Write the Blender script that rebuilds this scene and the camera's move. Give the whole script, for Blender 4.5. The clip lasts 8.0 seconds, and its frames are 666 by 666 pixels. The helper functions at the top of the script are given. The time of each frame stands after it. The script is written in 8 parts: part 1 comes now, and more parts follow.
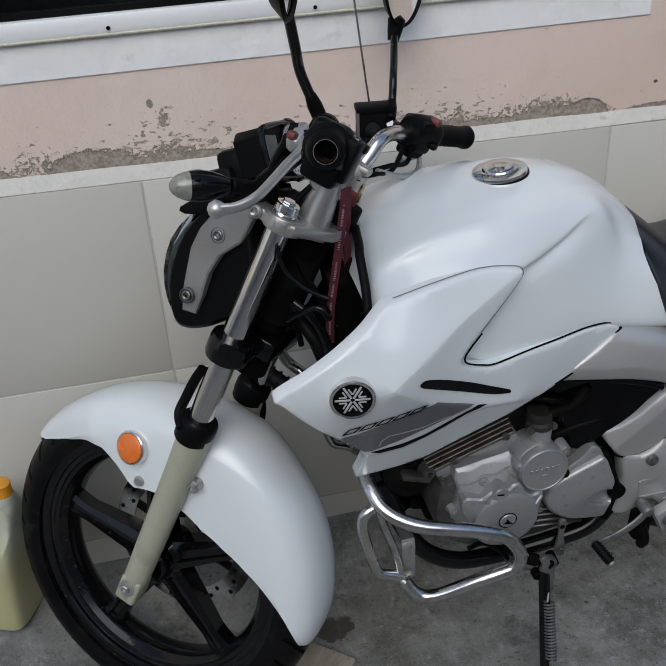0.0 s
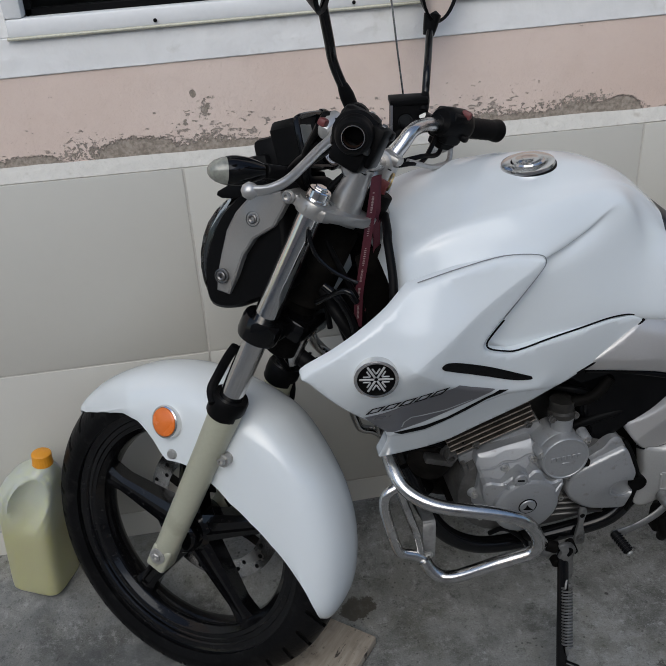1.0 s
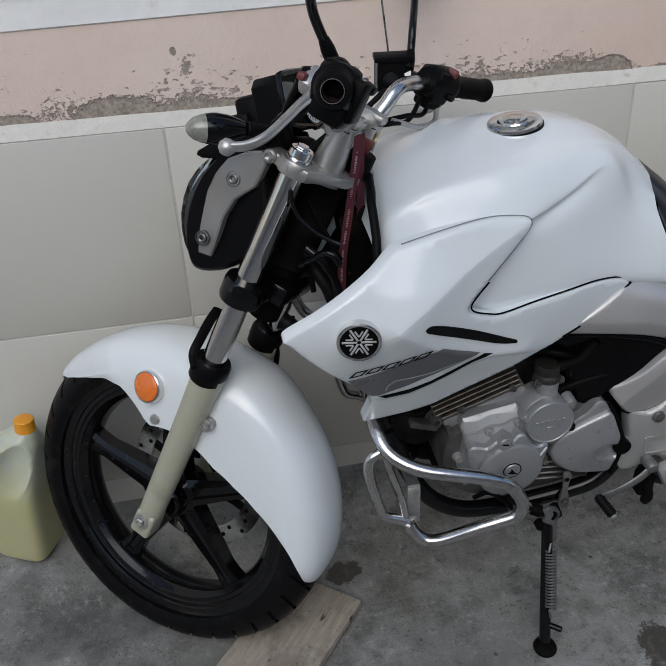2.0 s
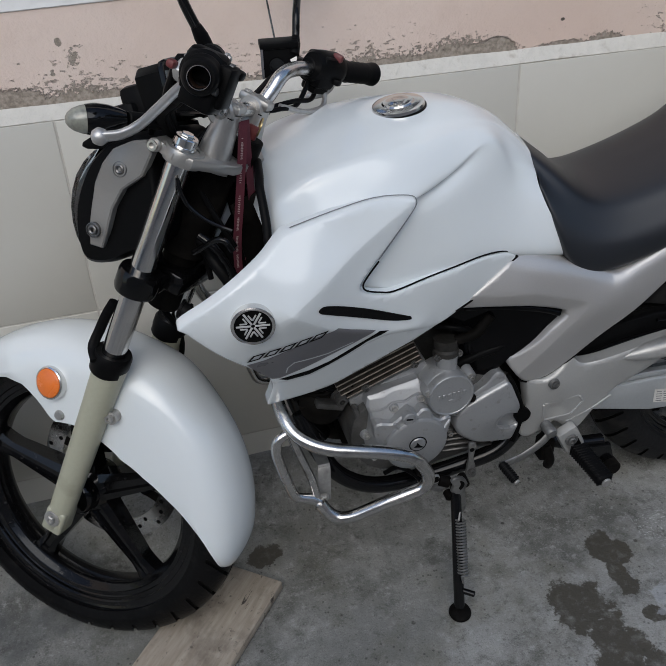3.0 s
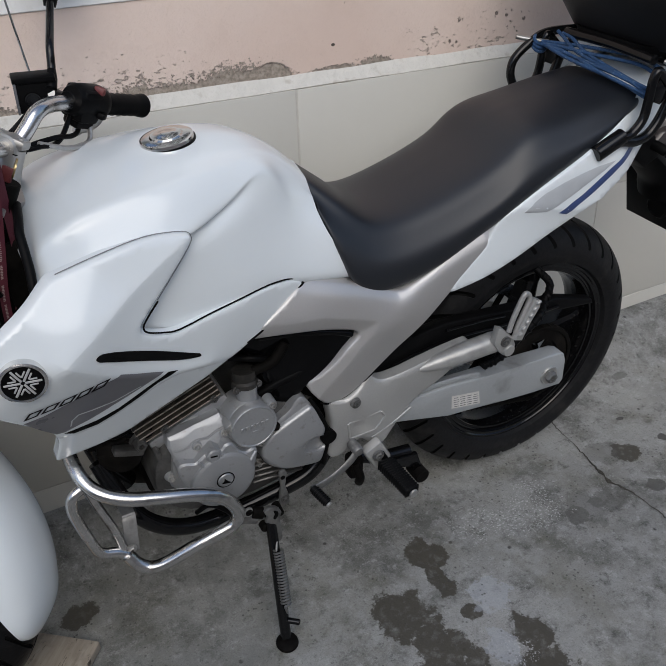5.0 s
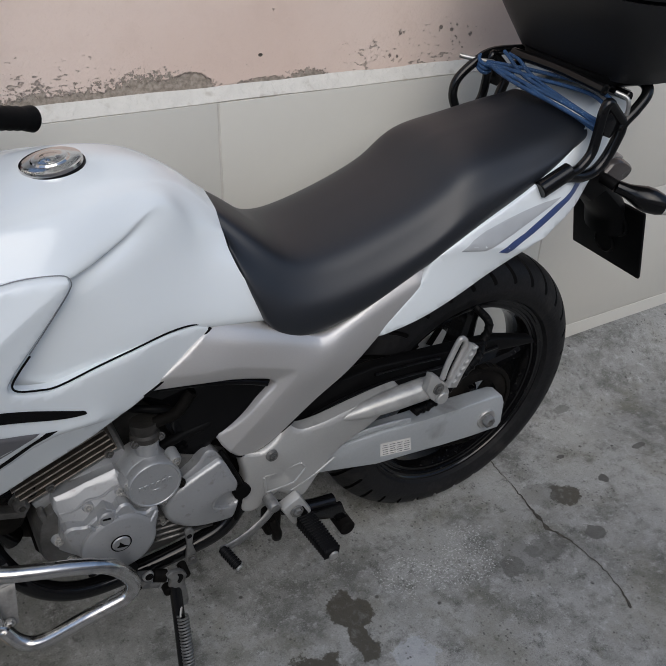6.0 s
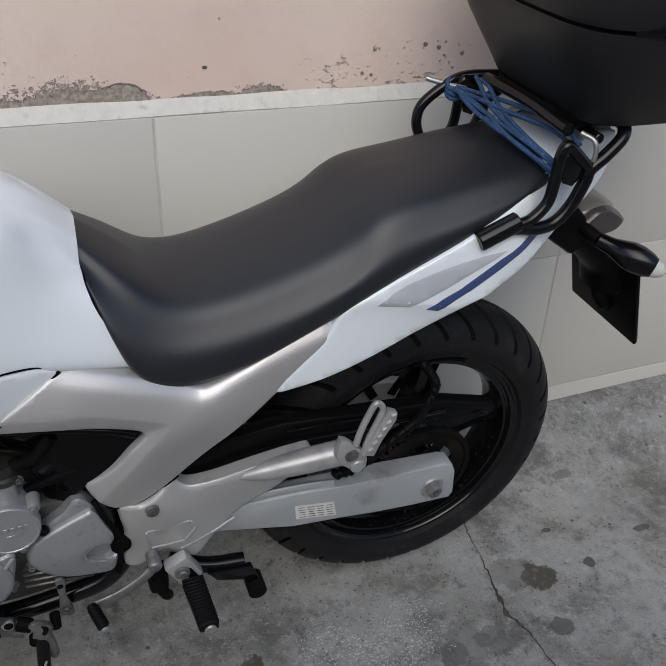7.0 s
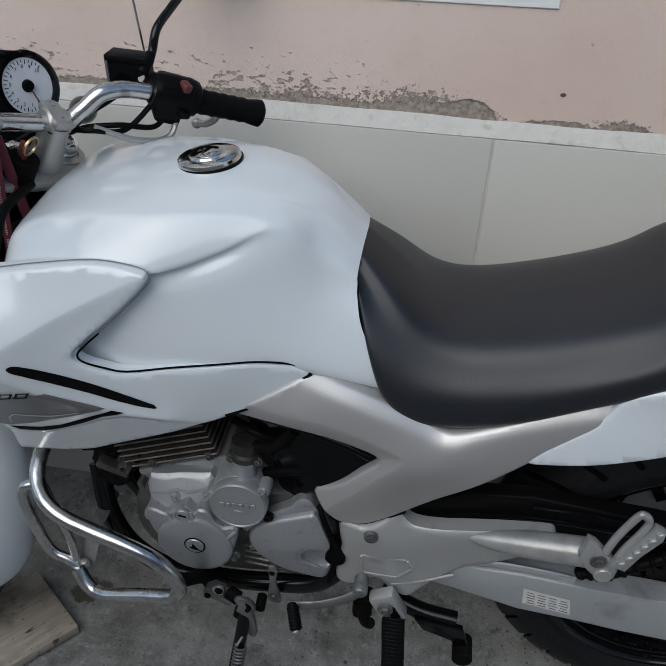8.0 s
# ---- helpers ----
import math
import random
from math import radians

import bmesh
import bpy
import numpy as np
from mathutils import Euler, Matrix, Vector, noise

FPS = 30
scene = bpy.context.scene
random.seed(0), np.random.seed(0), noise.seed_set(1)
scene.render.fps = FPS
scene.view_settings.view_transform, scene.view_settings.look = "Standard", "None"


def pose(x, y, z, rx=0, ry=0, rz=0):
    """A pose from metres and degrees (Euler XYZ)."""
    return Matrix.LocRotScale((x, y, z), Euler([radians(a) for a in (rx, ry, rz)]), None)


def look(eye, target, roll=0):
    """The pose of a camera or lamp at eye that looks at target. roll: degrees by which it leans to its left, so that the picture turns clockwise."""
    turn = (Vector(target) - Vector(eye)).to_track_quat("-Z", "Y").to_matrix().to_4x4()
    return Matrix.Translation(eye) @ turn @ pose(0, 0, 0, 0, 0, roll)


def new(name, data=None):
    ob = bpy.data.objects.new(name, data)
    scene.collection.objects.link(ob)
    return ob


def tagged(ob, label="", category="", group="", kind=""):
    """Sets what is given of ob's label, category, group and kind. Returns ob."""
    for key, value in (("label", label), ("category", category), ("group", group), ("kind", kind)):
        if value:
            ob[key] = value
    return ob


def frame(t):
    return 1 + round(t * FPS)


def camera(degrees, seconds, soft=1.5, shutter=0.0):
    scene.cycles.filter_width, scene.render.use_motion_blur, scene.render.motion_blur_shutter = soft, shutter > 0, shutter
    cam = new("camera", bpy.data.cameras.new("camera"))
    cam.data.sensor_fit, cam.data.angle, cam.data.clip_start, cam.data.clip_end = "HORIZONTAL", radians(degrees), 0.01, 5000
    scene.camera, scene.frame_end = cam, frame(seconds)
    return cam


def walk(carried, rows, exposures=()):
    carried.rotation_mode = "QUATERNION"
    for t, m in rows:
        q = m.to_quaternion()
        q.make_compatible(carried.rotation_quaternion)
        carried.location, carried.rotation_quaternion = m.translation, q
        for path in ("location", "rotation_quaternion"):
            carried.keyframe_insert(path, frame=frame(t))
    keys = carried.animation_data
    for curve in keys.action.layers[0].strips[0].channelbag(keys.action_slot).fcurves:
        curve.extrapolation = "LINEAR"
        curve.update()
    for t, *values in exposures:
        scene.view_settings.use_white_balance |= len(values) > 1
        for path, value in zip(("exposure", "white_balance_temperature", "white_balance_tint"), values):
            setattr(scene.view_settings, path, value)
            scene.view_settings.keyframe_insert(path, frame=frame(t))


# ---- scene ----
cam = camera(45.9, 8.0, 1.0)
PATH = [
    (0, (0.204, 0.829, 1.233), (0.543, 2.569, 0.307), -3.7),
    (0.5, (0.202, 0.786, 1.232), (0.438, 2.55, 0.321), -3.7),
    (1, (0.21, 0.779, 1.233), (0.452, 2.535, 0.307), -3.5),
    (2.3, (0.231, 0.787, 1.215), (0.494, 2.492, 0.204), -3.5),
    (2.5, (0.241, 0.782, 1.216), (0.523, 2.48, 0.197), -3.9),
    (3, (0.271, 0.754, 1.216), (0.68, 2.421, 0.189), -3.5),
    (3.5, (0.282, 0.747, 1.22), (0.796, 2.384, 0.194), -3.4),
    (4, (0.286, 0.752, 1.225), (0.863, 2.374, 0.207), -3.6),
    (4.5, (0.308, 0.748, 1.224), (1.015, 2.319, 0.209), -2.9),
    (5, (0.345, 0.762, 1.226), (1.149, 2.289, 0.215), -1.7),
    (5.2, (0.369, 0.778, 1.221), (1.208, 2.289, 0.216), -1.1),
    (6.5, (0.605, 0.901, 1.234), (1.515, 2.345, 0.192), 2.5),
    (7, (0.815, 0.882, 1.233), (1.476, 2.462, 0.201), 2.4),
    (7.3, (0.903, 0.881, 1.241), (1.309, 2.542, 0.203), 2.2),
    (7.5, (0.93, 0.883, 1.241), (1.149, 2.575, 0.198), 0.5),
    (8, (0.926, 0.958, 1.227), (0.736, 2.654, 0.185), 3.3),
]
walk(cam, [(t, look(eye, target, roll)) for t, eye, target, roll in PATH],
     [(0, -0.18, 6330, 7.5), (3.5, -0.08, 6380, 8), (5.2, 0.0, 6450, 9), (6.5, 0.02, 6450, 9.2), (7, 0.06, 6450, 9.4), (7.5, -0.10, 6340, 7.8), (8, -0.26, 6190, 5.6)])

# ---- daylight: an open yard under a bright overcast sky ----
SUN_ELEVATION, SUN_TURN = radians(42), radians(200)
world = bpy.data.worlds.new("sky")
scene.world = world
world.use_nodes = True
wn, wl = world.node_tree.nodes, world.node_tree.links
sky = wn.new("ShaderNodeTexSky")
sky.sky_type, sky.sun_disc = "NISHITA", False
sky.sun_elevation, sky.sun_rotation = SUN_ELEVATION, SUN_TURN
sky.air_density, sky.dust_density, sky.ozone_density = 1.0, 1.9, 1.2
wl.new(sky.outputs["Color"], wn["Background"].inputs["Color"])
wn["Background"].inputs["Strength"].default_value = 0.15
sun_data = bpy.data.lights.new("sun", "SUN")
sun_data.energy, sun_data.angle, sun_data.color = 1.5, radians(60), (1.0, 0.985, 0.96)
sun = new("sun", sun_data)
sun.rotation_euler = (radians(90) - SUN_ELEVATION, 0, radians(180) - SUN_TURN)
scene.view_settings.exposure = 0.0


# ---- materials ----
def material(name, color, rough=0.5, metal=0.0, vary=0.08, scale=6.0, fine=90.0, bump=0.0, coat=0.0, rough_vary=0.08, dirt=None, dirt_amount=0.0, dirt_scale=9.0, spec=0.5):
    """A surface with broad and fine variation of colour and gloss, and fine relief."""
    m = bpy.data.materials.new(name)
    m.use_nodes = True
    n, l = m.node_tree.nodes, m.node_tree.links
    b = n["Principled BSDF"]
    tc = n.new("ShaderNodeTexCoord")
    broad = n.new("ShaderNodeTexNoise")
    broad.inputs["Scale"].default_value, broad.inputs["Detail"].default_value = scale, 5
    grain = n.new("ShaderNodeTexNoise")
    grain.inputs["Scale"].default_value, grain.inputs["Detail"].default_value = fine, 3
    for x in (broad, grain):
        l.new(tc.outputs["Object"], x.inputs["Vector"])
    add = n.new("ShaderNodeMath")
    add.operation = "ADD"
    l.new(broad.outputs["Fac"], add.inputs[0])
    l.new(grain.outputs["Fac"], add.inputs[1])
    ramp = n.new("ShaderNodeMapRange")
    ramp.inputs["From Min"].default_value, ramp.inputs["From Max"].default_value = 0.6, 1.4
    ramp.inputs["To Min"].default_value, ramp.inputs["To Max"].default_value = 1 - vary, 1 + vary
    l.new(add.outputs[0], ramp.inputs["Value"])
    mul = n.new("ShaderNodeVectorMath")
    mul.operation = "SCALE"
    mul.inputs[0].default_value = color
    l.new(ramp.outputs[0], mul.inputs["Scale"])
    out = mul.outputs[0]
    if dirt:
        spots = n.new("ShaderNodeTexNoise")
        spots.inputs["Scale"].default_value, spots.inputs["Detail"].default_value = dirt_scale, 8
        l.new(tc.outputs["Object"], spots.inputs["Vector"])
        edge = n.new("ShaderNodeMapRange")
        edge.inputs["From Min"].default_value, edge.inputs["From Max"].default_value = 0.62 - 0.3 * dirt_amount, 0.72
        edge.inputs["To Max"].default_value = 0.85
        l.new(spots.outputs["Fac"], edge.inputs["Value"])
        mix = n.new("ShaderNodeMix")
        mix.data_type = "RGBA"
        l.new(edge.outputs[0], mix.inputs["Factor"])
        l.new(out, mix.inputs["A"])
        mix.inputs["B"].default_value = (*dirt, 1)
        out = mix.outputs["Result"]
    l.new(out, b.inputs["Base Color"])
    rr = n.new("ShaderNodeMapRange")
    rr.inputs["From Min"].default_value, rr.inputs["From Max"].default_value = 0.3, 0.7
    rr.inputs["To Min"].default_value, rr.inputs["To Max"].default_value = max(0.02, rough - rough_vary), min(1, rough + rough_vary)
    l.new(broad.outputs["Fac"], rr.inputs["Value"])
    l.new(rr.outputs[0], b.inputs["Roughness"])
    b.inputs["Metallic"].default_value = metal
    b.inputs["Specular IOR Level"].default_value = spec
    b.inputs["Coat Weight"].default_value = coat
    b.inputs["Coat Roughness"].default_value = 0.08
    if bump:
        bp = n.new("ShaderNodeBump")
        bp.inputs["Strength"].default_value, bp.inputs["Distance"].default_value = bump, 0.002
        l.new(grain.outputs["Fac"], bp.inputs["Height"])
        l.new(bp.outputs["Normal"], b.inputs["Normal"])
    return m


WHITE = material("white_paint", (0.705, 0.75, 0.77), 0.15, 0, 0.006, 4, 60, 0, 0.5, 0.008)
SILVER = material("silver_paint", (0.54, 0.53, 0.52), 0.44, 0.62, 0.03, 5, 400, 0.03, 0.08, 0.05)
DARK_SILVER = material("dull_silver_paint", (0.25, 0.245, 0.235), 0.38, 0.35, 0.04, 8, 300, 0.03, 0.2)
FORK_TUBE = material("satin_fork_steel", (0.66, 0.65, 0.635), 0.12, 1.0, 0.05, 10, 200, 0.02, 0, 0.06)
SILVER_FRAME = material("silver_frame_paint", (0.38, 0.38, 0.37), 0.36, 0.35, 0.05, 8, 300, 0.05, 0.1, dirt=(0.10, 0.095, 0.085), dirt_amount=0.15)
SWINGARM = material("grey_blue_swingarm_paint", (0.42, 0.44, 0.45), 0.4, 0.3, 0.06, 10, 200, 0.03, 0.1, dirt=(0.14, 0.13, 0.12), dirt_amount=0.2)
ENGINE = material("cast_engine_metal", (0.11, 0.108, 0.104), 0.42, 0.5, 0.25, 12, 220, 0.2, 0, dirt=(0.03, 0.028, 0.025), dirt_amount=0.5, dirt_scale=16)
COVER = material("painted_engine_cover", (0.335, 0.343, 0.35), 0.38, 0.52, 0.04, 14, 300, 0.12, 0, 0.06, dirt=(0.26, 0.255, 0.245), dirt_amount=0.03, dirt_scale=90)
STEEL = material("dull_grey_steel", (0.20, 0.20, 0.195), 0.45, 0.6, 0.2, 16, 200, 0.15, 0, dirt=(0.03, 0.028, 0.025), dirt_amount=0.45, dirt_scale=28)
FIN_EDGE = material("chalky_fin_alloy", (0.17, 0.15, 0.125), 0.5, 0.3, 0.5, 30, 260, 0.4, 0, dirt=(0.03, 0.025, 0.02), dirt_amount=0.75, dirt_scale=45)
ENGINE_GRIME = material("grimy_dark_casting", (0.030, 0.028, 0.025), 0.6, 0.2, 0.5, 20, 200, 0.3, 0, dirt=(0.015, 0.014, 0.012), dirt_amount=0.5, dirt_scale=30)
# broad fin faces: the shade between the fins is put into this colour
FIN = material("oxidised_shaded_fin_faces", (0.055, 0.047, 0.039), 0.6, 0.3, 0.5, 18, 200, 0.25, 0, dirt=(0.02, 0.018, 0.015), dirt_amount=0.6, dirt_scale=20)
CHROME = material("worn_chrome", (0.60, 0.59, 0.575), 0.22, 1.0, 0.12, 14, 160, 0.05, 0, 0.09, dirt=(0.16, 0.14, 0.12), dirt_amount=0.22, dirt_scale=24)
POLISHED = material("polished_steel", (0.74, 0.73, 0.71), 0.14, 1.0, 0.04, 10, 200, 0, 0, 0.05)
ALLOY = material("raw_alloy", (0.46, 0.455, 0.44), 0.42, 0.75, 0.14, 14, 240, 0.12, 0, 0.1, dirt=(0.16, 0.15, 0.135), dirt_amount=0.3, dirt_scale=20)
KHAKI = material("khaki_fork_paint", (0.40, 0.40, 0.31), 0.45, 0.1, 0.05, 8, 150, 0.03, 0.1, dirt=(0.24, 0.23, 0.17), dirt_amount=0.1)
BLACK = material("black_plastic", (0.0045, 0.0045, 0.0048), 0.42, 0, 0.3, 10, 160, 0.08, 0, spec=0.07)
GLOSS_BLACK = material("gloss_black_paint", (0.004, 0.004, 0.0044), 0.13, 0, 0.2, 8, 120, 0.02, 0.05, spec=0.3)
PIANO = material("deep_gloss_black", (0.003, 0.003, 0.0034), 0.10, 0, 0.2, 8, 120, 0.02, 0, spec=0.14)
# base and reflection held near black: recess shade is put into this metal
DARK = material("near_black_metal", (0.006, 0.0055, 0.005), 0.6, 0.1, 0.5, 14, 120, 0.2, 0, dirt=(0.025, 0.022, 0.019), dirt_amount=0.25, spec=0.05)
DRY_RUBBER = material("dry_tyre_rubber", (0.013, 0.013, 0.0140), 0.5, 0, 0.3, 12, 140, 0.25, 0, dirt=(0.028, 0.027, 0.026), dirt_amount=0.2, dirt_scale=22, spec=0.12)
RUBBER = material("tyre_rubber", (0.0050, 0.0050, 0.0054), 0.36, 0, 0.35, 12, 140, 0.3, 0, dirt=(0.018, 0.0175, 0.017), dirt_amount=0.15, dirt_scale=40, spec=0.08)
RIM = material("black_rim_paint", (0.0035, 0.0035, 0.004), 0.12, 0, 0.2, 14, 160, 0.12, 0.16, 0.06, dirt=(0.03, 0.029, 0.028), dirt_amount=0.02, dirt_scale=160, spec=0.28)
SEAT = material("black_seat_vinyl", (0.0098, 0.0118, 0.0160), 0.43, 0, 0.1, 5, 900, 0.12, 0, 0.04, spec=0.62)
GREY_DECAL = material("grey_decal", (0.13, 0.13, 0.14), 0.3, 0, 0.03, 6, 60, 0, 0.2)
PALE_DECAL = material("pale_grey_decal", (0.42, 0.44, 0.46), 0.3, 0, 0.03, 6, 60, 0, 0.3)
BLUE_DECAL = material("blue_decal", (0.038, 0.062, 0.165), 0.3, 0, 0.05, 6, 60, 0, 0.3)
ORANGE = material("orange_reflector", (0.75, 0.17, 0.02), 0.25, 0, 0.08, 20, 500, 0.3, 0.5)
RED = material("red_plastic", (0.13, 0.028, 0.028), 0.45, 0, 0.1)
ORANGE_PLASTIC = material("orange_plastic", (0.8, 0.13, 0.03), 0.4, 0, 0.1)
LANYARD = material("burgundy_ribbon", (0.10, 0.016, 0.028), 0.7, 0, 0.12, 20, 700, 0.3)
LETTER = material("pale_print", (0.36, 0.27, 0.26), 0.6, 0, 0.05)
ROPE = material("blue_braided_cord", (0.016, 0.060, 0.155), 0.75, 0, 0.5, 60, 700, 0.8, dirt=(0.22, 0.30, 0.38), dirt_amount=0.12, dirt_scale=420)
BRASS = material("brass_ring", (0.6, 0.45, 0.22), 0.3, 1.0, 0.08)
PAPER = material("white_sticker", (0.62, 0.61, 0.58), 0.5, 0, 0.06, 20, 200)
GAP_SHADE = material("edge_shade_grey", (0.20, 0.21, 0.22), 0.6, 0, 0.1)
INK = material("dark_print", (0.004, 0.004, 0.004), 0.5, 0, 0.1, spec=0.05)
DIAL = material("white_dial", (0.72, 0.74, 0.76), 0.45, 0, 0.03)


def glass(name, color, rough=0.03, ior=1.45):
    m = bpy.data.materials.new(name)
    m.use_nodes = True
    b = m.node_tree.nodes["Principled BSDF"]
    b.inputs["Base Color"].default_value = (*color, 1)
    b.inputs["Roughness"].default_value, b.inputs["IOR"].default_value = rough, ior
    b.inputs["Transmission Weight"].default_value = 1.0
    return m


GLASS = glass("window_glass", (0.75, 0.8, 0.82))
LENS = glass("clear_lens", (0.9, 0.92, 0.9), 0.06)
MIRROR = material("mirror_glass", (0.85, 0.86, 0.87), 0.03, 1.0, 0.01, 5, 40, 0, 0, 0.01)


# ---- mesh tools ----
def link(name, bm, mat, parent=None, label="", smooth=True, sharp=40):
    me = bpy.data.meshes.new(name)
    bmesh.ops.recalc_face_normals(bm, faces=bm.faces[:])
    bm.to_mesh(me)
    bm.free()
    for m in mat if isinstance(mat, (list, tuple)) else (mat,):
        me.materials.append(m)
    if smooth:
        me.shade_smooth()
        me.set_sharp_from_angle(angle=radians(sharp))
    ob = new(name, me)
    if parent is not None:
        ob.parent = parent
    return tagged(ob, label)


def part(name, bm, mat, parent, label="", smooth=True, sharp=40):
    return link(name, bm, mat, parent, label, smooth, sharp)


def curve(points, n=8, closed=False):
    """A smooth line through the points, with n steps between each two."""
    p = [Vector(q) for q in points]
    out = []
    last = len(p) if closed else len(p) - 1
    for i in range(last):
        a, b = p[i], p[(i + 1) % len(p)]
        z = p[i - 1] if (i or closed) else a + (a - b)
        c = p[(i + 2) % len(p)] if (i + 2 < len(p) or closed) else b + (b - a)
        for k in range(n):
            t = k / n
            out.append(0.5 * (2 * a + (b - z) * t + (2 * z - 5 * a + 4 * b - c) * t * t + (3 * a - z - 3 * b + c) * t ** 3))
    if not closed:
        out.append(p[-1])
    return out


def tube(points, r, n=12, steps=6, closed=False, bm=None, flat=1.0, taper=None):
    """A round bar along a smooth line; flat squeezes its section; taper gives the radius at the end."""
    bm = bm or bmesh.new()
    line = curve(points, steps, closed) if steps else [Vector(p) for p in points]
    ref = None
    rings = []
    for i, p in enumerate(line):
        q = line[(i + 1) % len(line)] if (closed or i + 1 < len(line)) else p
        o = line[i - 1] if (closed or i) else p
        t = (q - o).normalized()
        if ref is None:
            ref = t.orthogonal().normalized() if abs(t.z) > 0.9 else t.cross(Vector((0, 0, 1))).normalized()
        ref = (ref - t * ref.dot(t)).normalized()
        side = t.cross(ref)
        rr = r if taper is None else r + (taper - r) * i / max(1, len(line) - 1)
        rings.append([bm.verts.new(p + ref * (rr * flat * math.cos(a)) + side * (rr * math.sin(a))) for a in (2 * math.pi * k / n for k in range(n))])
    for i in range(len(rings) if closed else len(rings) - 1):
        a, b = rings[i], rings[(i + 1) % len(rings)]
        for k in range(n):
            bm.faces.new((a[k], a[(k + 1) % n], b[(k + 1) % n], b[k]))
    if not closed:
        bm.faces.new(rings[0][::-1])
        bm.faces.new(rings[-1])
    return bm


def lathe(profile, n=32, m=None, bm=None, closed=False):
    """Turns a profile of (radius, height) round the z axis, and sets it by m."""
    bm = bm or bmesh.new()
    m = m or Matrix.Identity(4)
    rings = []
    for r, z in profile:
        rings.append([bm.verts.new(m @ Vector((r * math.cos(a), r * math.sin(a), z))) for a in (2 * math.pi * k / n for k in range(n))] if r > 1e-6 else [bm.verts.new(m @ Vector((0, 0, z)))])
    pairs = list(zip(rings, rings[1:])) + ([(rings[-1], rings[0])] if closed else [])
    for a, b in pairs:
        for k in range(n):
            j = (k + 1) % n
            if len(a) == 1 and len(b) == 1:
                continue
            if len(a) == 1:
                bm.faces.new((a[0], b[j], b[k]))
            elif len(b) == 1:
                bm.faces.new((a[k], a[j], b[0]))
            else:
                bm.faces.new((a[k], a[j], b[j], b[k]))
    return bm


def aim(at, way, spin=0.0):
    """The pose whose z axis points along way."""
    return Matrix.Translation(at) @ Vector(way).to_track_quat("Z", "Y").to_matrix().to_4x4() @ Matrix.Rotation(spin, 4, "Z")


def rod(a, b, r, n=16, bevel=0.0015, bm=None):
    """A straight bar with eased ends."""
    a, b = Vector(a), Vector(b)
    d = (b - a).length
    return lathe([(0, 0), (r - bevel, 0), (r, bevel), (r, d - bevel), (r - bevel, d), (0, d)], n, aim(a, b - a), bm)


def block(size, m=None, bevel=0.003, seg=2, bm=None):
    """A box with rounded edges, set by m."""
    b = bmesh.new()
    bmesh.ops.create_cube(b, size=1, matrix=Matrix.Diagonal((*size, 1)))
    bmesh.ops.bevel(b, geom=b.edges[:], offset=min(bevel, min(size) * 0.45), segments=seg, profile=0.5, affect="EDGES")
    if m is not None:
        b.transform(m)
    return merge(bm, b)


def merge(bm, other):
    if bm is None:
        return other
    me = bpy.data.meshes.new("joined")
    other.to_mesh(me)
    other.free()
    bm.from_mesh(me)
    bpy.data.meshes.remove(me)
    return bm


def bolt(at, way, r=0.007, h=0.006, bm=None):
    """A hexagon bolt head on its washer."""
    m = aim(at, way)
    b = lathe([(0, -0.002), (r * 1.45, -0.002), (r * 1.45, 0.0015), (r, 0.0016)], 18, m)
    b = lathe([(r, 0.001), (r, h * 0.8), (r * 0.85, h), (r * 0.5, h), (r * 0.45, h * 0.5), (0, h * 0.5)], 6, m, b)
    return merge(bm, b)


def loft(rails, along=6, across=5, mirror=True, bm=None):
    """A smooth skin over rails that all have the same number of points; the first rail lies on the mid plane."""
    bm = bm or bmesh.new()
    lines = [curve(r, along) for r in rails]
    rows = [curve([l[i] for l in lines], across) for i in range(len(lines[0]))]
    for sign in ((1, -1) if mirror else (1,)):
        grid = [[bm.verts.new((p.x, p.y * sign, p.z)) for p in row] for row in rows]
        for a, b in zip(grid, grid[1:]):
            for k in range(len(a) - 1):
                bm.faces.new((a[k], a[k + 1], b[k + 1], b[k]))
    bmesh.ops.remove_doubles(bm, verts=bm.verts[:], dist=0.0004)
    return bm


def spline_height(controls):
    """A thin-plate surface v(u, w) through a few (u, w, v)."""
    c = np.array(controls, float)

    def kernel(r2):
        return np.where(r2 > 1e-12, 0.5 * r2 * np.log(np.maximum(r2, 1e-12)), 0.0)

    n = len(c)
    d2 = ((c[:, None, :2] - c[None, :, :2]) ** 2).sum(2)
    a = np.zeros((n + 3, n + 3))
    a[:n, :n] = kernel(d2) + np.eye(n) * 1e-5
    a[:n, n:] = np.c_[np.ones(n), c[:, :2]]
    a[n:, :n] = a[:n, n:].T
    k = np.linalg.solve(a, np.r_[c[:, 2], 0, 0, 0])

    def height(u, w):
        r2 = (c[:, 0] - u) ** 2 + (c[:, 1] - w) ** 2
        return float(kernel(r2) @ k[:n] + k[n] + k[n + 1] * u + k[n + 2] * w)

    return height


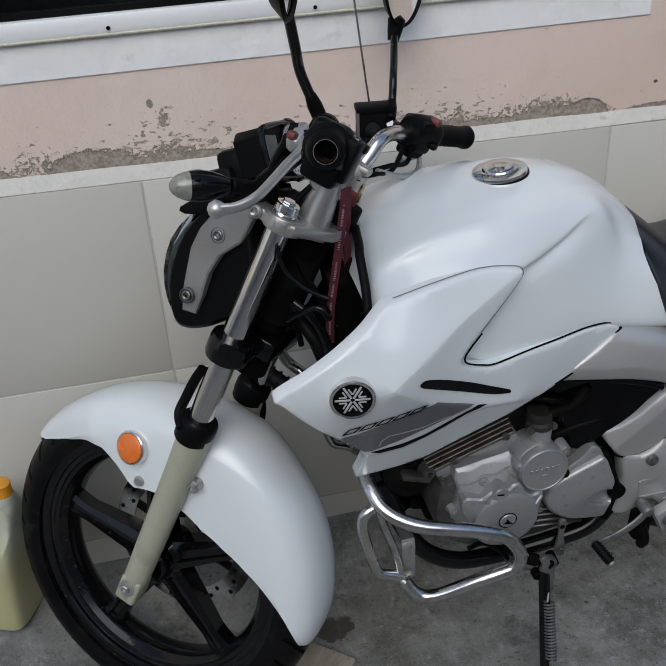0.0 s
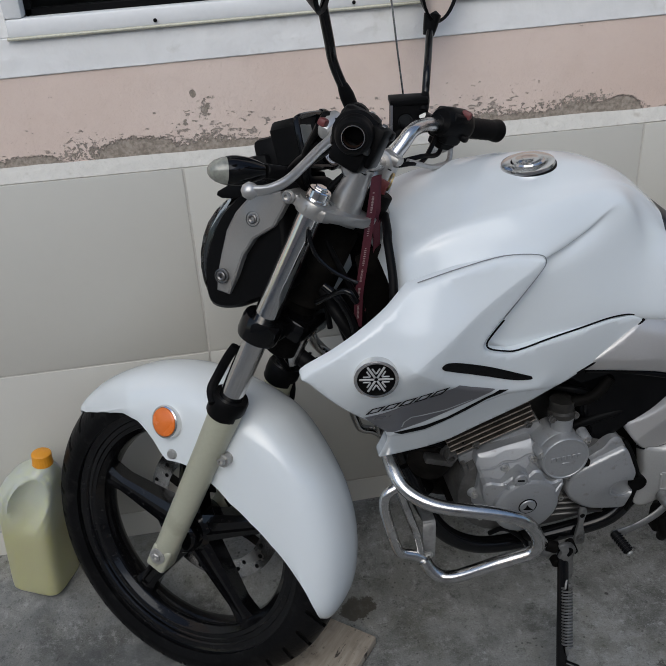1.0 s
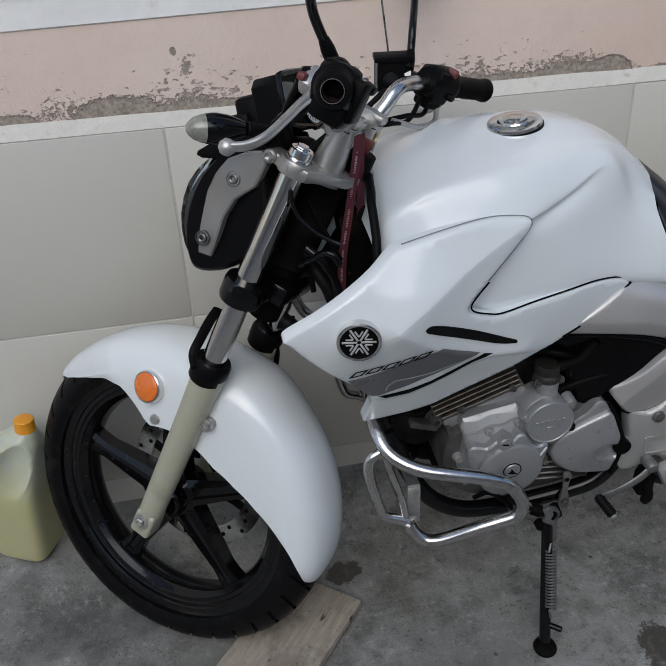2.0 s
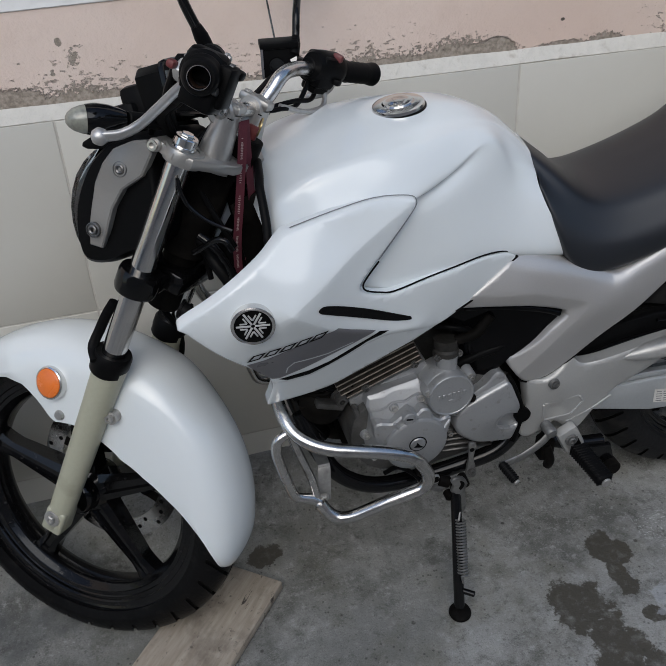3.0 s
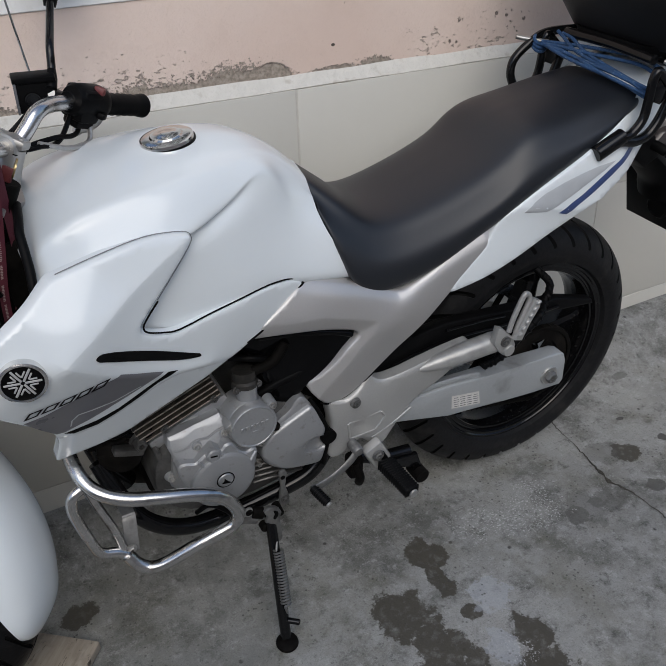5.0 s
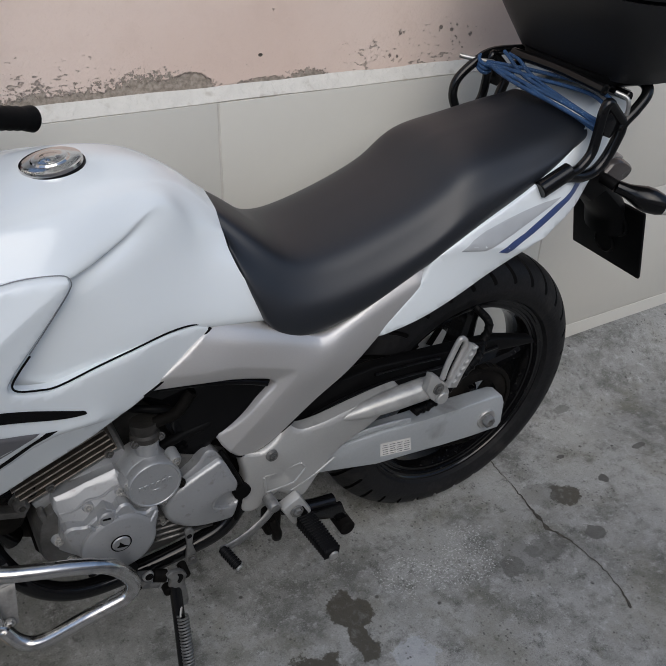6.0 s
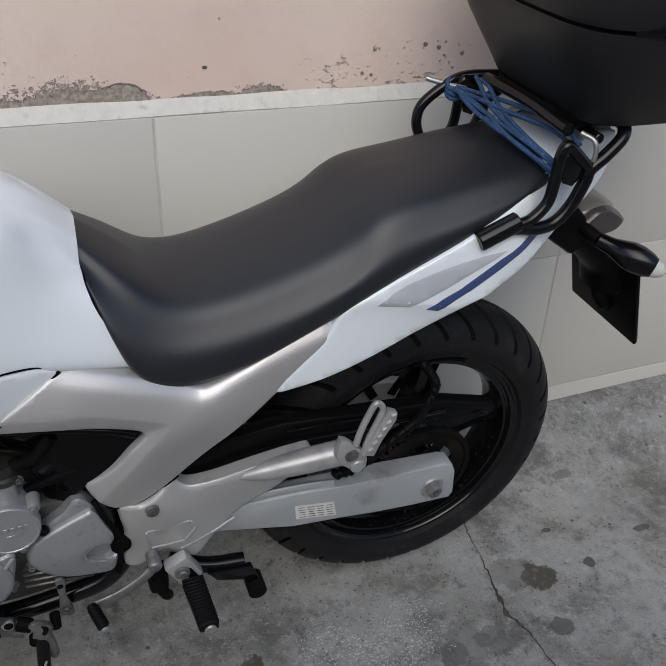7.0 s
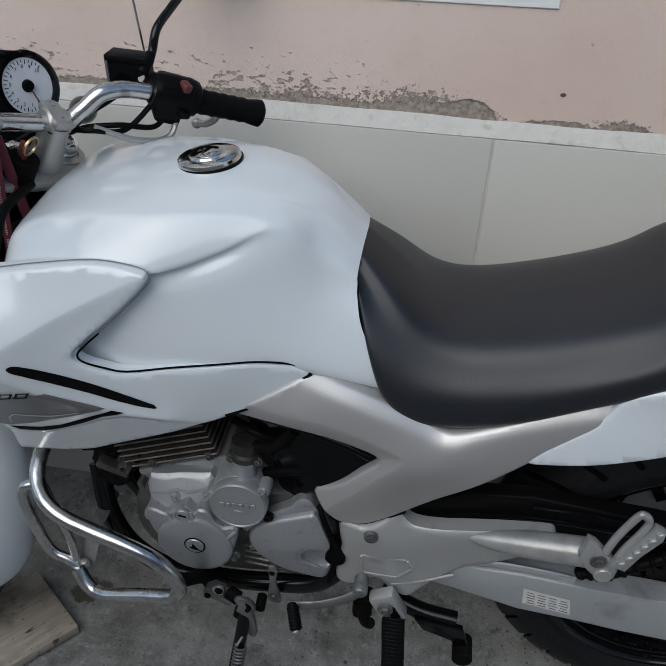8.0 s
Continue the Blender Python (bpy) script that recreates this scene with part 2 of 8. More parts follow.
def skin(outline, height, side=-1, thick=0.012, step=0.014, roll=0.004, round_line=5, bm=None, drop=None, cuts=()):
    """A body panel: the outline in (u, w), pushed out to v = side * height(u, w), with a rolled edge and a returned rim."""
    drop = roll * 0.8 if drop is None else drop
    line = [Vector((p[0], p[1], 0)) for p in outline]
    if round_line:
        line = curve(line, round_line, True)
    area = sum(a.x * b.y - b.x * a.y for a, b in zip(line, line[1:] + line[:1]))
    if area < 0:
        line = line[::-1]
    n = len(line)
    inner = []
    for i, p in enumerate(line):
        t = (line[(i + 1) % n] - line[i - 1])
        t = t.normalized() if t.length > 1e-9 else Vector((1, 0, 0))
        inner.append(p + Vector((-t.y, t.x, 0)) * roll)
    b = bmesh.new()
    iv = [b.verts.new(p) for p in inner]
    edges = [b.edges.new((iv[i], iv[(i + 1) % n])) for i in range(n)]
    bmesh.ops.triangle_fill(b, use_beauty=True, use_dissolve=False, edges=edges, normal=(0, 0, 1))
    us, ws = [p.x for p in inner], [p.y for p in inner]
    for lo, hi, axis in ((min(us), max(us), (1, 0, 0)), (min(ws), max(ws), (0, 1, 0))):
        k = lo + step
        while k < hi - step * 0.3:
            co = (k, 0, 0) if axis[0] else (0, k, 0)
            bmesh.ops.bisect_plane(b, geom=b.verts[:] + b.edges[:] + b.faces[:], plane_co=co, plane_no=axis, dist=1e-6)
            k += step
    for line_ in cuts:
        for p, q in zip(line_, line_[1:]):
            bmesh.ops.bisect_plane(b, geom=b.verts[:] + b.edges[:] + b.faces[:], plane_co=(p[0], p[1], 0), plane_no=(q[1] - p[1], p[0] - q[0], 0), dist=1e-5)
    bmesh.ops.dissolve_degenerate(b, dist=2e-5, edges=b.edges[:])
    bmesh.ops.triangulate(b, faces=b.faces[:], quad_method="BEAUTY", ngon_method="BEAUTY")
    border = [e for e in b.edges if e.is_boundary]
    for v in b.verts:
        v.co = Vector((v.co.x, side * height(v.co.x, v.co.y), v.co.y))
    # rolled edge and returned rim, following the border of the fill
    out = bmesh.ops.extrude_edge_only(b, edges=border)["geom"]
    ring = [v for v in out if isinstance(v, bmesh.types.BMVert)]
    ring_edges = [e for e in out if isinstance(e, bmesh.types.BMEdge)]
    pa = np.array([[p.x, p.y] for p in inner])
    pd = np.roll(pa, -1, axis=0) - pa
    off = np.array([[line[i].x - inner[i].x, line[i].y - inner[i].y] for i in range(n)])
    size = np.maximum((pd ** 2).sum(1), 1e-14)
    for v in ring:
        q = np.array([v.co.x, v.co.z])
        along = np.clip(((q - pa) * pd).sum(1) / size, 0, 1)
        i = int(((pa + pd * along[:, None] - q) ** 2).sum(1).argmin())
        w = off[i] * (1 - along[i]) + off[(i + 1) % n] * along[i]
        u2, w2 = v.co.x + w[0], v.co.z + w[1]
        v.co = Vector((u2, side * (height(u2, w2) - drop), w2))
    if thick:
        out = bmesh.ops.extrude_edge_only(b, edges=ring_edges)["geom"]
        for v in out:
            if isinstance(v, bmesh.types.BMVert):
                v.co.y -= side * thick
    return merge(bm, b)


def ridged(height, ridges):
    """A surface with sharp ridges along lines in (u, w): each is (line, height of the ridge, width of its slopes)."""
    def f(u, w):
        out = height(u, w)
        for line, amp, wide in ridges:
            d = 9.0
            for p, q in zip(line, line[1:]):
                du, dw = q[0] - p[0], q[1] - p[1]
                t = min(1, max(0, ((u - p[0]) * du + (w - p[1]) * dw) / (du * du + dw * dw)))
                d = min(d, math.hypot(u - p[0] - t * du, w - p[1] - t * dw))
            out += amp * math.exp(-(math.hypot(d, 0.004) - 0.004) / wide)
        return out
    return f


def level(line, u):
    """The height at u of a line that runs along u."""
    return float(np.interp(u, [p[0] for p in line], [p[1] for p in line]))


def plate(outline, v0, v1, bevel=0.003, round_line=0, bm=None, hole=None):
    """A thick plate with eased edges, its outline in (u, w), from v0 (outside) to v1."""
    pts = curve([(p[0], 0, p[1]) for p in outline], round_line, True) if round_line else [Vector((p[0], 0, p[1])) for p in outline]
    b = bmesh.new()
    face = b.faces.new([b.verts.new((p.x, v0, p.z)) for p in pts])
    out = bmesh.ops.extrude_face_region(b, geom=[face])["geom"]
    top = [g for g in out if isinstance(g, bmesh.types.BMFace)]
    for g in out:
        if isinstance(g, bmesh.types.BMVert):
            g.co.y = v1
    if bevel:
        edges = [e for e in b.edges if abs(e.verts[0].co.y - e.verts[1].co.y) < 1e-9]
        bmesh.ops.bevel(b, geom=edges, offset=bevel, segments=2, profile=0.5, affect="EDGES")
    return merge(bm, b)


def pillow(outline, half, steps=((0.72, 1.0), (0.88, 0.92), (0.97, 0.72), (1.0, 0.35))):
    """A rounded body: the outline in (u, w), swollen between v = -half and half."""
    line = curve([(p[0], 0, p[1]) for p in outline], 4, True)
    c = sum(line, Vector()) / len(line)
    b = bmesh.new()
    rows = []
    for k, v in [(k, -v) for k, v in steps] + [(k, v) for k, v in steps[::-1]]:
        rows.append([b.verts.new(c + (p - c) * k + Vector((0, half * v, 0))) for p in line])
    for r, q in zip(rows, rows[1:]):
        for i in range(len(line)):
            j = (i + 1) % len(line)
            b.faces.new((r[i], r[j], q[j], q[i]))
    b.faces.new(rows[0][::-1])
    b.faces.new(rows[-1])
    return b


def flipped(bm):
    """The other side's twin of a part: mirrored in the mid plane."""
    b = bm.copy()
    b.transform(Matrix.Diagonal((1, -1, 1, 1)))
    return b


# ---- setting: wall with tiles and window, concrete yard ----
WALL_Y, TILE_Y = 2.186, 2.170
TILE_W, TILE_TOP, TILE_MID, TILE_LOW, JOINT = 0.8685, 0.864, 0.493, 0.124, 0.153


def mask_node(n, l, value, lo, hi):
    r = n.new("ShaderNodeMapRange")
    r.inputs["From Min"].default_value, r.inputs["From Max"].default_value = lo, hi
    l.new(value, r.inputs["Value"])
    return r.outputs[0]


def maths(n, l, op, a, b):
    m = n.new("ShaderNodeMath")
    m.operation = op
    for i, x in enumerate((a, b)):
        if isinstance(x, (int, float)):
            m.inputs[i].default_value = x
        else:
            l.new(x, m.inputs[i])
    return m.outputs[0]


def noise_of(n, l, vec, scale, detail=6, rough=0.55):
    t = n.new("ShaderNodeTexNoise")
    t.inputs["Scale"].default_value, t.inputs["Detail"].default_value, t.inputs["Roughness"].default_value = scale, detail, rough
    l.new(vec, t.inputs["Vector"])
    return t.outputs["Fac"]


def blend(n, l, fac, a, b):
    m = n.new("ShaderNodeMix")
    m.data_type = "RGBA"
    l.new(fac, m.inputs["Factor"])
    for key, x in (("A", a), ("B", b)):
        if isinstance(x, tuple):
            m.inputs[key].default_value = (*x, 1)
        else:
            l.new(x, m.inputs[key])
    return m.outputs["Result"]


def spot(n, l, sep, x, z, rx, rz, wobble, size):
    """1 inside an uneven oval round (x, z) of the plane whose coordinates sep gives, 0 outside."""
    dx = maths(n, l, "DIVIDE", maths(n, l, "SUBTRACT", sep[0], x), rx)
    dz = maths(n, l, "DIVIDE", maths(n, l, "SUBTRACT", sep[1], z), rz)
    d = maths(n, l, "SQRT", maths(n, l, "ADD", maths(n, l, "MULTIPLY", dx, dx), maths(n, l, "MULTIPLY", dz, dz)), 0)
    d = maths(n, l, "ADD", d, maths(n, l, "MULTIPLY", maths(n, l, "SUBTRACT", wobble, 0.5), size))
    return mask_node(n, l, d, 1.06, 0.94)


def plaster_material():
    """Pink-beige painted plaster, flaking off in grey-brown patches along its foot, pitted with small holes."""
    m = bpy.data.materials.new("pink_beige_plaster")
    m.use_nodes = True
    n, l = m.node_tree.nodes, m.node_tree.links
    b = n["Principled BSDF"]
    g = n.new("ShaderNodeNewGeometry")
    s = n.new("ShaderNodeSeparateXYZ")
    l.new(g.outputs["Position"], s.inputs[0])
    pos, x, z = g.outputs["Position"], s.outputs[0], s.outputs[2]
    broad, mid, fine = noise_of(n, l, pos, 2.2), noise_of(n, l, pos, 24, 7, 0.65), noise_of(n, l, pos, 170, 4)
    paint = blend(n, l, mask_node(n, l, broad, 0.35, 0.7), (0.68, 0.54, 0.465), (0.74, 0.62, 0.55))
    paint = blend(n, l, maths(n, l, "MULTIPLY", mask_node(n, l, mid, 0.5, 0.8), 0.35), paint, (0.60, 0.47, 0.40))
    # flaking band: its height follows two swellings along the wall
    sep = (x, z)
    grain = noise_of(n, l, pos, 135, 5, 0.75)
    wob = maths(n, l, "ADD", maths(n, l, "MULTIPLY", maths(n, l, "SUBTRACT", mid, 0.5), 0.55), maths(n, l, "MULTIPLY", maths(n, l, "SUBTRACT", grain, 0.5), 1.25))
    wob = maths(n, l, "ADD", wob, 0.5)
    sparse = maths(n, l, "ADD", wob, 0.17)
    flake = spot(n, l, sep, 0.080, 0.888, 0.080, 0.032, wob, 1.0)
    for a, size in (((0.115, 0.889, 0.035, 0.028), 1.0), ((-0.108, 0.889, 0.055, 0.016), 1.2), ((0.22, 0.888, 0.13, 0.013), 1.5), ((0.20, 0.898, 0.10, 0.024), 3.8), ((0.02, 0.903, 0.10, 0.024), 3.8), ((0.40, 0.888, 0.12, 0.012), 1.9), ((0.187, 0.985, 0.005, 0.006), 1.2), ((0.203, 0.958, 0.015, 0.019), 3.4), ((0.168, 0.936, 0.007, 0.009), 3.2), ((0.216, 0.976, 0.009, 0.004), 3.2),
                    ((0.905, 0.884, 0.110, 0.024), 1.2), ((0.978, 0.888, 0.040, 0.027), 0.45), ((0.76, 0.884, 0.14, 0.017), 1.5), ((0.60, 0.886, 0.12, 0.014), 2.0), ((0.88, 0.905, 0.12, 0.024), 3.6), ((0.72, 0.902, 0.10, 0.024), 4.2), ((1.12, 0.886, 0.06, 0.008), 1.8), ((1.21, 0.888, 0.035, 0.012), 2.6)):
        flake = maths(n, l, "MAXIMUM", flake, spot(n, l, sep, *a, sparse if size > 3 else wob, size))
    pit = spot(n, l, sep, 1.114, 0.934, 0.0042, 0.003, fine, 0.9)
    cells = n.new("ShaderNodeTexVoronoi")
    cells.inputs["Scale"].default_value = 62
    l.new(pos, cells.inputs["Vector"])
    holes = maths(n, l, "MULTIPLY", mask_node(n, l, cells.outputs["Distance"], 0.30, 0.22), spot(n, l, sep, 1.50, 0.925, 0.15, 0.045, mid, 2.5))
    pit = maths(n, l, "MAXIMUM", pit, maths(n, l, "MULTIPLY", maths(n, l, "MULTIPLY", holes, mask_node(n, l, mid, 0.50, 0.56)), 0.8))
    raw = blend(n, l, mask_node(n, l, fine, 0.35, 0.65), (0.225, 0.19, 0.155), (0.40, 0.345, 0.29))
    flake_full = flake
    stretch = n.new("ShaderNodeMapping")
    stretch.inputs["Scale"].default_value = (0.45, 1, 1)
    l.new(pos, stretch.inputs["Vector"])
    fleck = noise_of(n, l, stretch.outputs[0], 120, 6, 0.7)
    reach = maths(n, l, "MULTIPLY", mask_node(n, l, z, 0.985, 0.89), mask_node(n, l, broad, 0.40, 0.60))
    fleck = mask_node(n, l, maths(n, l, "ADD", fleck, maths(n, l, "MULTIPLY", reach, 0.20)), 0.70, 0.75)
    flake_full = maths(n, l, "MAXIMUM", flake_full, maths(n, l, "MULTIPLY", fleck, 0.6))
    col = blend(n, l, flake_full, paint, raw)
    col = blend(n, l, pit, col, (0.10, 0.085, 0.07))
    l.new(col, b.inputs["Base Color"])
    b.inputs["Roughness"].default_value = 0.85
    hgt = maths(n, l, "SUBTRACT", maths(n, l, "ADD", maths(n, l, "MULTIPLY", mid, 0.4), maths(n, l, "MULTIPLY", fine, 0.15)), maths(n, l, "MULTIPLY", maths(n, l, "MAXIMUM", flake_full, pit), 0.8))
    bp = n.new("ShaderNodeBump")
    bp.inputs["Strength"].default_value, bp.inputs["Distance"].default_value = 0.9, 0.006
    l.new(hgt, bp.inputs["Height"])
    l.new(bp.outputs["Normal"], b.inputs["Normal"])
    return m


def concrete_material():
    """Worn grey concrete with blotches, pale splashes, specks and damp stains."""
    m = bpy.data.materials.new("worn_concrete")
    m.use_nodes = True
    n, l = m.node_tree.nodes, m.node_tree.links
    b = n["Principled BSDF"]
    g = n.new("ShaderNodeNewGeometry")
    s = n.new("ShaderNodeSeparateXYZ")
    l.new(g.outputs["Position"], s.inputs[0])
    pos, x, y = g.outputs["Position"], s.outputs[0], s.outputs[1]
    broad, mid, fine = noise_of(n, l, pos, 3.0, 6, 0.6), noise_of(n, l, pos, 13, 8, 0.65), noise_of(n, l, pos, 120, 4, 0.6)
    col = blend(n, l, mask_node(n, l, broad, 0.32, 0.68), (0.162, 0.162, 0.151), (0.335, 0.335, 0.314))
    col = blend(n, l, maths(n, l, "MULTIPLY", mask_node(n, l, mid, 0.42, 0.72), 0.8), col, (0.33, 0.332, 0.322))
    col = blend(n, l, maths(n, l, "MULTIPLY", mask_node(n, l, noise_of(n, l, pos, 7, 8, 0.75), 0.49, 0.62), 0.75), col, (0.085, 0.085, 0.074))
    col = blend(n, l, maths(n, l, "MULTIPLY", mask_node(n, l, noise_of(n, l, pos, 48, 7, 0.75), 0.54, 0.66), 0.7), col, (0.40, 0.40, 0.39))
    col = blend(n, l, maths(n, l, "MULTIPLY", mask_node(n, l, noise_of(n, l, pos, 30, 8, 0.8), 0.46, 0.34), 0.75), col, (0.05, 0.05, 0.045))
    grit = noise_of(n, l, pos, 330, 3, 0.7)
    col = blend(n, l, maths(n, l, "MULTIPLY", mask_node(n, l, grit, 0.44, 0.32), 0.5), col, (0.05, 0.05, 0.046))
    col = blend(n, l, maths(n, l, "MULTIPLY", mask_node(n, l, grit, 0.57, 0.68), 0.42), col, (0.44, 0.44, 0.43))
    col = blend(n, l, maths(n, l, "MULTIPLY", mask_node(n, l, noise_of(n, l, pos, 95, 5, 0.7), 0.60, 0.70), 0.55), col, (0.075, 0.073, 0.066))
    specks = n.new("ShaderNodeTexVoronoi")
    specks.inputs["Scale"].default_value = 26
    l.new(pos, specks.inputs["Vector"])
    dots = maths(n, l, "MULTIPLY", mask_node(n, l, specks.outputs["Distance"], 0.14, 0.08), mask_node(n, l, mid, 0.52, 0.58))
    col = blend(n, l, dots, col, (0.06, 0.058, 0.055))
    col = blend(n, l, maths(n, l, "MULTIPLY", mask_node(n, l, noise_of(n, l, pos, 4.5, 7, 0.7), 0.50, 0.64), 0.45), col, (0.155, 0.148, 0.112))
    sep = (x, y)
    # two uneven darker ovals: below the bike's front and beside the jug
    under_front = maths(n, l, "MULTIPLY", spot(n, l, sep, 0.42, 1.80, 0.42, 0.22, broad, 2.6), mask_node(n, l, mid, 0.35, 0.62))
    col = blend(n, l, maths(n, l, "MULTIPLY", under_front, 0.5), col, (0.075, 0.077, 0.066))
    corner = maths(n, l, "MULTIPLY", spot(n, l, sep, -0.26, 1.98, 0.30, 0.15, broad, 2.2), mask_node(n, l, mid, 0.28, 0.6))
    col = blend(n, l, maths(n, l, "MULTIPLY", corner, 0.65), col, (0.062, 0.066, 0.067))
    ragged = noise_of(n, l, pos, 26, 9, 0.7)
    damp = spot(n, l, sep, 1.045, 1.72, 0.032, 0.05, ragged, 1.9)
    for a in ((1.035, 1.645, 0.02, 0.05), (0.925, 1.61, 0.06, 0.06), (0.945, 1.50, 0.055, 0.045), (0.985, 1.465, 0.025, 0.03), (1.11, 1.46, 0.035, 0.045), (1.085, 1.39, 0.05, 0.05), (1.655, 1.75, 0.034, 0.03), (0.385, 1.918, 0.036, 0.028), (1.043, 1.553, 0.020, 0.020), (0.940, 1.548, 0.034, 0.034), (1.060, 1.705, 0.030, 0.035)):
        damp = maths(n, l, "MAXIMUM", damp, spot(n, l, sep, *a, ragged, 2.2))
    wet = maths(n, l, "MULTIPLY", damp, mask_node(n, l, noise_of(n, l, pos, 40, 6, 0.7), 0.05, 0.48))
    col = blend(n, l, maths(n, l, "MULTIPLY", wet, 0.95), col, (0.058, 0.052, 0.039))
    # faint old stains, crusts and splashes
    for a, much in (((1.43, 1.655, 0.06, 0.05), 0.4), ((1.60, 1.775, 0.05, 0.04), 0.35), ((1.50, 1.65, 0.05, 0.035), 0.5), ((1.626, 1.629, 0.025, 0.02), 0.7), ((1.774, 1.747, 0.014, 0.014), 0.9), ((1.95, 1.79, 0.025, 0.01), 0.8), ((1.742, 1.853, 0.01, 0.006), 0.9), ((1.875, 1.985, 0.03, 0.01), 0.5), ((1.40, 1.645, 0.03, 0.03), 0.5)):
        col = blend(n, l, maths(n, l, "MULTIPLY", spot(n, l, sep, *a, ragged, 2.4), much), col, (0.065, 0.063, 0.056))
    crust = mask_node(n, l, noise_of(n, l, pos, 210, 3, 0.6), 0.56, 0.62)
    for a in ((1.19, 1.74, 0.06, 0.05), (1.37, 1.755, 0.05, 0.035), (1.07, 1.44, 0.03, 0.03), (1.31, 1.70, 0.1, 0.05)):
        col = blend(n, l, maths(n, l, "MULTIPLY", maths(n, l, "MULTIPLY", spot(n, l, sep, *a, ragged, 3.0), crust), 0.7), col, (0.55, 0.55, 0.54))
    pale = maths(n, l, "MAXIMUM", spot(n, l, sep, 1.10, 1.57, 0.04, 0.04, ragged, 2.5), spot(n, l, sep, 1.045, 1.46, 0.03, 0.04, ragged, 2.8))
    col = blend(n, l, maths(n, l, "MULTIPLY", pale, 0.5), col, (0.40, 0.42, 0.45))
    flecks = n.new("ShaderNodeTexVoronoi")
    flecks.inputs["Scale"].default_value = 85
    l.new(pos, flecks.inputs["Vector"])
    few = maths(n, l, "MULTIPLY", mask_node(n, l, flecks.outputs["Distance"], 0.24, 0.14), mask_node(n, l, noise_of(n, l, pos, 9, 5, 0.7), 0.50, 0.58))
    col = blend(n, l, maths(n, l, "MULTIPLY", few, 0.75), col, (0.055, 0.053, 0.05))
    l.new(col, b.inputs["Base Color"])
    r = n.new("ShaderNodeMapRange")
    r.inputs["To Min"].default_value, r.inputs["To Max"].default_value = 0.78, 0.66
    l.new(damp, r.inputs["Value"])
    l.new(r.outputs[0], b.inputs["Roughness"])
    bp = n.new("ShaderNodeBump")
    bp.inputs["Strength"].default_value, bp.inputs["Distance"].default_value = 0.75, 0.004
    l.new(maths(n, l, "ADD", maths(n, l, "MULTIPLY", mid, 0.6), maths(n, l, "MULTIPLY", fine, 0.5)), bp.inputs["Height"])
    l.new(bp.outputs["Normal"], b.inputs["Normal"])
    return m


PLASTER, CONCRETE = plaster_material(), concrete_material()
WHITE_WALL = material("white_limewash", (0.80, 0.80, 0.79), 0.8, 0, 0.05, 9, 34, 2.2, 0, dirt=(0.70, 0.695, 0.67), dirt_amount=0.06, dirt_scale=30)
TILE = material("beige_glazed_tile", (0.568, 0.556, 0.508), 0.3, 0, 0.012, 1.6, 40, 0.02, 0.1, 0.02)
MORTAR = material("rough_pale_mortar", (0.60, 0.585, 0.54), 0.8, 0, 0.08, 14, 60, 2.0, 0, dirt=(0.45, 0.42, 0.37), dirt_amount=0.1, dirt_scale=40)
CRACK = material("gritty_crack", (0.065, 0.06, 0.052), 0.9, 0, 0.6, 40, 260, 0.6, 0, spec=0.1)
GROUT = material("grey_grout", (0.50, 0.48, 0.44), 0.85, 0, 0.12, 12, 120, 0.3)
FRAME_WHITE = material("white_window_frame", (0.76, 0.77, 0.77), 0.4, 0, 0.03, 8, 120, 0.03, 0.1)
SEALANT = material("yellowed_sealant", (0.58, 0.57, 0.46), 0.6, 0, 0.2, 20, 200, 0.2)
ROOM = material("dark_room_grey", (0.10, 0.10, 0.10), 0.8, 0, 0.1)
FAR_WALL = material("pale_rendered_wall", (0.55, 0.53, 0.5), 0.85, 0, 0.06, 1.5, 40, 0.3)


def rise(x, y):
    """The yard's height: level, and swept up to the wall in a rough cove."""
    t = min(1.0, max(0.0, (y - 1.93) / 0.24))
    near = 1.0 if abs(x) < 6 else 0.0
    return near * (0.064 + 0.008 * x) * t * t * (3 - 2 * t) + near * 0.004 * noise.noise((x * 3, y * 3, 0)) * (1 if y > 1.2 else 0.3) * (t + 0.15)


def ground():
    bm = bmesh.new()
    xs = [-2000, -300, -40, -8] + [-3 + 0.06 * i for i in range(121)] + [8, 40, 300, 2000]
    ys = [-2000, -300, -40, -8, -3, -1, 0, 0.5] + [0.9 + 0.04 * i for i in range(37)] + [3, 8, 40, 300, 2000]
    grid = [[bm.verts.new((x, y, rise(x, y))) for y in ys] for x in xs]
    for a, b in zip(grid, grid[1:]):
        for k in range(len(ys) - 1):
            bm.faces.new((a[k], b[k], b[k + 1], a[k + 1]))
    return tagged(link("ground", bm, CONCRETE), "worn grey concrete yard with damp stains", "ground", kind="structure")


ground()
WIN = (-0.09, 0.90, 1.108, 2.15)
BAND = (-0.30, 1.085, 1.047, 2.35)


def wall_piece(name, x0, x1, z0, z1, y0, y1, mat, parent=None, label="", bevel=0.0):
    bm = block((x1 - x0, y1 - y0, z1 - z0), Matrix.Translation(((x0 + x1) / 2, (y0 + y1) / 2, (z0 + z1) / 2)), bevel or 0.0005, 1)
    return link(name, bm, mat, parent, label, False)


def settle(bm):
    """The window and its band sit a little out of level."""
    for v in bm.verts:
        v.co.z += -0.012 + 0.0152 * (v.co.x + 0.05)
    return bm


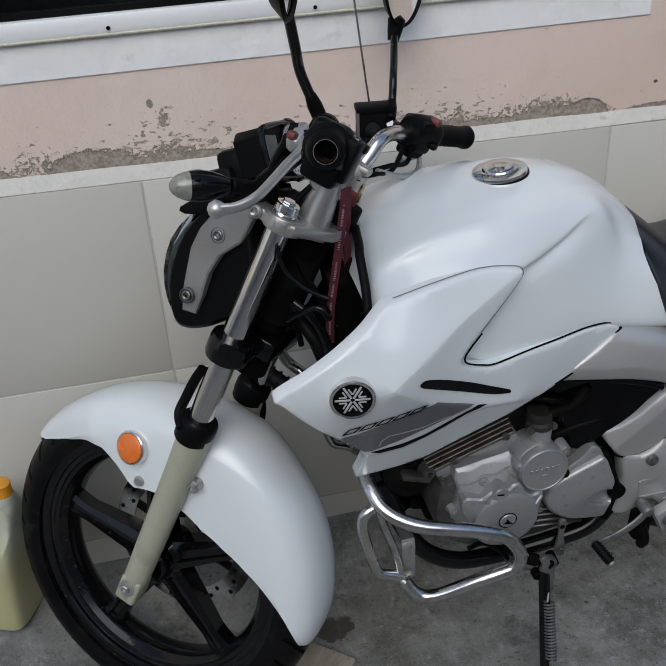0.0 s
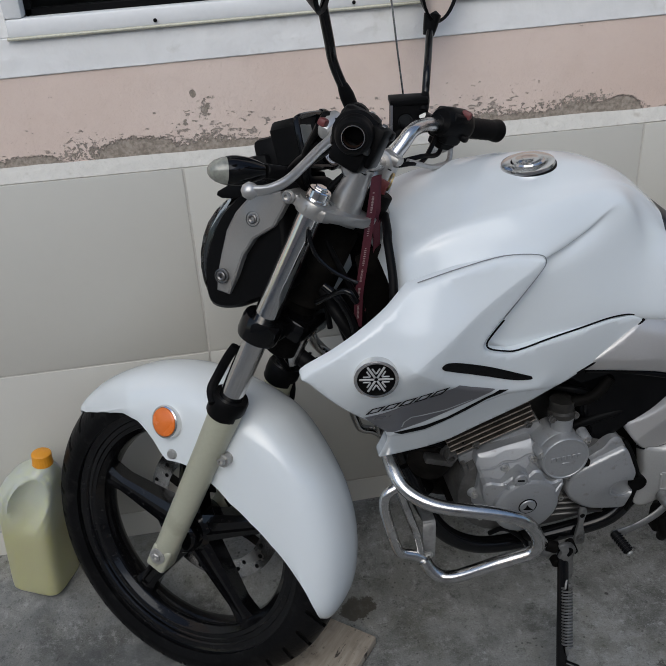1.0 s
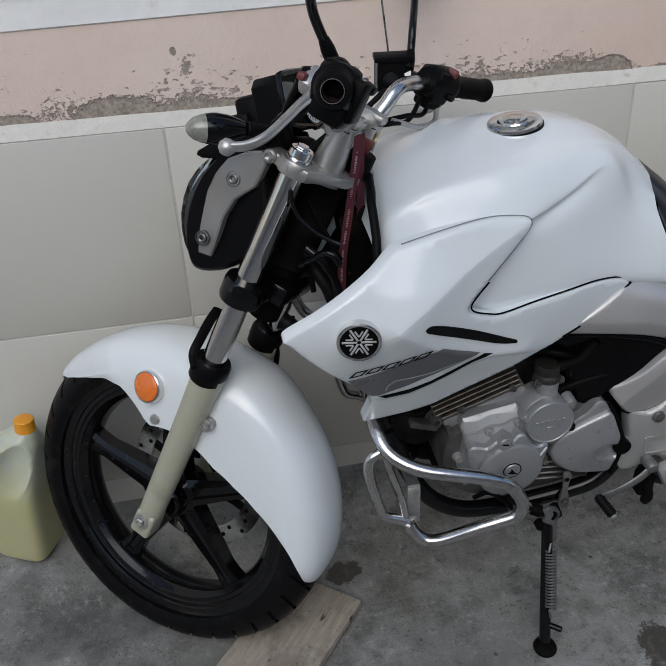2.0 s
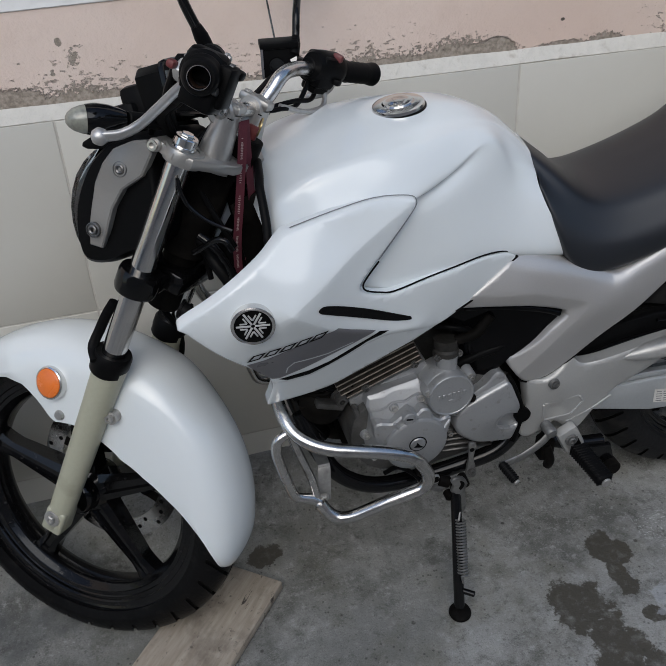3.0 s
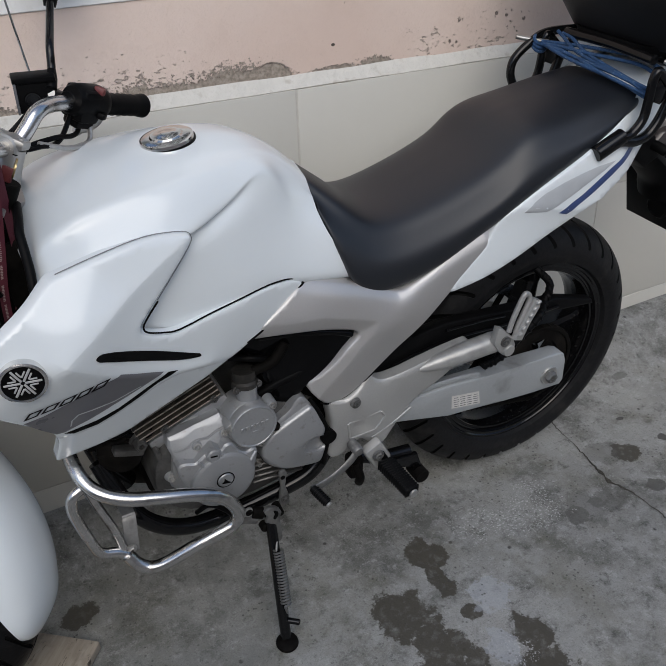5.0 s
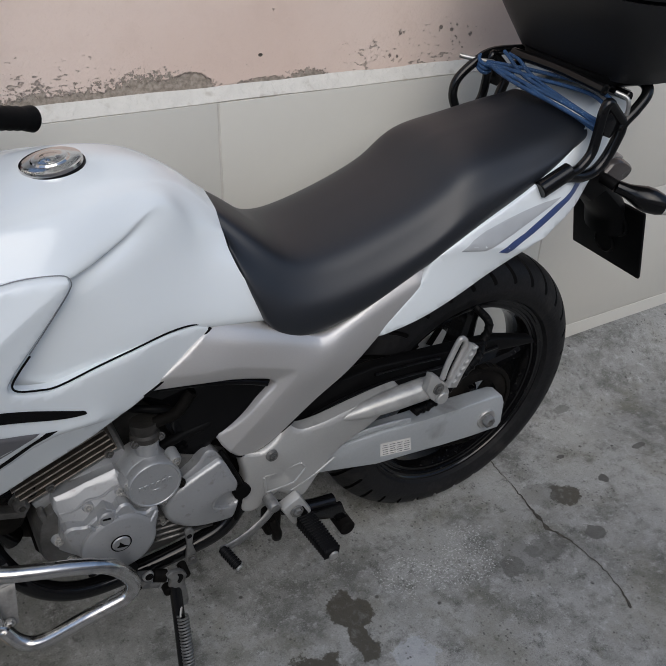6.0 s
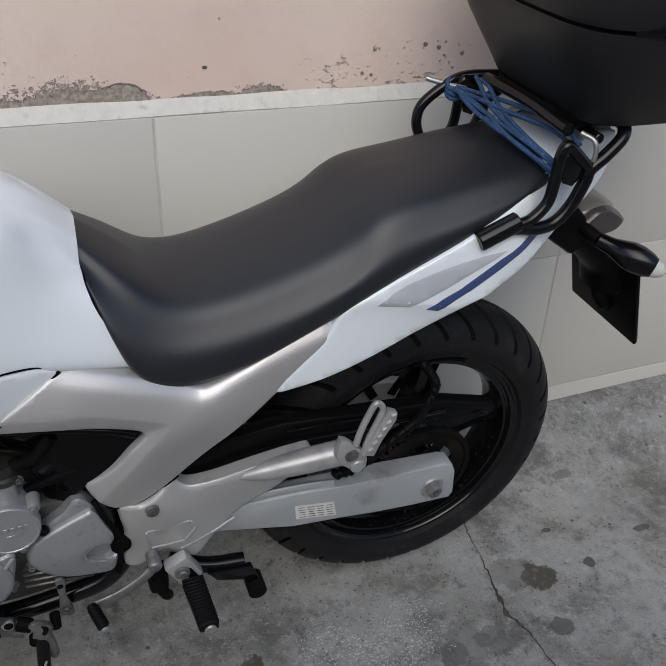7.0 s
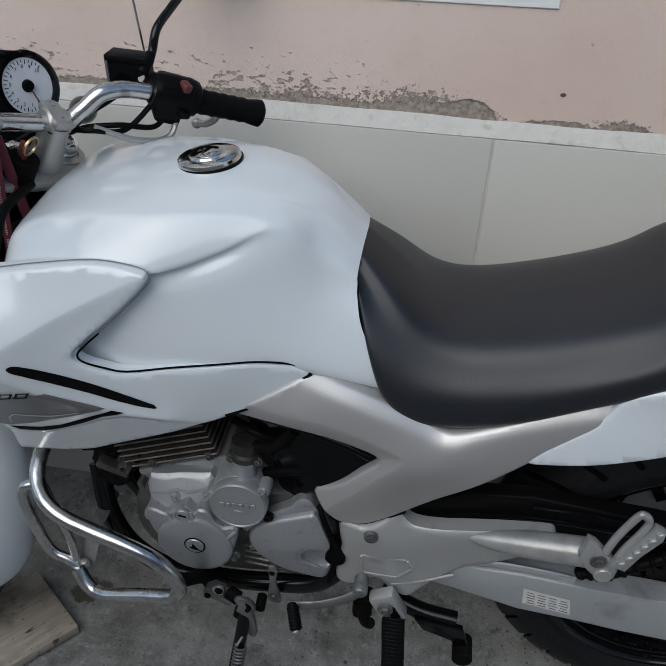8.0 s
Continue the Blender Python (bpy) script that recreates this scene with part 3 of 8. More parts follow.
def house_wall():
    """The wall round its window: four butted pieces in one mesh."""
    bm = None
    for x0, x1, z0, z1 in ((-9, WIN[0], -0.2, 3.1), (WIN[1], 9, -0.2, 3.1), (WIN[0], WIN[1], -0.2, WIN[2]), (WIN[0], WIN[1], WIN[3], 3.1)):
        bm = block((x1 - x0, 0.16, z1 - z0), Matrix.Translation(((x0 + x1) / 2, WALL_Y + 0.08, (z0 + z1) / 2)), 0.0002, 1, bm)
    w = tagged(link("wall_north", bm, PLASTER, None, "", False), "pink-beige plastered house wall, flaking along its foot", "wall", kind="structure")
    # limewashed band round the window, a few millimetres proud
    b = None
    for x0, x1, z0, z1 in ((BAND[0], BAND[1], BAND[2], WIN[2]), (BAND[0], BAND[1], WIN[3], BAND[3]), (BAND[0], WIN[0], WIN[2], WIN[3]), (WIN[1], BAND[1], WIN[2], WIN[3])):
        b = block((x1 - x0, 0.006, z1 - z0), Matrix.Translation(((x0 + x1) / 2, WALL_Y, (z0 + z1) / 2)), 0.0015, 1, b)
    tagged(link("trim_1", settle(b), WHITE_WALL, None, "", False), "white limewashed band painted round the window", "trim", kind="structure")
    return w


house_wall()


def ledge():
    """The white mortar ledge over the tiles: a sloped, uneven fillet."""
    bm = bmesh.new()
    prof = [(TILE_Y + 0.012, 0.85), (TILE_Y + 0.0010, 0.864), (TILE_Y + 0.0025, 0.867), (TILE_Y + 0.009, 0.876), (TILE_Y + 0.013, 0.885), (WALL_Y + 0.004, 0.891)]
    rows = []
    for i in range(241):
        x = -2.4 + 5.6 * i / 240
        rows.append([bm.verts.new((x, y + 0.0012 * noise.noise((x * 30, z * 90, 1)), z + (0.003 * noise.noise((x * 9, z * 20, 4)) if z > 0.88 else 0.0012 * noise.noise((x * 5, 3, 4))))) for y, z in prof])
    for a, b in zip(rows, rows[1:]):
        for k in range(len(prof) - 1):
            bm.faces.new((a[k], b[k], b[k + 1], a[k + 1]))
    return tagged(link("trim_2", bm, MORTAR), "white mortar ledge along the top of the tiles", "trim", kind="structure")


ledge()


def tiled_foot():
    """The tiled lower wall: a bed of grout with a tile for each piece."""
    bed = wall_piece("wall_tiling", -2.4, 3.2, -0.1, TILE_TOP - 0.002, TILE_Y + 0.0016, WALL_Y - 0.0005, GROUT)
    tagged(bed, "glazed beige wall tiles with thin grey joints", "wall tiles", kind="structure")
    gap = 0.0042
    shapes = {}
    for row, (z0, z1) in enumerate(((-0.06, TILE_LOW), (TILE_LOW, TILE_MID), (TILE_MID, TILE_TOP))):
        h = z1 - z0 - gap
        me = bpy.data.meshes.new("tile")
        b = block((TILE_W - gap, 0.007, h), None, 0.0013, 2)
        b.to_mesh(me)
        b.free()
        me.materials.append(TILE)
        me.shade_smooth()
        me.set_sharp_from_angle(angle=radians(30))
        shapes[row] = (me, (z0 + z1) / 2)
    for k in range(-2, 4):
        for row, (me, z) in shapes.items():
            t = new("tile", me)
            t.parent = bed
            t.location = (JOINT + TILE_W * (k - 0.5), TILE_Y + 0.0035, z)


tiled_foot()


def window():
    """A white framed sliding window with two panes over a box coloured dark as a dim room."""
    x0, x1, z0, z1 = WIN
    base = tagged(new("window_1"), "white-framed sliding window with dark glass", "window", kind="structure")
    f, y = 0.028, WALL_Y - 0.004
    bm = None
    for a, b, c, d in ((x0, x1, z0, z0 + f), (x0, x1, z1 - f, z1), (x0, x0 + f, z0 + f, z1 - f), (x1 - f, x1, z0 + f, z1 - f)):
        bm = block((b - a, 0.07, d - c), Matrix.Translation(((a + b) / 2, y + 0.027, (c + d) / 2)), 0.004, 2, bm)
    part("window_frame", settle(bm), FRAME_WHITE, base)
    for i in (0, 1):
        a = x0 + f + i * (x1 - x0 - 2 * f) / 2
        b = a + (x1 - x0 - 2 * f) / 2
        yy = y + 0.03 + 0.014 * i
        sash = None
        for p, q, c, d in ((a, b, z0 + f, z0 + f + 0.012), (a, b, z1 - f - 0.03, z1 - f), (a, a + 0.012, z0 + f, z1 - f), (b - 0.012, b, z0 + f, z1 - f)):
            sash = block((q - p, 0.012, d - c), Matrix.Translation(((p + q) / 2, yy, (c + d) / 2)), 0.002, 1, sash)
        s = part("sash", settle(sash), BLACK, base, "dark sash rail")
        part("pane", block((b - a - 0.02, 0.004, z1 - z0 - 2 * f - 0.04), Matrix.Translation(((a + b) / 2, yy, (z0 + z1) / 2)), 0.0005, 1), GLASS, s, "", False).visible_shadow = False
    seal = tube([(x0 - 0.002, y - 0.006, z0 - 0.0015), ((x0 + x1) / 2, y - 0.006, z0 - 0.0015), (x1 + 0.002, y - 0.006, z0 - 0.0015)], 0.0026, 8, 4)
    part("sealant", settle(seal), SEALANT, base, "yellowed sealant under the frame")
    for x in (0.143, 0.471, 0.80):
        screw = lathe([(0, 0.0), (0.0028, 0.0), (0.0032, 0.002), (0, 0.003)], 12, aim((x, y - 0.0085, z0 + 0.008), (0, -1, 0)))
        part("screw", settle(screw), DARK, base, "dark screw head")
    # backdrop box: dark grey walls stand in for the unlit interior
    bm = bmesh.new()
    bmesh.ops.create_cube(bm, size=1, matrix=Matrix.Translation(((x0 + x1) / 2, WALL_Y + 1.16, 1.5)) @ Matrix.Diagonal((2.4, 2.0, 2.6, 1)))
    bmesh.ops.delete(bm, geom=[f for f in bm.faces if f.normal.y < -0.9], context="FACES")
    tagged(link("room_walls", bm, ROOM, None, "", False), "plain backdrop box behind the window glass, its dimness put into the grey", "wall", kind="structure")


window()
# added out of view: cuts off low sky in the light and reflections
tagged(wall_piece("unseen_wall_south", -9, 9, -0.2, 2.6, -2.4, -2.2, FAR_WALL), "plain unseen wall behind the camera, added to limit sky light", "wall", kind="structure")


def crack():
    """A wandering crack in the concrete: a thin sunken-looking seam of broken edges."""
    line = curve([(1.600, 2.02, 0), (1.582, 1.928, 0), (1.572, 1.88, 0), (1.568, 1.835, 0), (1.560, 1.795, 0), (1.551, 1.752, 0), (1.545, 1.718, 0), (1.541, 1.700, 0), (1.547, 1.670, 0), (1.555, 1.640, 0), (1.560, 1.595, 0), (1.558, 1.55, 0), (1.551, 1.502, 0), (1.530, 1.450, 0)], 14)
    bm = bmesh.new()
    prev = None
    for i, p in enumerate(line):
        wob = 0.005 * noise.noise((p.y * 40, 3, 0)) + 0.003 * noise.noise((p.y * 120, 9, 0))
        swell = math.exp(-((p.y - 1.70) / 0.07) ** 2) + 0.6 * math.exp(-((p.y - 1.47) / 0.03) ** 2)
        half = 0.0006 + 0.0012 * max(0, noise.noise((p.y * 17, 7, 0)) + 0.3) + 0.0050 * swell * max(0.1, 0.55 + noise.noise((p.y * 60, 7, 0)))
        z = rise(p.x, p.y) + 0.0012
        pair = (bm.verts.new((p.x + wob - half, p.y, z)), bm.verts.new((p.x + wob + half, p.y, z)))
        if prev:
            bm.faces.new((prev[0], prev[1], pair[1], pair[0]))
        prev = pair
    tagged(link("ground_crack", bm, CRACK, None, "", False), "dark wandering crack in the concrete", "crack", kind="structure")


crack()


# ---- the motorcycle: u rearward, v to its right, w up, leaning on its side stand ----
LETTERING_SILVER = material("flat_silver_print", (0.45, 0.45, 0.45), 0.5, 0.2, 0.05)
BIKE = new("motorcycle")
BIKE.matrix_basis = pose(0, 1.93, 0, 4.6, 0, 0)
tagged(BIKE, "white naked motorcycle leaning on its side stand on concrete", "motorcycle")


def both(name, make, mat, label="", **kw):
    """A part and its twin on the other side."""
    b = make()
    f = flipped(b)
    part(name, b, mat, BIKE, label, **kw)
    part(name, f, mat, BIKE, label, **kw)


# fuel tank
def tank():
    mid = [(0.428, 0, 0.8), (0.445, 0, 0.842), (0.490, 0, 0.869), (0.56, 0, 0.888), (0.63, 0, 0.902), (0.70, 0, 0.908), (0.765, 0, 0.9), (0.815, 0, 0.876), (0.862, 0, 0.836)]
    crown = [(0.428, 0.06, 0.797), (0.446, 0.06, 0.839), (0.492, 0.062, 0.866), (0.56, 0.064, 0.884), (0.63, 0.064, 0.897), (0.70, 0.06, 0.902), (0.765, 0.053, 0.893), (0.815, 0.040, 0.869), (0.860, 0.042, 0.828)]
    shoulder = [(0.430, 0.118, 0.785), (0.450, 0.122, 0.8236), (0.495, 0.123, 0.8504), (0.56, 0.122, 0.8678), (0.63, 0.119, 0.881), (0.70, 0.104, 0.882), (0.767, 0.074, 0.885), (0.815, 0.062, 0.854), (0.858, 0.068, 0.8104)]
    swage = [(0.429, 0.095, 0.791), (0.448, 0.107, 0.836), (0.494, 0.112, 0.8635), (0.56, 0.106, 0.8795), (0.63, 0.094, 0.89), (0.70, 0.083, 0.894), (0.765, 0.063, 0.889), (0.815, 0.050, 0.863), (0.859, 0.056, 0.82)]
    ridge = [(0.434, 0.150, 0.762), (0.454, 0.160, 0.798), (0.50, 0.156, 0.826), (0.565, 0.155, 0.838), (0.634, 0.151, 0.833), (0.70, 0.1240, 0.851), (0.770, 0.0890, 0.876), (0.815, 0.079, 0.834), (0.858, 0.075, 0.805)]
    under = [(0.436, 0.151, 0.758), (0.455, 0.161, 0.792), (0.50, 0.155, 0.818), (0.566, 0.153, 0.828), (0.638, 0.140, 0.823), (0.705, 0.1175, 0.841), (0.773, 0.0960, 0.862), (0.816, 0.0885, 0.813), (0.859, 0.079, 0.798)]
    ease = [(0.440, 0.152, 0.748), (0.457, 0.159, 0.770), (0.50, 0.156, 0.790), (0.566, 0.155, 0.802), (0.640, 0.146, 0.806), (0.706, 0.1285, 0.826), (0.768, 0.107, 0.832), (0.817, 0.0955, 0.796), (0.861, 0.0885, 0.783)]
    side = [(0.446, 0.152, 0.735), (0.460, 0.156, 0.745), (0.50, 0.156, 0.760), (0.565, 0.157, 0.775), (0.634, 0.151, 0.786), (0.70, 0.139, 0.793), (0.765, 0.121, 0.785), (0.822, 0.110, 0.762), (0.872, 0.108, 0.750)]
    hem = [(0.455, 0.150, 0.70), (0.470, 0.156, 0.69), (0.51, 0.158, 0.69), (0.57, 0.160, 0.690), (0.64, 0.156, 0.694), (0.71, 0.151, 0.704), (0.775, 0.138, 0.708), (0.84, 0.130, 0.697), (0.908, 0.124, 0.684)]
    skirt = [(p[0], p[1] * 0.86, p[2] - 0.02) for p in hem]
    bm = loft([mid, crown, swage, shoulder, ridge, under, ease, side, hem, skirt], 13, 8)

    def off(p, line):
        q = Vector((p.x, abs(p.y), p.z))
        return min((q - (a + (b - a) * min(1, max(0, (q - a).dot(b - a) / (b - a).length_squared)))).length for a, b in zip(line, line[1:]))

    # the sheet is smooth but for its crease; a low swage runs along the shoulder
    crease = [Vector(p) for p in ((0.600, 0.153, 0.836), (0.634, 0.150, 0.829), (0.70, 0.122, 0.847), (0.745, 0.102, 0.866))]
    rim = {v for e in bm.edges if e.is_boundary for v in e.verts}
    free = [v for v in bm.verts if v not in rim and off(v.co, crease) > 0.008]
    for _ in range(16):
        bmesh.ops.smooth_vert(bm, verts=free, factor=0.5, use_axis_x=True, use_axis_y=True, use_axis_z=True)
    near = [v for v in bm.verts if v not in rim and 0.003 < off(v.co, crease) < 0.030]
    for _ in range(9):
        bmesh.ops.smooth_vert(bm, verts=near, factor=0.5, use_axis_x=True, use_axis_y=True, use_axis_z=True)
    swell = [Vector(p) for p in ((0.4625, 0.112, 0.857), (0.5045, 0.112, 0.865), (0.5452, 0.111, 0.8717), (0.589, 0.110, 0.880))]
    for v in bm.verts:
        d = off(v.co, swell)
        if d < 0.03:
            v.co += Vector((0, math.copysign(0.72, v.co.y), 0.69)) * (0.0016 * math.exp(-(d / 0.0095) ** 2))
    return bm


TANK = part("fuel_tank", tank(), WHITE, BIKE, "pearl white fuel tank", sharp=60)
CAP_AT = aim((0.662, 0, 0.9045), (-0.14, 0, 1))
bm = lathe([(0, 0.0095), (0.012, 0.0095), (0.0135, 0.0085), (0.0225, 0.0085), (0.0245, 0.0065), (0.035, 0.0060), (0.0385, 0.0045), (0.0395, 0.001), (0.0395, -0.006), (0, -0.006)], 48, CAP_AT)
part("filler_cap", bm, POLISHED, TANK, "round polished steel filler cap")
part("key_flap", block((0.026, 0.013, 0.004), CAP_AT @ Matrix.Translation((0.004, 0, 0.0085)), 0.002), POLISHED, TANK)
part("cap_ring", lathe([(0.0395, -0.006), (0.0415, -0.004), (0.0415, -0.001), (0.0395, 0.0002)], 40, CAP_AT), BLACK, TANK, "dark seal round the cap")

# shroud beside the tank
SHROUD_BASE = spline_height([(0.288, 0.722, 0.205), (0.383, 0.721, 0.222), (0.475, 0.722, 0.214), (0.626, 0.641, 0.166), (0.438, 0.832, 0.170), (0.55, 0.842, 0.165), (0.632, 0.832, 0.156), (0.571, 0.699, 0.184), (0.813, 0.690, 0.130), (0.42, 0.58, 0.170), (0.52, 0.57, 0.163), (0.37, 0.63, 0.192), (0.70, 0.63, 0.150), (0.70, 0.70, 0.160), (0.545, 0.76, 0.188), (0.47, 0.775, 0.205)])
UPPER_CREASE = [(0.435, 0.730), (0.484, 0.757), (0.534, 0.786), (0.636, 0.836)]
LOWER_CREASE = [(0.440, 0.722), (0.470, 0.698), (0.4975, 0.674), (0.5405, 0.650), (0.588, 0.632), (0.639, 0.6225)]
SHROUD_FACE = ridged(SHROUD_BASE, [(UPPER_CREASE, 0.0105, 0.026), (LOWER_CREASE, 0.007, 0.022)])
HEM_FOLD = [(0.38, 0.574), (0.433, 0.569), (0.467, 0.572), (0.4975, 0.586), (0.528, 0.602), (0.557, 0.618), (0.588, 0.627), (0.639, 0.6185), (0.664, 0.611), (0.72, 0.612)]


def SHROUD(u, w):
    """The shroud's face, turned under along its lower fold."""
    fold = level(HEM_FOLD, u)
    r = 0.0022
    under = r * math.log1p(math.exp(min(40.0, (fold - w) / r))) if u < 0.74 else 0.0
    return SHROUD_FACE(u, max(w, fold - 0.004)) - 0.44 * under * min(1.0, max(0.0, (0.74 - u) / 0.04))
SHROUD_EDGE = [(0.288, 0.722), (0.332, 0.750), (0.376, 0.777), (0.409, 0.797), (0.436, 0.817), (0.450, 0.822), (0.512, 0.834), (0.572, 0.841), (0.622, 0.836), (0.630, 0.829), (0.624, 0.816), (0.590, 0.780), (0.550, 0.742), (0.541, 0.728), (0.548, 0.716), (0.572, 0.703), (0.597, 0.697), (0.65, 0.704), (0.70, 0.709), (0.75, 0.711), (0.79, 0.705), (0.813, 0.692), (0.79, 0.672), (0.765, 0.652), (0.735, 0.632), (0.709, 0.620), (0.695, 0.613), (0.672, 0.602), (0.640, 0.585), (0.608, 0.568), (0.575, 0.5505), (0.541, 0.534), (0.507, 0.519), (0.453, 0.5095), (0.418, 0.505), (0.408, 0.5045), (0.404, 0.509), (0.409, 0.535), (0.412, 0.560), (0.406, 0.585), (0.395, 0.602), (0.37, 0.628), (0.345, 0.655), (0.323, 0.680), (0.298, 0.709)]


def proud(h, d):
    return lambda u, w: h(u, w) + d


for side in (-1, 1):
    S1 = part("tank_shroud", skin(SHROUD_EDGE, SHROUD, side, 0.02, 0.010, 0.003, 4, cuts=(UPPER_CREASE, LOWER_CREASE, HEM_FOLD[1:9], [(u, w - 0.004) for u, w in HEM_FOLD[1:9]])), WHITE, BIKE, "angular white side shroud", sharp=50)
    # vent slot
    vent = [(0.473, 0.7220), (0.480, 0.7255), (0.492, 0.7215), (0.512, 0.7115), (0.551, 0.690), (0.5945, 0.6650), (0.619, 0.6515), (0.6255, 0.6475), (0.6240, 0.6425), (0.592, 0.6520), (0.549, 0.6735), (0.504, 0.6985), (0.486, 0.7095), (0.4765, 0.7155)]
    part("vent", skin(vent, proud(SHROUD, 0.0016), side, 0.0, 0.006, 0.0003, 4, drop=0.0006), PIANO, S1, "black vent slot")
    # grey decal, black pinstripe and a plain bar of lettering
    decal = [(0.372, 0.6335), (0.397, 0.6385), (0.426, 0.6505), (0.4675, 0.668), (0.504, 0.6765), (0.526, 0.664), (0.566, 0.645), (0.530, 0.627), (0.4925, 0.611), (0.4575, 0.5945), (0.421, 0.581), (0.4097, 0.583), (0.390, 0.607)]
    part("decal", skin(decal, proud(SHROUD, 0.0012), side, 0.0, 0.006, 0.001, 0, drop=0.0004, cuts=(LOWER_CREASE,)), GREY_DECAL, S1, "grey decal panel")
    stripe = [(0.4195, 0.5785), (0.433, 0.571), (0.467, 0.575), (0.4975, 0.589), (0.528, 0.6055), (0.557, 0.624), (0.5885, 0.636), (0.573, 0.641), (0.5385, 0.6215), (0.498, 0.598), (0.466, 0.586), (0.434, 0.5805)]
    part("pinstripe", skin(stripe, proud(SHROUD, 0.0012), side, 0.0, 0.012, 0.0006, 0, drop=0.0003), INK, S1, "black pinstripe")
    swoosh = [(0.4293, 0.5926), (0.4313, 0.6062), (0.441, 0.6176), (0.4606, 0.6184), (0.4922, 0.6214), (0.5312, 0.6336), (0.5316, 0.6320), (0.4926, 0.6190), (0.4610, 0.6158), (0.4428, 0.6152), (0.4333, 0.6052), (0.4313, 0.5930)]
    part("swoosh", skin(swoosh, proud(SHROUD, 0.0022), side, 0.0, 0.006, 0.0003, 0, drop=0.0002), PALE_DECAL, S1, "thin pale swoosh")
    # emblem: a plain dark disc with a silver rim and three crossed bars
    at = Vector((0.383, side * (SHROUD(0.383, 0.721) + 0.001), 0.721))
    du = (SHROUD(0.388, 0.721) - SHROUD(0.378, 0.721)) / 0.01
    dw = (SHROUD(0.383, 0.726) - SHROUD(0.383, 0.716)) / 0.01
    m = aim(at, (-du, side, -dw))
    disc = part("emblem", lathe([(0, 0.0025), (0.0255, 0.0025), (0.0255, -0.006), (0, -0.006)], 40, m), INK, BIKE, "round dark badge with a silver rim")
    part("emblem_rim", lathe([(0.0252, 0.001), (0.0252, 0.0045), (0.0275, 0.0052), (0.0295, 0.004), (0.030, -0.006), (0.0252, -0.006)], 40, m), POLISHED, disc)
    for k in range(6):
        turn = m @ Matrix.Rotation(math.pi * k / 3 + math.pi / 6, 4, "Z")
        arm = block((0.0030, 0.020, 0.0016), turn @ Matrix.Translation((0, 0.0125, 0.0032)), 0.0006, 1)
        for q in (-1, 1):
            arm = block((0.0022, 0.010, 0.0014), turn @ Matrix.Translation((q * 0.0042, 0.0125, 0.0032)), 0.0005, 1, arm)
        part("emblem_bar", arm, LETTERING_SILVER, disc)
    # the maker's lettering as plain slanted bars
    for k in range(5):
        u0 = 0.372 + 0.0222 * k
        w0 = 0.6405 + 0.0052 * k
        for a0, a1, lo, hi in ((0.0, 1.0, 0.0, 0.0032), (0.0, 1.0, 0.0118, 0.0150), (0.0, 0.2, 0.0032, 0.0118), (0.8, 1.0, 0.0032, 0.0118)):
            bar = [(u0 + lo * 0.62 + 0.0185 * a0, w0 + lo + 0.0042 * a0), (u0 + lo * 0.62 + 0.0185 * a1, w0 + lo + 0.0042 * a1), (u0 + hi * 0.62 + 0.0185 * a1, w0 + hi + 0.0042 * a1), (u0 + hi * 0.62 + 0.0185 * a0, w0 + hi + 0.0042 * a0)]
            part("lettering_bar", skin(bar, proud(SHROUD, 0.0018), side, 0.0, 0.02, 0.0002, 0, None, 0.0002), INK, S1)
    # dark seams between tank, shroud and side panel
    seam = [(0.572, 0.757), (0.555, 0.741), (0.546, 0.729), (0.551, 0.718), (0.574, 0.7065), (0.598, 0.7005), (0.65, 0.707), (0.70, 0.712), (0.75, 0.714), (0.79, 0.708), (0.815, 0.695)]
    part("edge_seal", tube([(u, side * (SHROUD(u, w) - 0.0034), w) for u, w in seam], 0.0013, 8, 4), INK, S1, "dark rubber seal between tank and shroud")
    # along the upper edge a sunken grey thread stands in for soft shadow
    seam = [(0.452, 0.8245), (0.512, 0.8365), (0.572, 0.8435), (0.621, 0.839), (0.6325, 0.830), (0.627, 0.815), (0.593, 0.778), (0.572, 0.757)]
    part("gap_shade_line", tube([(u, side * (SHROUD(u, w) - 0.0062), w) for u, w in seam], 0.0007, 6, 4), GAP_SHADE, S1, "thin grey line drawn as the shade between shroud and tank")
    seam = [(0.814, 0.694), (0.792, 0.677), (0.766, 0.657), (0.736, 0.637), (0.708, 0.6245)]
    part("edge_seal", tube([(u, side * (SHROUD(u, w) - 0.001), w) for u, w in seam], 0.0026, 8, 4), INK, S1)

# black trim round the tank's front
both("tank_trim", lambda: tube([(0.440, -0.03, 0.862), (0.434, -0.072, 0.858), (0.430, -0.092, 0.8500), (0.4295, -0.11, 0.8322), (0.4290, -0.126, 0.8129), (0.4270, -0.14, 0.7945), (0.428, -0.150, 0.768), (0.436, -0.155, 0.735)], 0.0062, 12), BLACK, "black rubber trim at the tank's front")


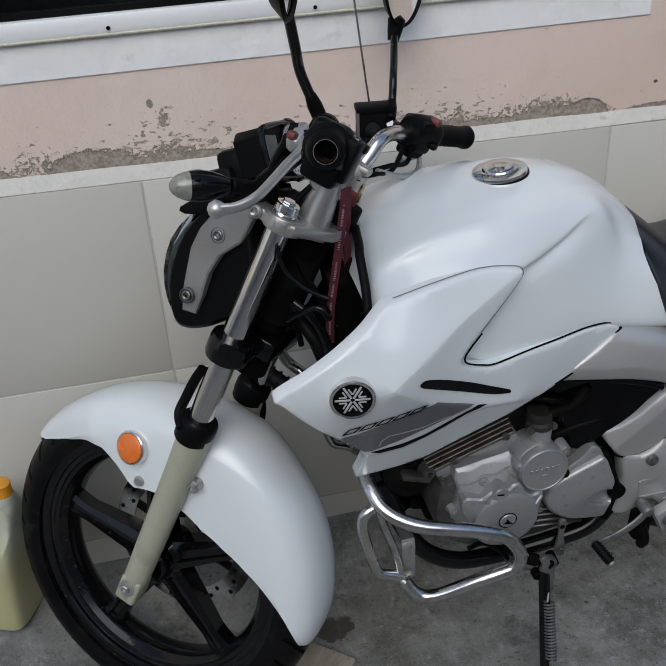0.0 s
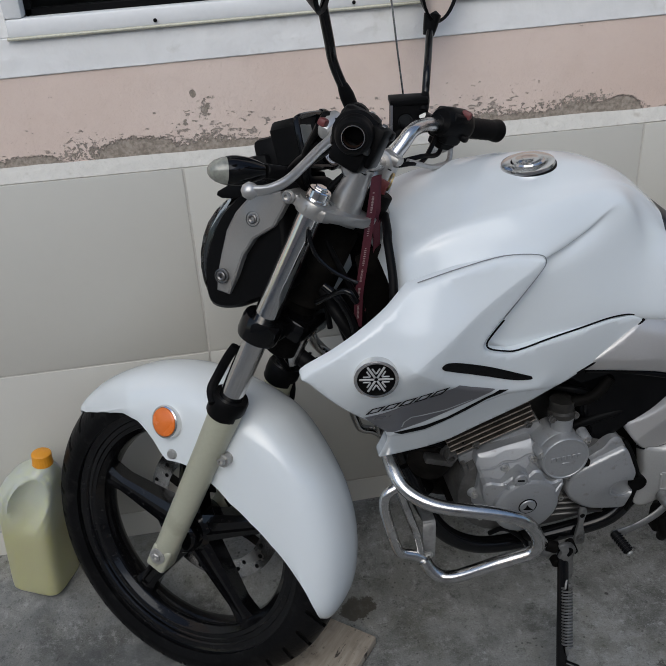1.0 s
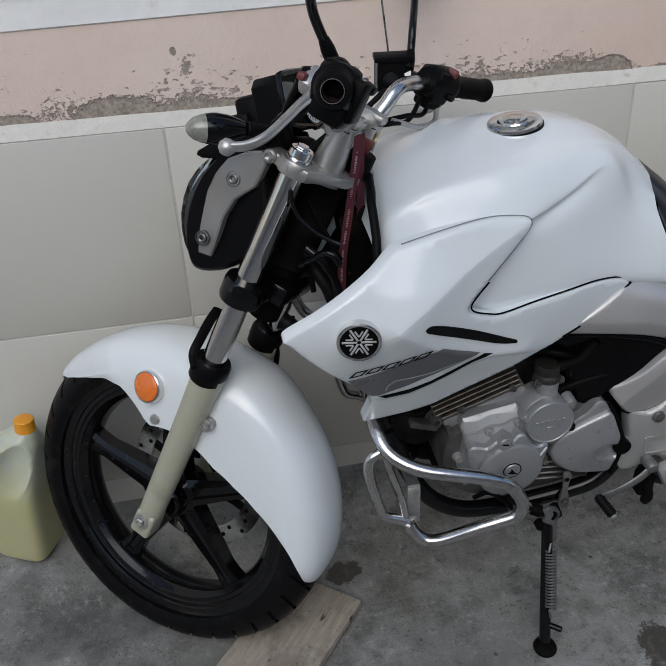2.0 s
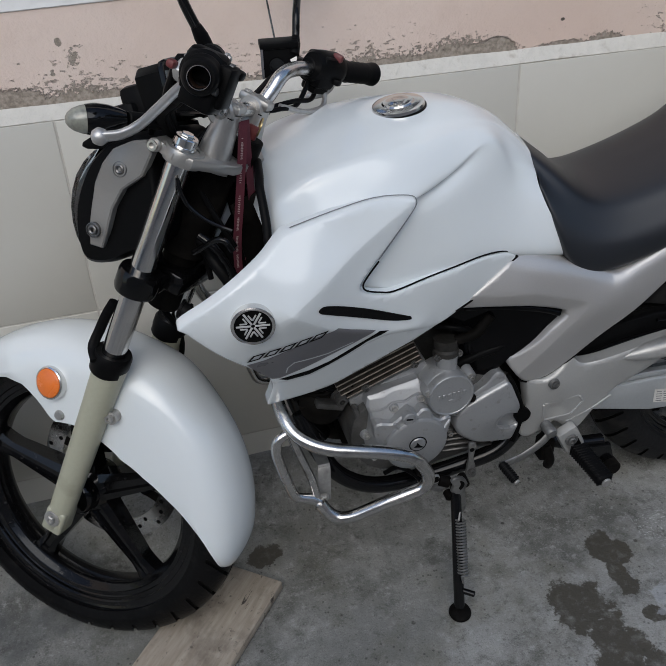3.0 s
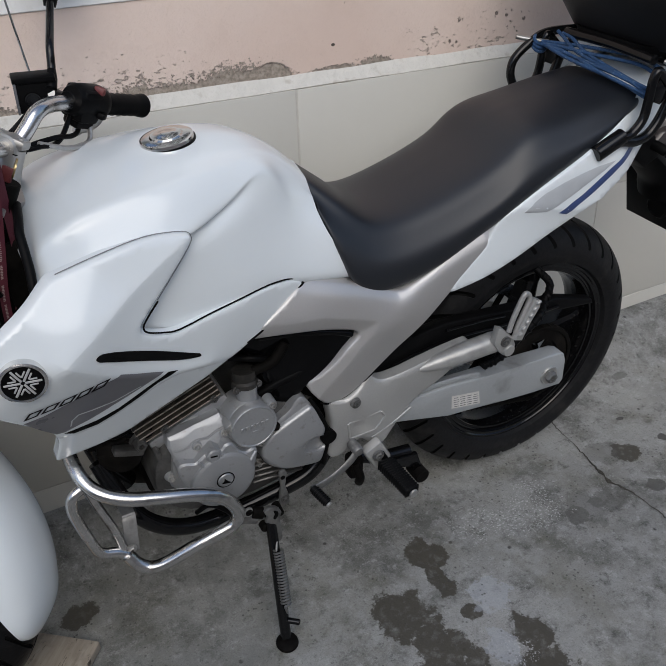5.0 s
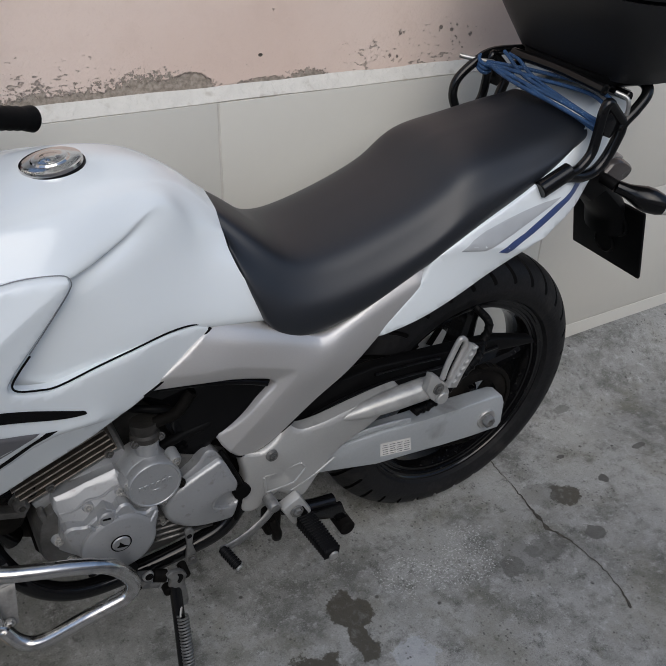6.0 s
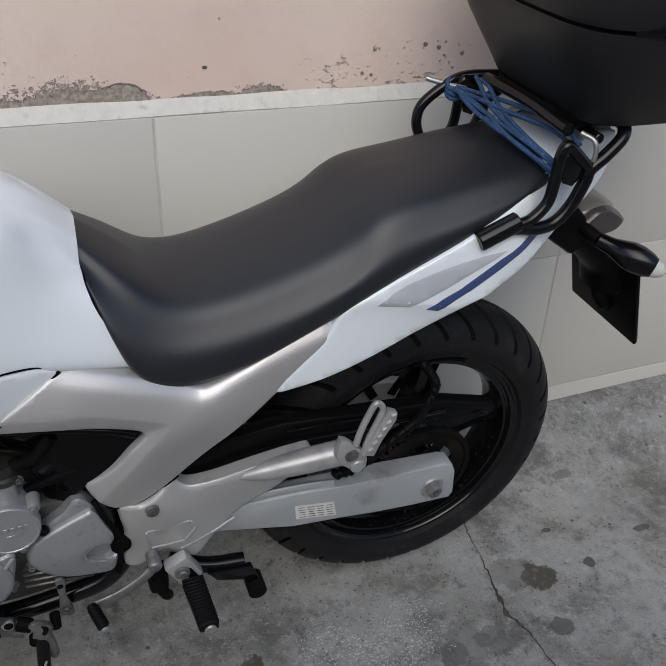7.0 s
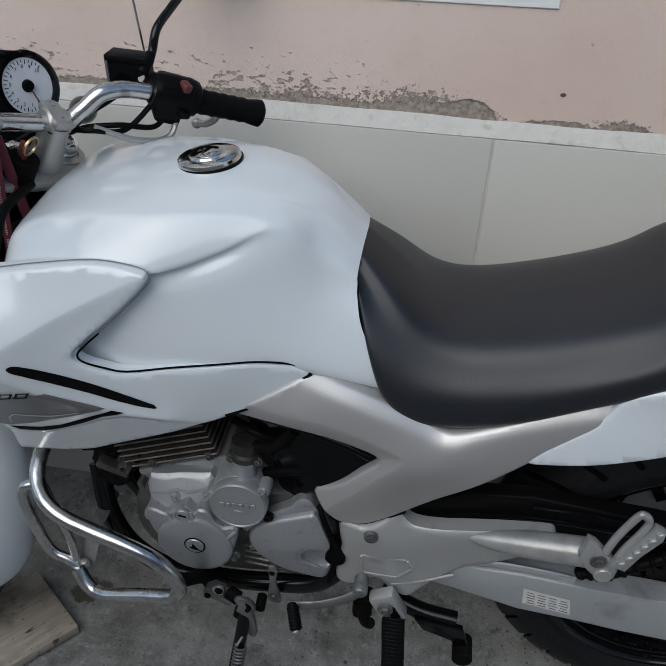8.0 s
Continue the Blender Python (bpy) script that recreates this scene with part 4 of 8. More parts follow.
# seat
def seat():
    us = (0.861, 0.907, 0.955, 1.01, 1.09, 1.165, 1.208, 1.243, 1.28, 1.345, 1.43, 1.508)
    top = (0.831, 0.795, 0.758, 0.750, 0.768, 0.794, 0.816, 0.843, 0.858, 0.867, 0.880, 0.889)
    wide = (0.056, 0.092, 0.112, 0.119, 0.121, 0.122, 0.122, 0.121, 0.120, 0.117, 0.110, 0.098)
    fall = (0.020, 0.034, 0.037, 0.038, 0.038, 0.038, 0.038, 0.037, 0.036, 0.032, 0.024, 0.014)
    mid = [(u, 0, z + 0.004) for u, z in zip(us, top)]
    half = [(u - 0.002, v * 0.5, z) for u, v, z in zip(us, wide, top)]
    edge = [(u - 0.004, v * 0.84, z - f * 0.32) for u, v, z, f in zip(us, wide, top, fall)]
    brow = [(u - 0.006, v * 1.02, z - f) for u, v, z, f in zip(us, wide, top, fall)]
    marks = (0.858, 0.905, 0.962, 1.04, 1.13, 1.205, 1.262, 1.36, 1.45, 1.492)
    flank = [(0.860, 0.079, 0.799), (0.880, 0.115, 0.745), (0.932, 0.136, 0.690), (1.015, 0.141, 0.680), (1.11, 0.142, 0.712), (1.197, 0.142, 0.757), (1.262, 0.140, 0.790), (1.36, 0.134, 0.824), (1.447, 0.124, 0.850), (1.500, 0.106, 0.866)]
    hem = [(0.861, 0.086, 0.777), (0.884, 0.122, 0.716), (0.913, 0.138, 0.660), (0.994, 0.140, 0.629), (1.10, 0.139, 0.677), (1.19, 0.139, 0.718), (1.26, 0.137, 0.752), (1.36, 0.131, 0.793), (1.44, 0.122, 0.834), (1.494, 0.104, 0.856)]
    flank, hem = ([tuple(float(np.interp(u, marks, [p[k] for p in rail])) for k in range(3)) for u in us] for rail in (flank, hem))
    under = [(p[0], p[1] * 0.8, p[2] - 0.006) for p in hem]
    keel = [(p[0], 0.0, p[2] - 0.012) for p in hem]
    bm = loft([mid, half, edge, brow, flank, hem, under, keel], 7, 6)
    ends = {v for e in bm.edges if e.is_boundary for v in e.verts}
    soft = [v for v in bm.verts if v not in ends and abs(v.co.y) > 1e-4]
    for _ in range(10):
        bmesh.ops.smooth_vert(bm, verts=soft, factor=0.5, use_axis_x=True, use_axis_y=True, use_axis_z=True)
    return bm


part("seat", seat(), SEAT, BIKE, "stepped black vinyl dual seat", sharp=60)

# silver side panel under the seat
PANEL_BASE = spline_height([(0.813, 0.692, 0.132), (0.70, 0.617, 0.142), (0.88, 0.68, 0.138), (0.98, 0.637, 0.140), (0.998, 0.612, 0.152), (0.945, 0.585, 0.156), (0.908, 0.572, 0.152), (0.80, 0.64, 0.148), (1.075, 0.66, 0.141), (1.184, 0.712, 0.138), (1.09, 0.602, 0.140), (0.95, 0.478, 0.133), (0.86, 0.445, 0.130), (0.825, 0.483, 0.135), (0.98, 0.54, 0.144), (0.90, 0.50, 0.143)])
TOP_CREASE = [(0.79, 0.690), (0.90, 0.652), (0.955, 0.6335), (0.984, 0.6260), (1.005, 0.6280), (1.030, 0.6360), (1.16, 0.684)]
INNER_TOP = [(0.715, 0.646), (0.84, 0.632), (0.945, 0.597)]
INNER_REAR = [(0.945, 0.597), (0.905, 0.548), (0.862, 0.490), (0.835, 0.452)]


def eased(d, r):
    """A ramp that starts softly: 0 well below d = 0, d well above it."""
    return r * math.log1p(math.exp(min(40.0, d / r)))


def PANEL(u, w):
    """Facets with eased creases: a top chamfer under the seat and a chamfer round the airbox cover."""
    top = eased(w - level(TOP_CREASE, u), 0.0042)
    rear_u = float(np.interp(w, [p[1] for p in INNER_REAR[::-1]], [p[0] for p in INNER_REAR[::-1]]))
    wedge = eased(-eased(w - level(INNER_TOP, u) - u + rear_u, 0.006) + rear_u - u, 0.0011)
    return PANEL_BASE(u, w) + 0.004 - 0.72 * top - 0.40 * wedge


PANEL_EDGE = [(0.813, 0.693), (0.856, 0.684), (0.914, 0.664), (0.965, 0.643), (0.985, 0.636), (1.003, 0.637), (1.040, 0.650), (1.075, 0.665), (1.13, 0.690), (1.184, 0.716), (1.180, 0.700), (1.166, 0.675), (1.13, 0.640), (1.091, 0.602), (1.037, 0.556), (0.982, 0.510), (0.948, 0.478), (0.925, 0.458), (0.897, 0.438), (0.870, 0.434), (0.850, 0.441), (0.822, 0.482), (0.842, 0.502), (0.863, 0.522), (0.885, 0.550), (0.904, 0.571), (0.906, 0.579), (0.896, 0.586), (0.85, 0.600), (0.793, 0.612), (0.723, 0.619), (0.700, 0.617), (0.714, 0.630), (0.766, 0.666)]
AIRBOX = [(0.7193, 0.578), (0.735, 0.606), (0.793, 0.610), (0.86, 0.597), (0.906, 0.579), (0.885, 0.546), (0.86, 0.515), (0.826, 0.484), (0.806, 0.455), (0.788, 0.436), (0.7659, 0.4507), (0.757, 0.5007), (0.740, 0.545)]
for side in (-1, 1):
    P1 = part("side_panel", skin(PANEL_EDGE, PANEL, side, 0.025, 0.008, 0.003, 3, cuts=[[(u, w + k) for u, w in TOP_CREASE] for k in (-0.009, -0.0045, 0, 0.0045, 0.009)] + [INNER_TOP, INNER_REAR, [(0.945, 0.597), (0.984, 0.626)]]), SILVER, BIKE, "satin silver side panel", sharp=50)
    part("airbox_cover", skin(AIRBOX, spline_height([(0.72, 0.58, 0.094), (0.79, 0.61, 0.116), (0.90, 0.578, 0.136), (0.826, 0.485, 0.124), (0.82, 0.55, 0.115), (0.77, 0.545, 0.100), (0.765, 0.455, 0.094), (0.79, 0.44, 0.104)]), side, 0.03, 0.014, 0.004, 3), PIANO, BIKE, "glossy black airbox cover")
    seam = [(0.846, 0.4405), (0.856, 0.4345), (0.870, 0.4310), (0.898, 0.4350), (0.926, 0.4555), (0.949, 0.4755)]
    part("panel_seam", tube([(u, side * (PANEL(u, w) - 0.004), w) for u, w in seam], 0.0026, 8, 4), INK, P1, "dark gap under the side panel")
    part("cover_lip", tube([(u, side * v, w) for u, v, w in ((0.735, 0.124, 0.6105), (0.793, 0.131, 0.6050), (0.86, 0.138, 0.5910), (0.896, 0.142, 0.5780))], 0.0055, 10, 5), PIANO, BIKE, "glossy lip of the airbox cover")

# white tail
TAIL = spline_height([(1.184, 0.714, 0.138), (1.095, 0.602, 0.145), (1.18, 0.65, 0.148), (1.30, 0.735, 0.149), (1.30, 0.655, 0.148), (1.254, 0.75, 0.142), (1.374, 0.803, 0.140), (1.44, 0.79, 0.148), (1.43, 0.84, 0.128), (1.52, 0.86, 0.100), (1.50, 0.80, 0.122), (1.60, 0.905, 0.075)])
TAIL_CREASE = [(1.176, 0.727), (1.234, 0.734), (1.296, 0.723), (1.349, 0.711), (1.40, 0.725)]
TAIL = ridged(TAIL, [(TAIL_CREASE, 0.004, 0.012)])
TAIL_EDGE = [(1.184, 0.718), (1.22, 0.739), (1.266, 0.762), (1.31, 0.782), (1.354, 0.801), (1.374, 0.811), (1.43, 0.838), (1.475, 0.862), (1.52, 0.888), (1.57, 0.912), (1.63, 0.915), (1.625, 0.870), (1.604, 0.840), (1.566, 0.813), (1.505, 0.778), (1.436, 0.743), (1.399, 0.722), (1.356, 0.702), (1.305, 0.674), (1.25, 0.648), (1.20, 0.630), (1.16, 0.617), (1.135, 0.611), (1.110, 0.606), (1.097, 0.604), (1.089, 0.606), (1.087, 0.611), (1.092, 0.617), (1.13, 0.650), (1.160, 0.679)]
for side in (-1, 1):
    T1 = part("tail_panel", skin(TAIL_EDGE, TAIL, side, 0.018, 0.013, 0.0025, 3, cuts=(TAIL_CREASE,)), WHITE, BIKE, "white tail panel, scuffed at its lower edge", sharp=55)
    part("grey_stripe", skin([(1.2326, 0.7253), (1.2541, 0.7419), (1.2753, 0.7533), (1.3121, 0.7656), (1.3501, 0.7748), (1.3882, 0.7828), (1.4237, 0.7876), (1.4015, 0.7746), (1.3674, 0.7572), (1.3331, 0.7401), (1.3012, 0.7275), (1.2784, 0.7195)], proud(TAIL, 0.0009), side, 0, 0.014, 0.0008, 0, drop=0.0004), PALE_DECAL, T1, "pale grey stripe")
    part("blue_stripe", skin([(1.3054, 0.7125), (1.3276, 0.725), (1.3531, 0.7364), (1.3837, 0.7563), (1.4145, 0.7765), (1.4683, 0.8026), (1.4915, 0.7979), (1.4643, 0.7868), (1.4358, 0.7747), (1.4036, 0.7543), (1.3727, 0.7344), (1.3452, 0.7194), (1.3238, 0.707)], proud(TAIL, 0.0011), side, 0, 0.014, 0.0006, 0, drop=0.0003), BLUE_DECAL, T1, "dark blue stripe")
part("tail_top", loft([[(1.46, 0, 0.872), (1.52, 0, 0.892), (1.58, 0, 0.915), (1.64, 0, 0.918)], [(1.46, 0.05, 0.868), (1.52, 0.05, 0.888), (1.58, 0.045, 0.911), (1.64, 0.035, 0.915)], [(1.46, 0.098, 0.855), (1.52, 0.088, 0.876), (1.58, 0.075, 0.900), (1.635, 0.055, 0.905)], [(1.46, 0.09, 0.82), (1.52, 0.08, 0.84), (1.58, 0.07, 0.86), (1.62, 0.05, 0.87)]], 6, 5), WHITE, BIKE, "white tail top behind the seat")
# black inner fender and under-tail
part("inner_fender", loft([[(0.98, 0, 0.52), (1.05, 0, 0.60), (1.16, 0, 0.655), (1.30, 0, 0.675), (1.45, 0, 0.71), (1.60, 0, 0.78)], [(0.98, 0.06, 0.52), (1.05, 0.06, 0.598), (1.16, 0.06, 0.652), (1.30, 0.06, 0.672), (1.45, 0.06, 0.71), (1.60, 0.05, 0.78)], [(0.985, 0.10, 0.50), (1.05, 0.105, 0.575), (1.16, 0.11, 0.625), (1.30, 0.115, 0.645), (1.45, 0.10, 0.70), (1.60, 0.06, 0.80)]], 6, 5), BLACK, BIKE, "black inner rear fender")


# wheels
def tyre(r, half, rim_r, grooves, slant):
    """A tyre round the z axis with cut tread grooves."""
    prof = []
    for i in range(61):
        a = -math.pi / 2 * 1.18 + math.pi * 1.18 * i / 60
        prof.append((r - half * 0.92 + half * 0.92 * math.cos(a) if abs(a) < math.pi / 2 else r - half * 0.92 - (abs(a) - math.pi / 2) * half * 1.1, half * math.sin(max(-math.pi / 2, min(math.pi / 2, a))) * (1 if abs(a) < math.pi / 2 else 1 - (abs(a) - math.pi / 2) * 0.35)))
    prof = [(rim_r, -half * 0.72)] + prof + [(rim_r, half * 0.72)]
    bm = bmesh.new()
    rings = []
    n = grooves * 22
    for k in range(n):
        ring, sunk = [], []
        for rr, z in prof:
            s = abs(z) / half
            lean = slant * (s + 0.35 * s * s) * (1 if rr > r - half else 0.0)
            th = 2 * math.pi * (k / n - lean / grooves)
            ph = (k + (11 if z > 0 else 0)) % 22
            cut = 0.0055 if (ph < 3 and 0.14 < s < 0.95 and rr > r - half * 0.80) else 0.0
            cut = max(cut, 0.003 if (s < 0.06 and rr > r - 0.01) else 0)
            sunk.append(cut > 0.004)
            ring.append(bm.verts.new(((rr - cut) * math.cos(th), (rr - cut) * math.sin(th), z)))
        rings.append((ring, sunk))
    for k in range(n):
        (a, p), (b, q) = rings[k], rings[(k + 1) % n]
        for i in range(len(prof) - 1):
            f = bm.faces.new((a[i], b[i], b[i + 1], a[i + 1]))
            f.material_index = 1 if p[i] + q[i] + p[i + 1] + q[i + 1] >= 2 else 0
    return bm


def cast_rim(rim_r, half, hub_r, hub_half, spokes, turn, bore=None):
    """A cast rim with a lip, five ribbed spokes and a hub, round the z axis."""
    h = half
    bore = bore or rim_r - 0.030
    wide = rim_r - bore
    flank = [(0.0, 0.30), (0.08, 0.55), (0.24, 0.72), (0.27, 0.80), (0.42, 0.82), (0.45, 0.88), (0.62, 0.86), (0.66, 0.94), (0.84, 0.95), (0.90, 1.0), (1.10, 1.02), (1.17, 0.95), (0.95, 0.84), (0.62, 0.55), (0.50, 0.0)]
    prof = [(bore + wide * a, -h * z) for a, z in flank] + [(bore + wide * a, h * z) for a, z in flank[-2::-1]]
    bm = lathe(prof, 128, closed=True)
    bm = lathe([(0, -hub_half), (hub_r * 0.6, -hub_half), (hub_r * 0.72, -hub_half * 0.9), (hub_r * 0.78, -hub_half * 0.5), (hub_r, -hub_half * 0.35), (hub_r, hub_half * 0.35), (hub_r * 0.78, hub_half * 0.5), (hub_r * 0.72, hub_half * 0.9), (hub_r * 0.6, hub_half), (0, hub_half)], 40, None, bm)
    arms = []
    for k in range(spokes):
        sb = bmesh.new()
        m = Matrix.Rotation(turn + 2 * math.pi * k / spokes, 4, "Z")
        prev = None
        for i in range(9):
            t = i / 8
            r = hub_r * 0.85 + (bore + 0.008 - hub_r * 0.85) * t
            wid = 0.025 - 0.013 * t + (0.012 * max(0, t - 0.8) / 0.2)
            dep = hub_half * 0.45 + (half * 0.42 - hub_half * 0.45) * t
            rib = wid * 0.45
            sec = [(-wid, -dep * 0.75), (-wid, dep * 0.75), (-rib, dep), (-rib * 0.7, dep * 0.72), (rib * 0.7, dep * 0.72), (rib, dep), (wid, dep * 0.75), (wid, -dep * 0.75), (rib, -dep), (rib * 0.7, -dep * 0.72), (-rib * 0.7, -dep * 0.72), (-rib, -dep)]
            ring = [sb.verts.new(m @ Vector((r, y, z))) for y, z in sec]
            if prev:
                for j in range(len(sec)):
                    sb.faces.new((prev[j], prev[(j + 1) % len(sec)], ring[(j + 1) % len(sec)], ring[j]))
            prev = ring
        arms.append(sb)
    return bm, arms


def brake_disc(r_out, r_in):
    """A drilled brake disc on a star carrier, round the z axis."""
    bm = lathe([(r_in, -0.0022), (r_out, -0.0022), (r_out, 0.0022), (r_in, 0.0022)], 64, closed=True)
    return bm


def disc_arms(r_in):
    return [block((r_in - 0.03, 0.018, 0.004), Matrix.Rotation(k * math.pi / 3, 4, "Z") @ Matrix.Translation(((r_in + 0.04) / 2, 0, 0)), 0.001, 1) for k in range(6)]


def disc_holes(r_out, r_in, count):
    bm = None
    for k in range(count):
        rr = r_in + (r_out - r_in) * (0.25, 0.5, 0.75)[k % 3]
        bm = lathe([(0, -0.0028), (0.0042, -0.0028), (0.0042, 0.0028), (0, 0.0028)], 10, Matrix.Rotation(2 * math.pi * k / count, 4, "Z") @ Matrix.Translation((rr, 0, 0)), bm)
    return bm


# steering turned towards the wall: x ahead along the fork's plane, y to its left, z up along the steering axis
RAKE, STEER = 0.453, 0.6655
_f, _a, _r = Vector((-math.cos(RAKE), 0, math.sin(RAKE))), Vector((math.sin(RAKE), 0, math.cos(RAKE))), Vector((0, 1, 0))
AHEAD = _f * math.cos(STEER) + _r * math.sin(STEER)
LEFT = _f * math.sin(STEER) - _r * math.cos(STEER)
FORK = Matrix.Translation((0.406, 0, 0.907)) @ Matrix((AHEAD, LEFT, _a)).transposed().to_4x4()
LEG_X, LEG_Y, AXLE_H = 0.010, 0.088, -0.699


def front(name, bm, mat, parent=None, label="", **kw):
    """Links a mesh built in the fork's own axes."""
    bm.transform(FORK)
    return part(name, bm, mat, parent or BIKE, label, **kw)


WHEEL_F = Matrix.Translation((LEG_X, 0, AXLE_H)) @ Matrix.Rotation(math.pi / 2, 4, "X")
bm, SPOKES = cast_rim(0.236, 0.037, 0.045, 0.050, 5, radians(-6), 0.190)
bm.transform(WHEEL_F)
FW = front("front_wheel", bm, RIM, None, "black cast front wheel with five ribbed spokes")
for bm in SPOKES:
    bm.transform(WHEEL_F)
    front("spoke", bm, RIM, FW)
bm = tyre(0.294, 0.050, 0.234, 34, 0.7)
bm.transform(WHEEL_F)
front("tyre", bm, (RUBBER, INK), FW, "worn black front tyre with diagonal grooves", sharp=35)
bm = brake_disc(0.141, 0.105)
bm.transform(WHEEL_F @ Matrix.Translation((0, 0, 0.062)))
front("brake_disc", bm, CHROME, FW, "drilled steel brake disc")
bm = disc_holes(0.141, 0.105, 36)
bm.transform(WHEEL_F @ Matrix.Translation((0, 0, 0.062)))
front("disc_holes", bm, INK, FW, "drilled holes of the disc")
for bm in disc_arms(0.105):
    bm.transform(WHEEL_F @ Matrix.Translation((0, 0, 0.062)))
    front("disc_arm", bm, DARK, FW)
WHEEL_R = Matrix.Translation((1.386, 0, 0.312)) @ Matrix.Rotation(math.pi / 2, 4, "X")
bm, SPOKES = cast_rim(0.220, 0.050, 0.055, 0.062, 5, radians(8))
bm.transform(WHEEL_R)
RW = part("rear_wheel", bm, RIM, BIKE, "black cast rear wheel with five ribbed spokes")
for bm in SPOKES:
    bm.transform(WHEEL_R)
    part("spoke", bm, RIM, RW)
bm = tyre(0.307, 0.066, 0.220, 32, 0.8)
bm.transform(WHEEL_R)
part("tyre", bm, (DRY_RUBBER, INK), RW, "wide black rear tyre with curved grooves", sharp=35)
bm = brake_disc(0.110, 0.080)
bm.transform(WHEEL_R @ Matrix.Translation((0, 0, -0.085)))
part("brake_disc", bm, CHROME, RW, "small drilled rear disc")
bm = disc_holes(0.110, 0.080, 30)
bm.transform(WHEEL_R @ Matrix.Translation((0, 0, -0.085)))
part("disc_holes", bm, INK, RW, "drilled holes of the disc")
for bm in disc_arms(0.080):
    bm.transform(WHEEL_R @ Matrix.Translation((0, 0, -0.085)))
    part("disc_arm", bm, DARK, RW)


def sprocket():
    n = 43
    bm = bmesh.new()
    rings = []
    for z in (-0.003, 0.003):
        rings.append([bm.verts.new((r * math.cos(a), r * math.sin(a), z)) for k in range(n * 2) for r, a in (((0.094 if k % 2 else 0.088), math.pi * k / n),)])
    inner = [[bm.verts.new((0.062 * math.cos(math.pi * k / n), 0.062 * math.sin(math.pi * k / n), z)) for k in range(n * 2)] for z in (-0.003, 0.003)]
    m = n * 2
    for k in range(m):
        j = (k + 1) % m
        bm.faces.new((rings[0][k], rings[0][j], rings[1][j], rings[1][k]))
        bm.faces.new((rings[0][k], inner[0][k], inner[0][j], rings[0][j]))
        bm.faces.new((rings[1][k], rings[1][j], inner[1][j], inner[1][k]))
        bm.faces.new((inner[0][k], inner[1][k], inner[1][j], inner[0][j]))
    return bm


bm = sprocket()
bm.transform(WHEEL_R @ Matrix.Translation((0, 0, 0.088)))
part("sprocket", bm, DARK, RW, "greasy steel sprocket")
for k in range(6):
    bm = block((0.05, 0.022, 0.005), Matrix.Rotation(k * math.pi / 3, 4, "Z") @ Matrix.Translation((0.042, 0, 0)), 0.001, 1)
    bm.transform(WHEEL_R @ Matrix.Translation((0, 0, 0.088)))
    part("sprocket_arm", bm, DARK, RW)

# front fork
for s in (1, -1):
    leg = front("fork_tube", rod((LEG_X, s * LEG_Y, -0.42), (LEG_X, s * LEG_Y, -0.028), 0.0185, 28), FORK_TUBE, None, "polished fork tube")
    prof = [(0, 0), (0.018, 0.0), (0.0205, 0.003), (0.0212, 0.05), (0.0224, 0.12), (0.0242, 0.26), (0.0258, 0.32), (0.0262, 0.34), (0, 0.34)]
    front("fork_slider", lathe(prof, 40, Matrix.Translation((LEG_X - 0.003, s * LEG_Y, -0.728))), KHAKI, None, "khaki painted fork slider")
    front("axle_lug", block((0.0375, 0.0390, 0.050), Matrix.Translation((LEG_X - 0.003, s * LEG_Y, -0.7100)), 0.006, 3), KHAKI, None, "squared foot of the fork slider")
    seal = lathe([(0.019, 0.035), (0.0275, 0.036), (0.0300, 0.031), (0.0302, 0.015), (0.0290, 0.011), (0.0288, 0.002), (0.027, -0.001), (0.019, -0.001)], 28, Matrix.Translation((LEG_X, s * LEG_Y, -0.400)), None, True)
    front("dust_seal", seal, BLACK, None, "black rubber dust seal")
    cap_at = Matrix.Translation((LEG_X, s * LEG_Y, 0))
    CAPN = front("fork_cap", lathe([(0, -0.0125), (0.0095, -0.0125), (0.0105, -0.0110), (0.0150, -0.0110), (0.0165, -0.0125), (0.0168, -0.022), (0.0160, -0.0230), (0.0168, -0.0240), (0.0168, -0.040), (0, -0.040)], 32, cap_at), POLISHED, None, "bright steel fork cap")
    front("cap_nut", lathe([(0.0090, -0.012), (0.0090, -0.0075), (0.0080, -0.0065), (0, -0.0065)], 6, cap_at), POLISHED, CAPN, "hexagon of the fork cap")
    front("pinch_bolt", bolt((LEG_X - 0.001, s * (LEG_Y + 0.0215), AXLE_H - 0.005), (0, s, 0), 0.0085, 0.006, lathe([(0.0145, -0.001), (0.0145, 0.001), (0.0125, 0.002), (0.008, 0.001), (0, 0.001)], 28, aim((LEG_X - 0.001, s * (LEG_Y + 0.0205), AXLE_H - 0.005), (0, s, 0)))), ALLOY, None, "axle bolt")
front("fork_guard", tube([(LEG_X + 0.010, LEG_Y + 0.028, -0.376), (LEG_X + 0.028, LEG_Y + 0.014, -0.366), (LEG_X + 0.031, LEG_Y + 0.004, -0.34), (LEG_X + 0.029, LEG_Y + 0.002, -0.31), (LEG_X + 0.024, LEG_Y + 0.002, -0.286)], 0.0055, 10, flat=1.5), BLACK, None, "black cable guide on the seal")
bm = rod((LEG_X, -0.10, AXLE_H), (LEG_X, 0.10, AXLE_H), 0.008)
front("axle", bm, ALLOY)


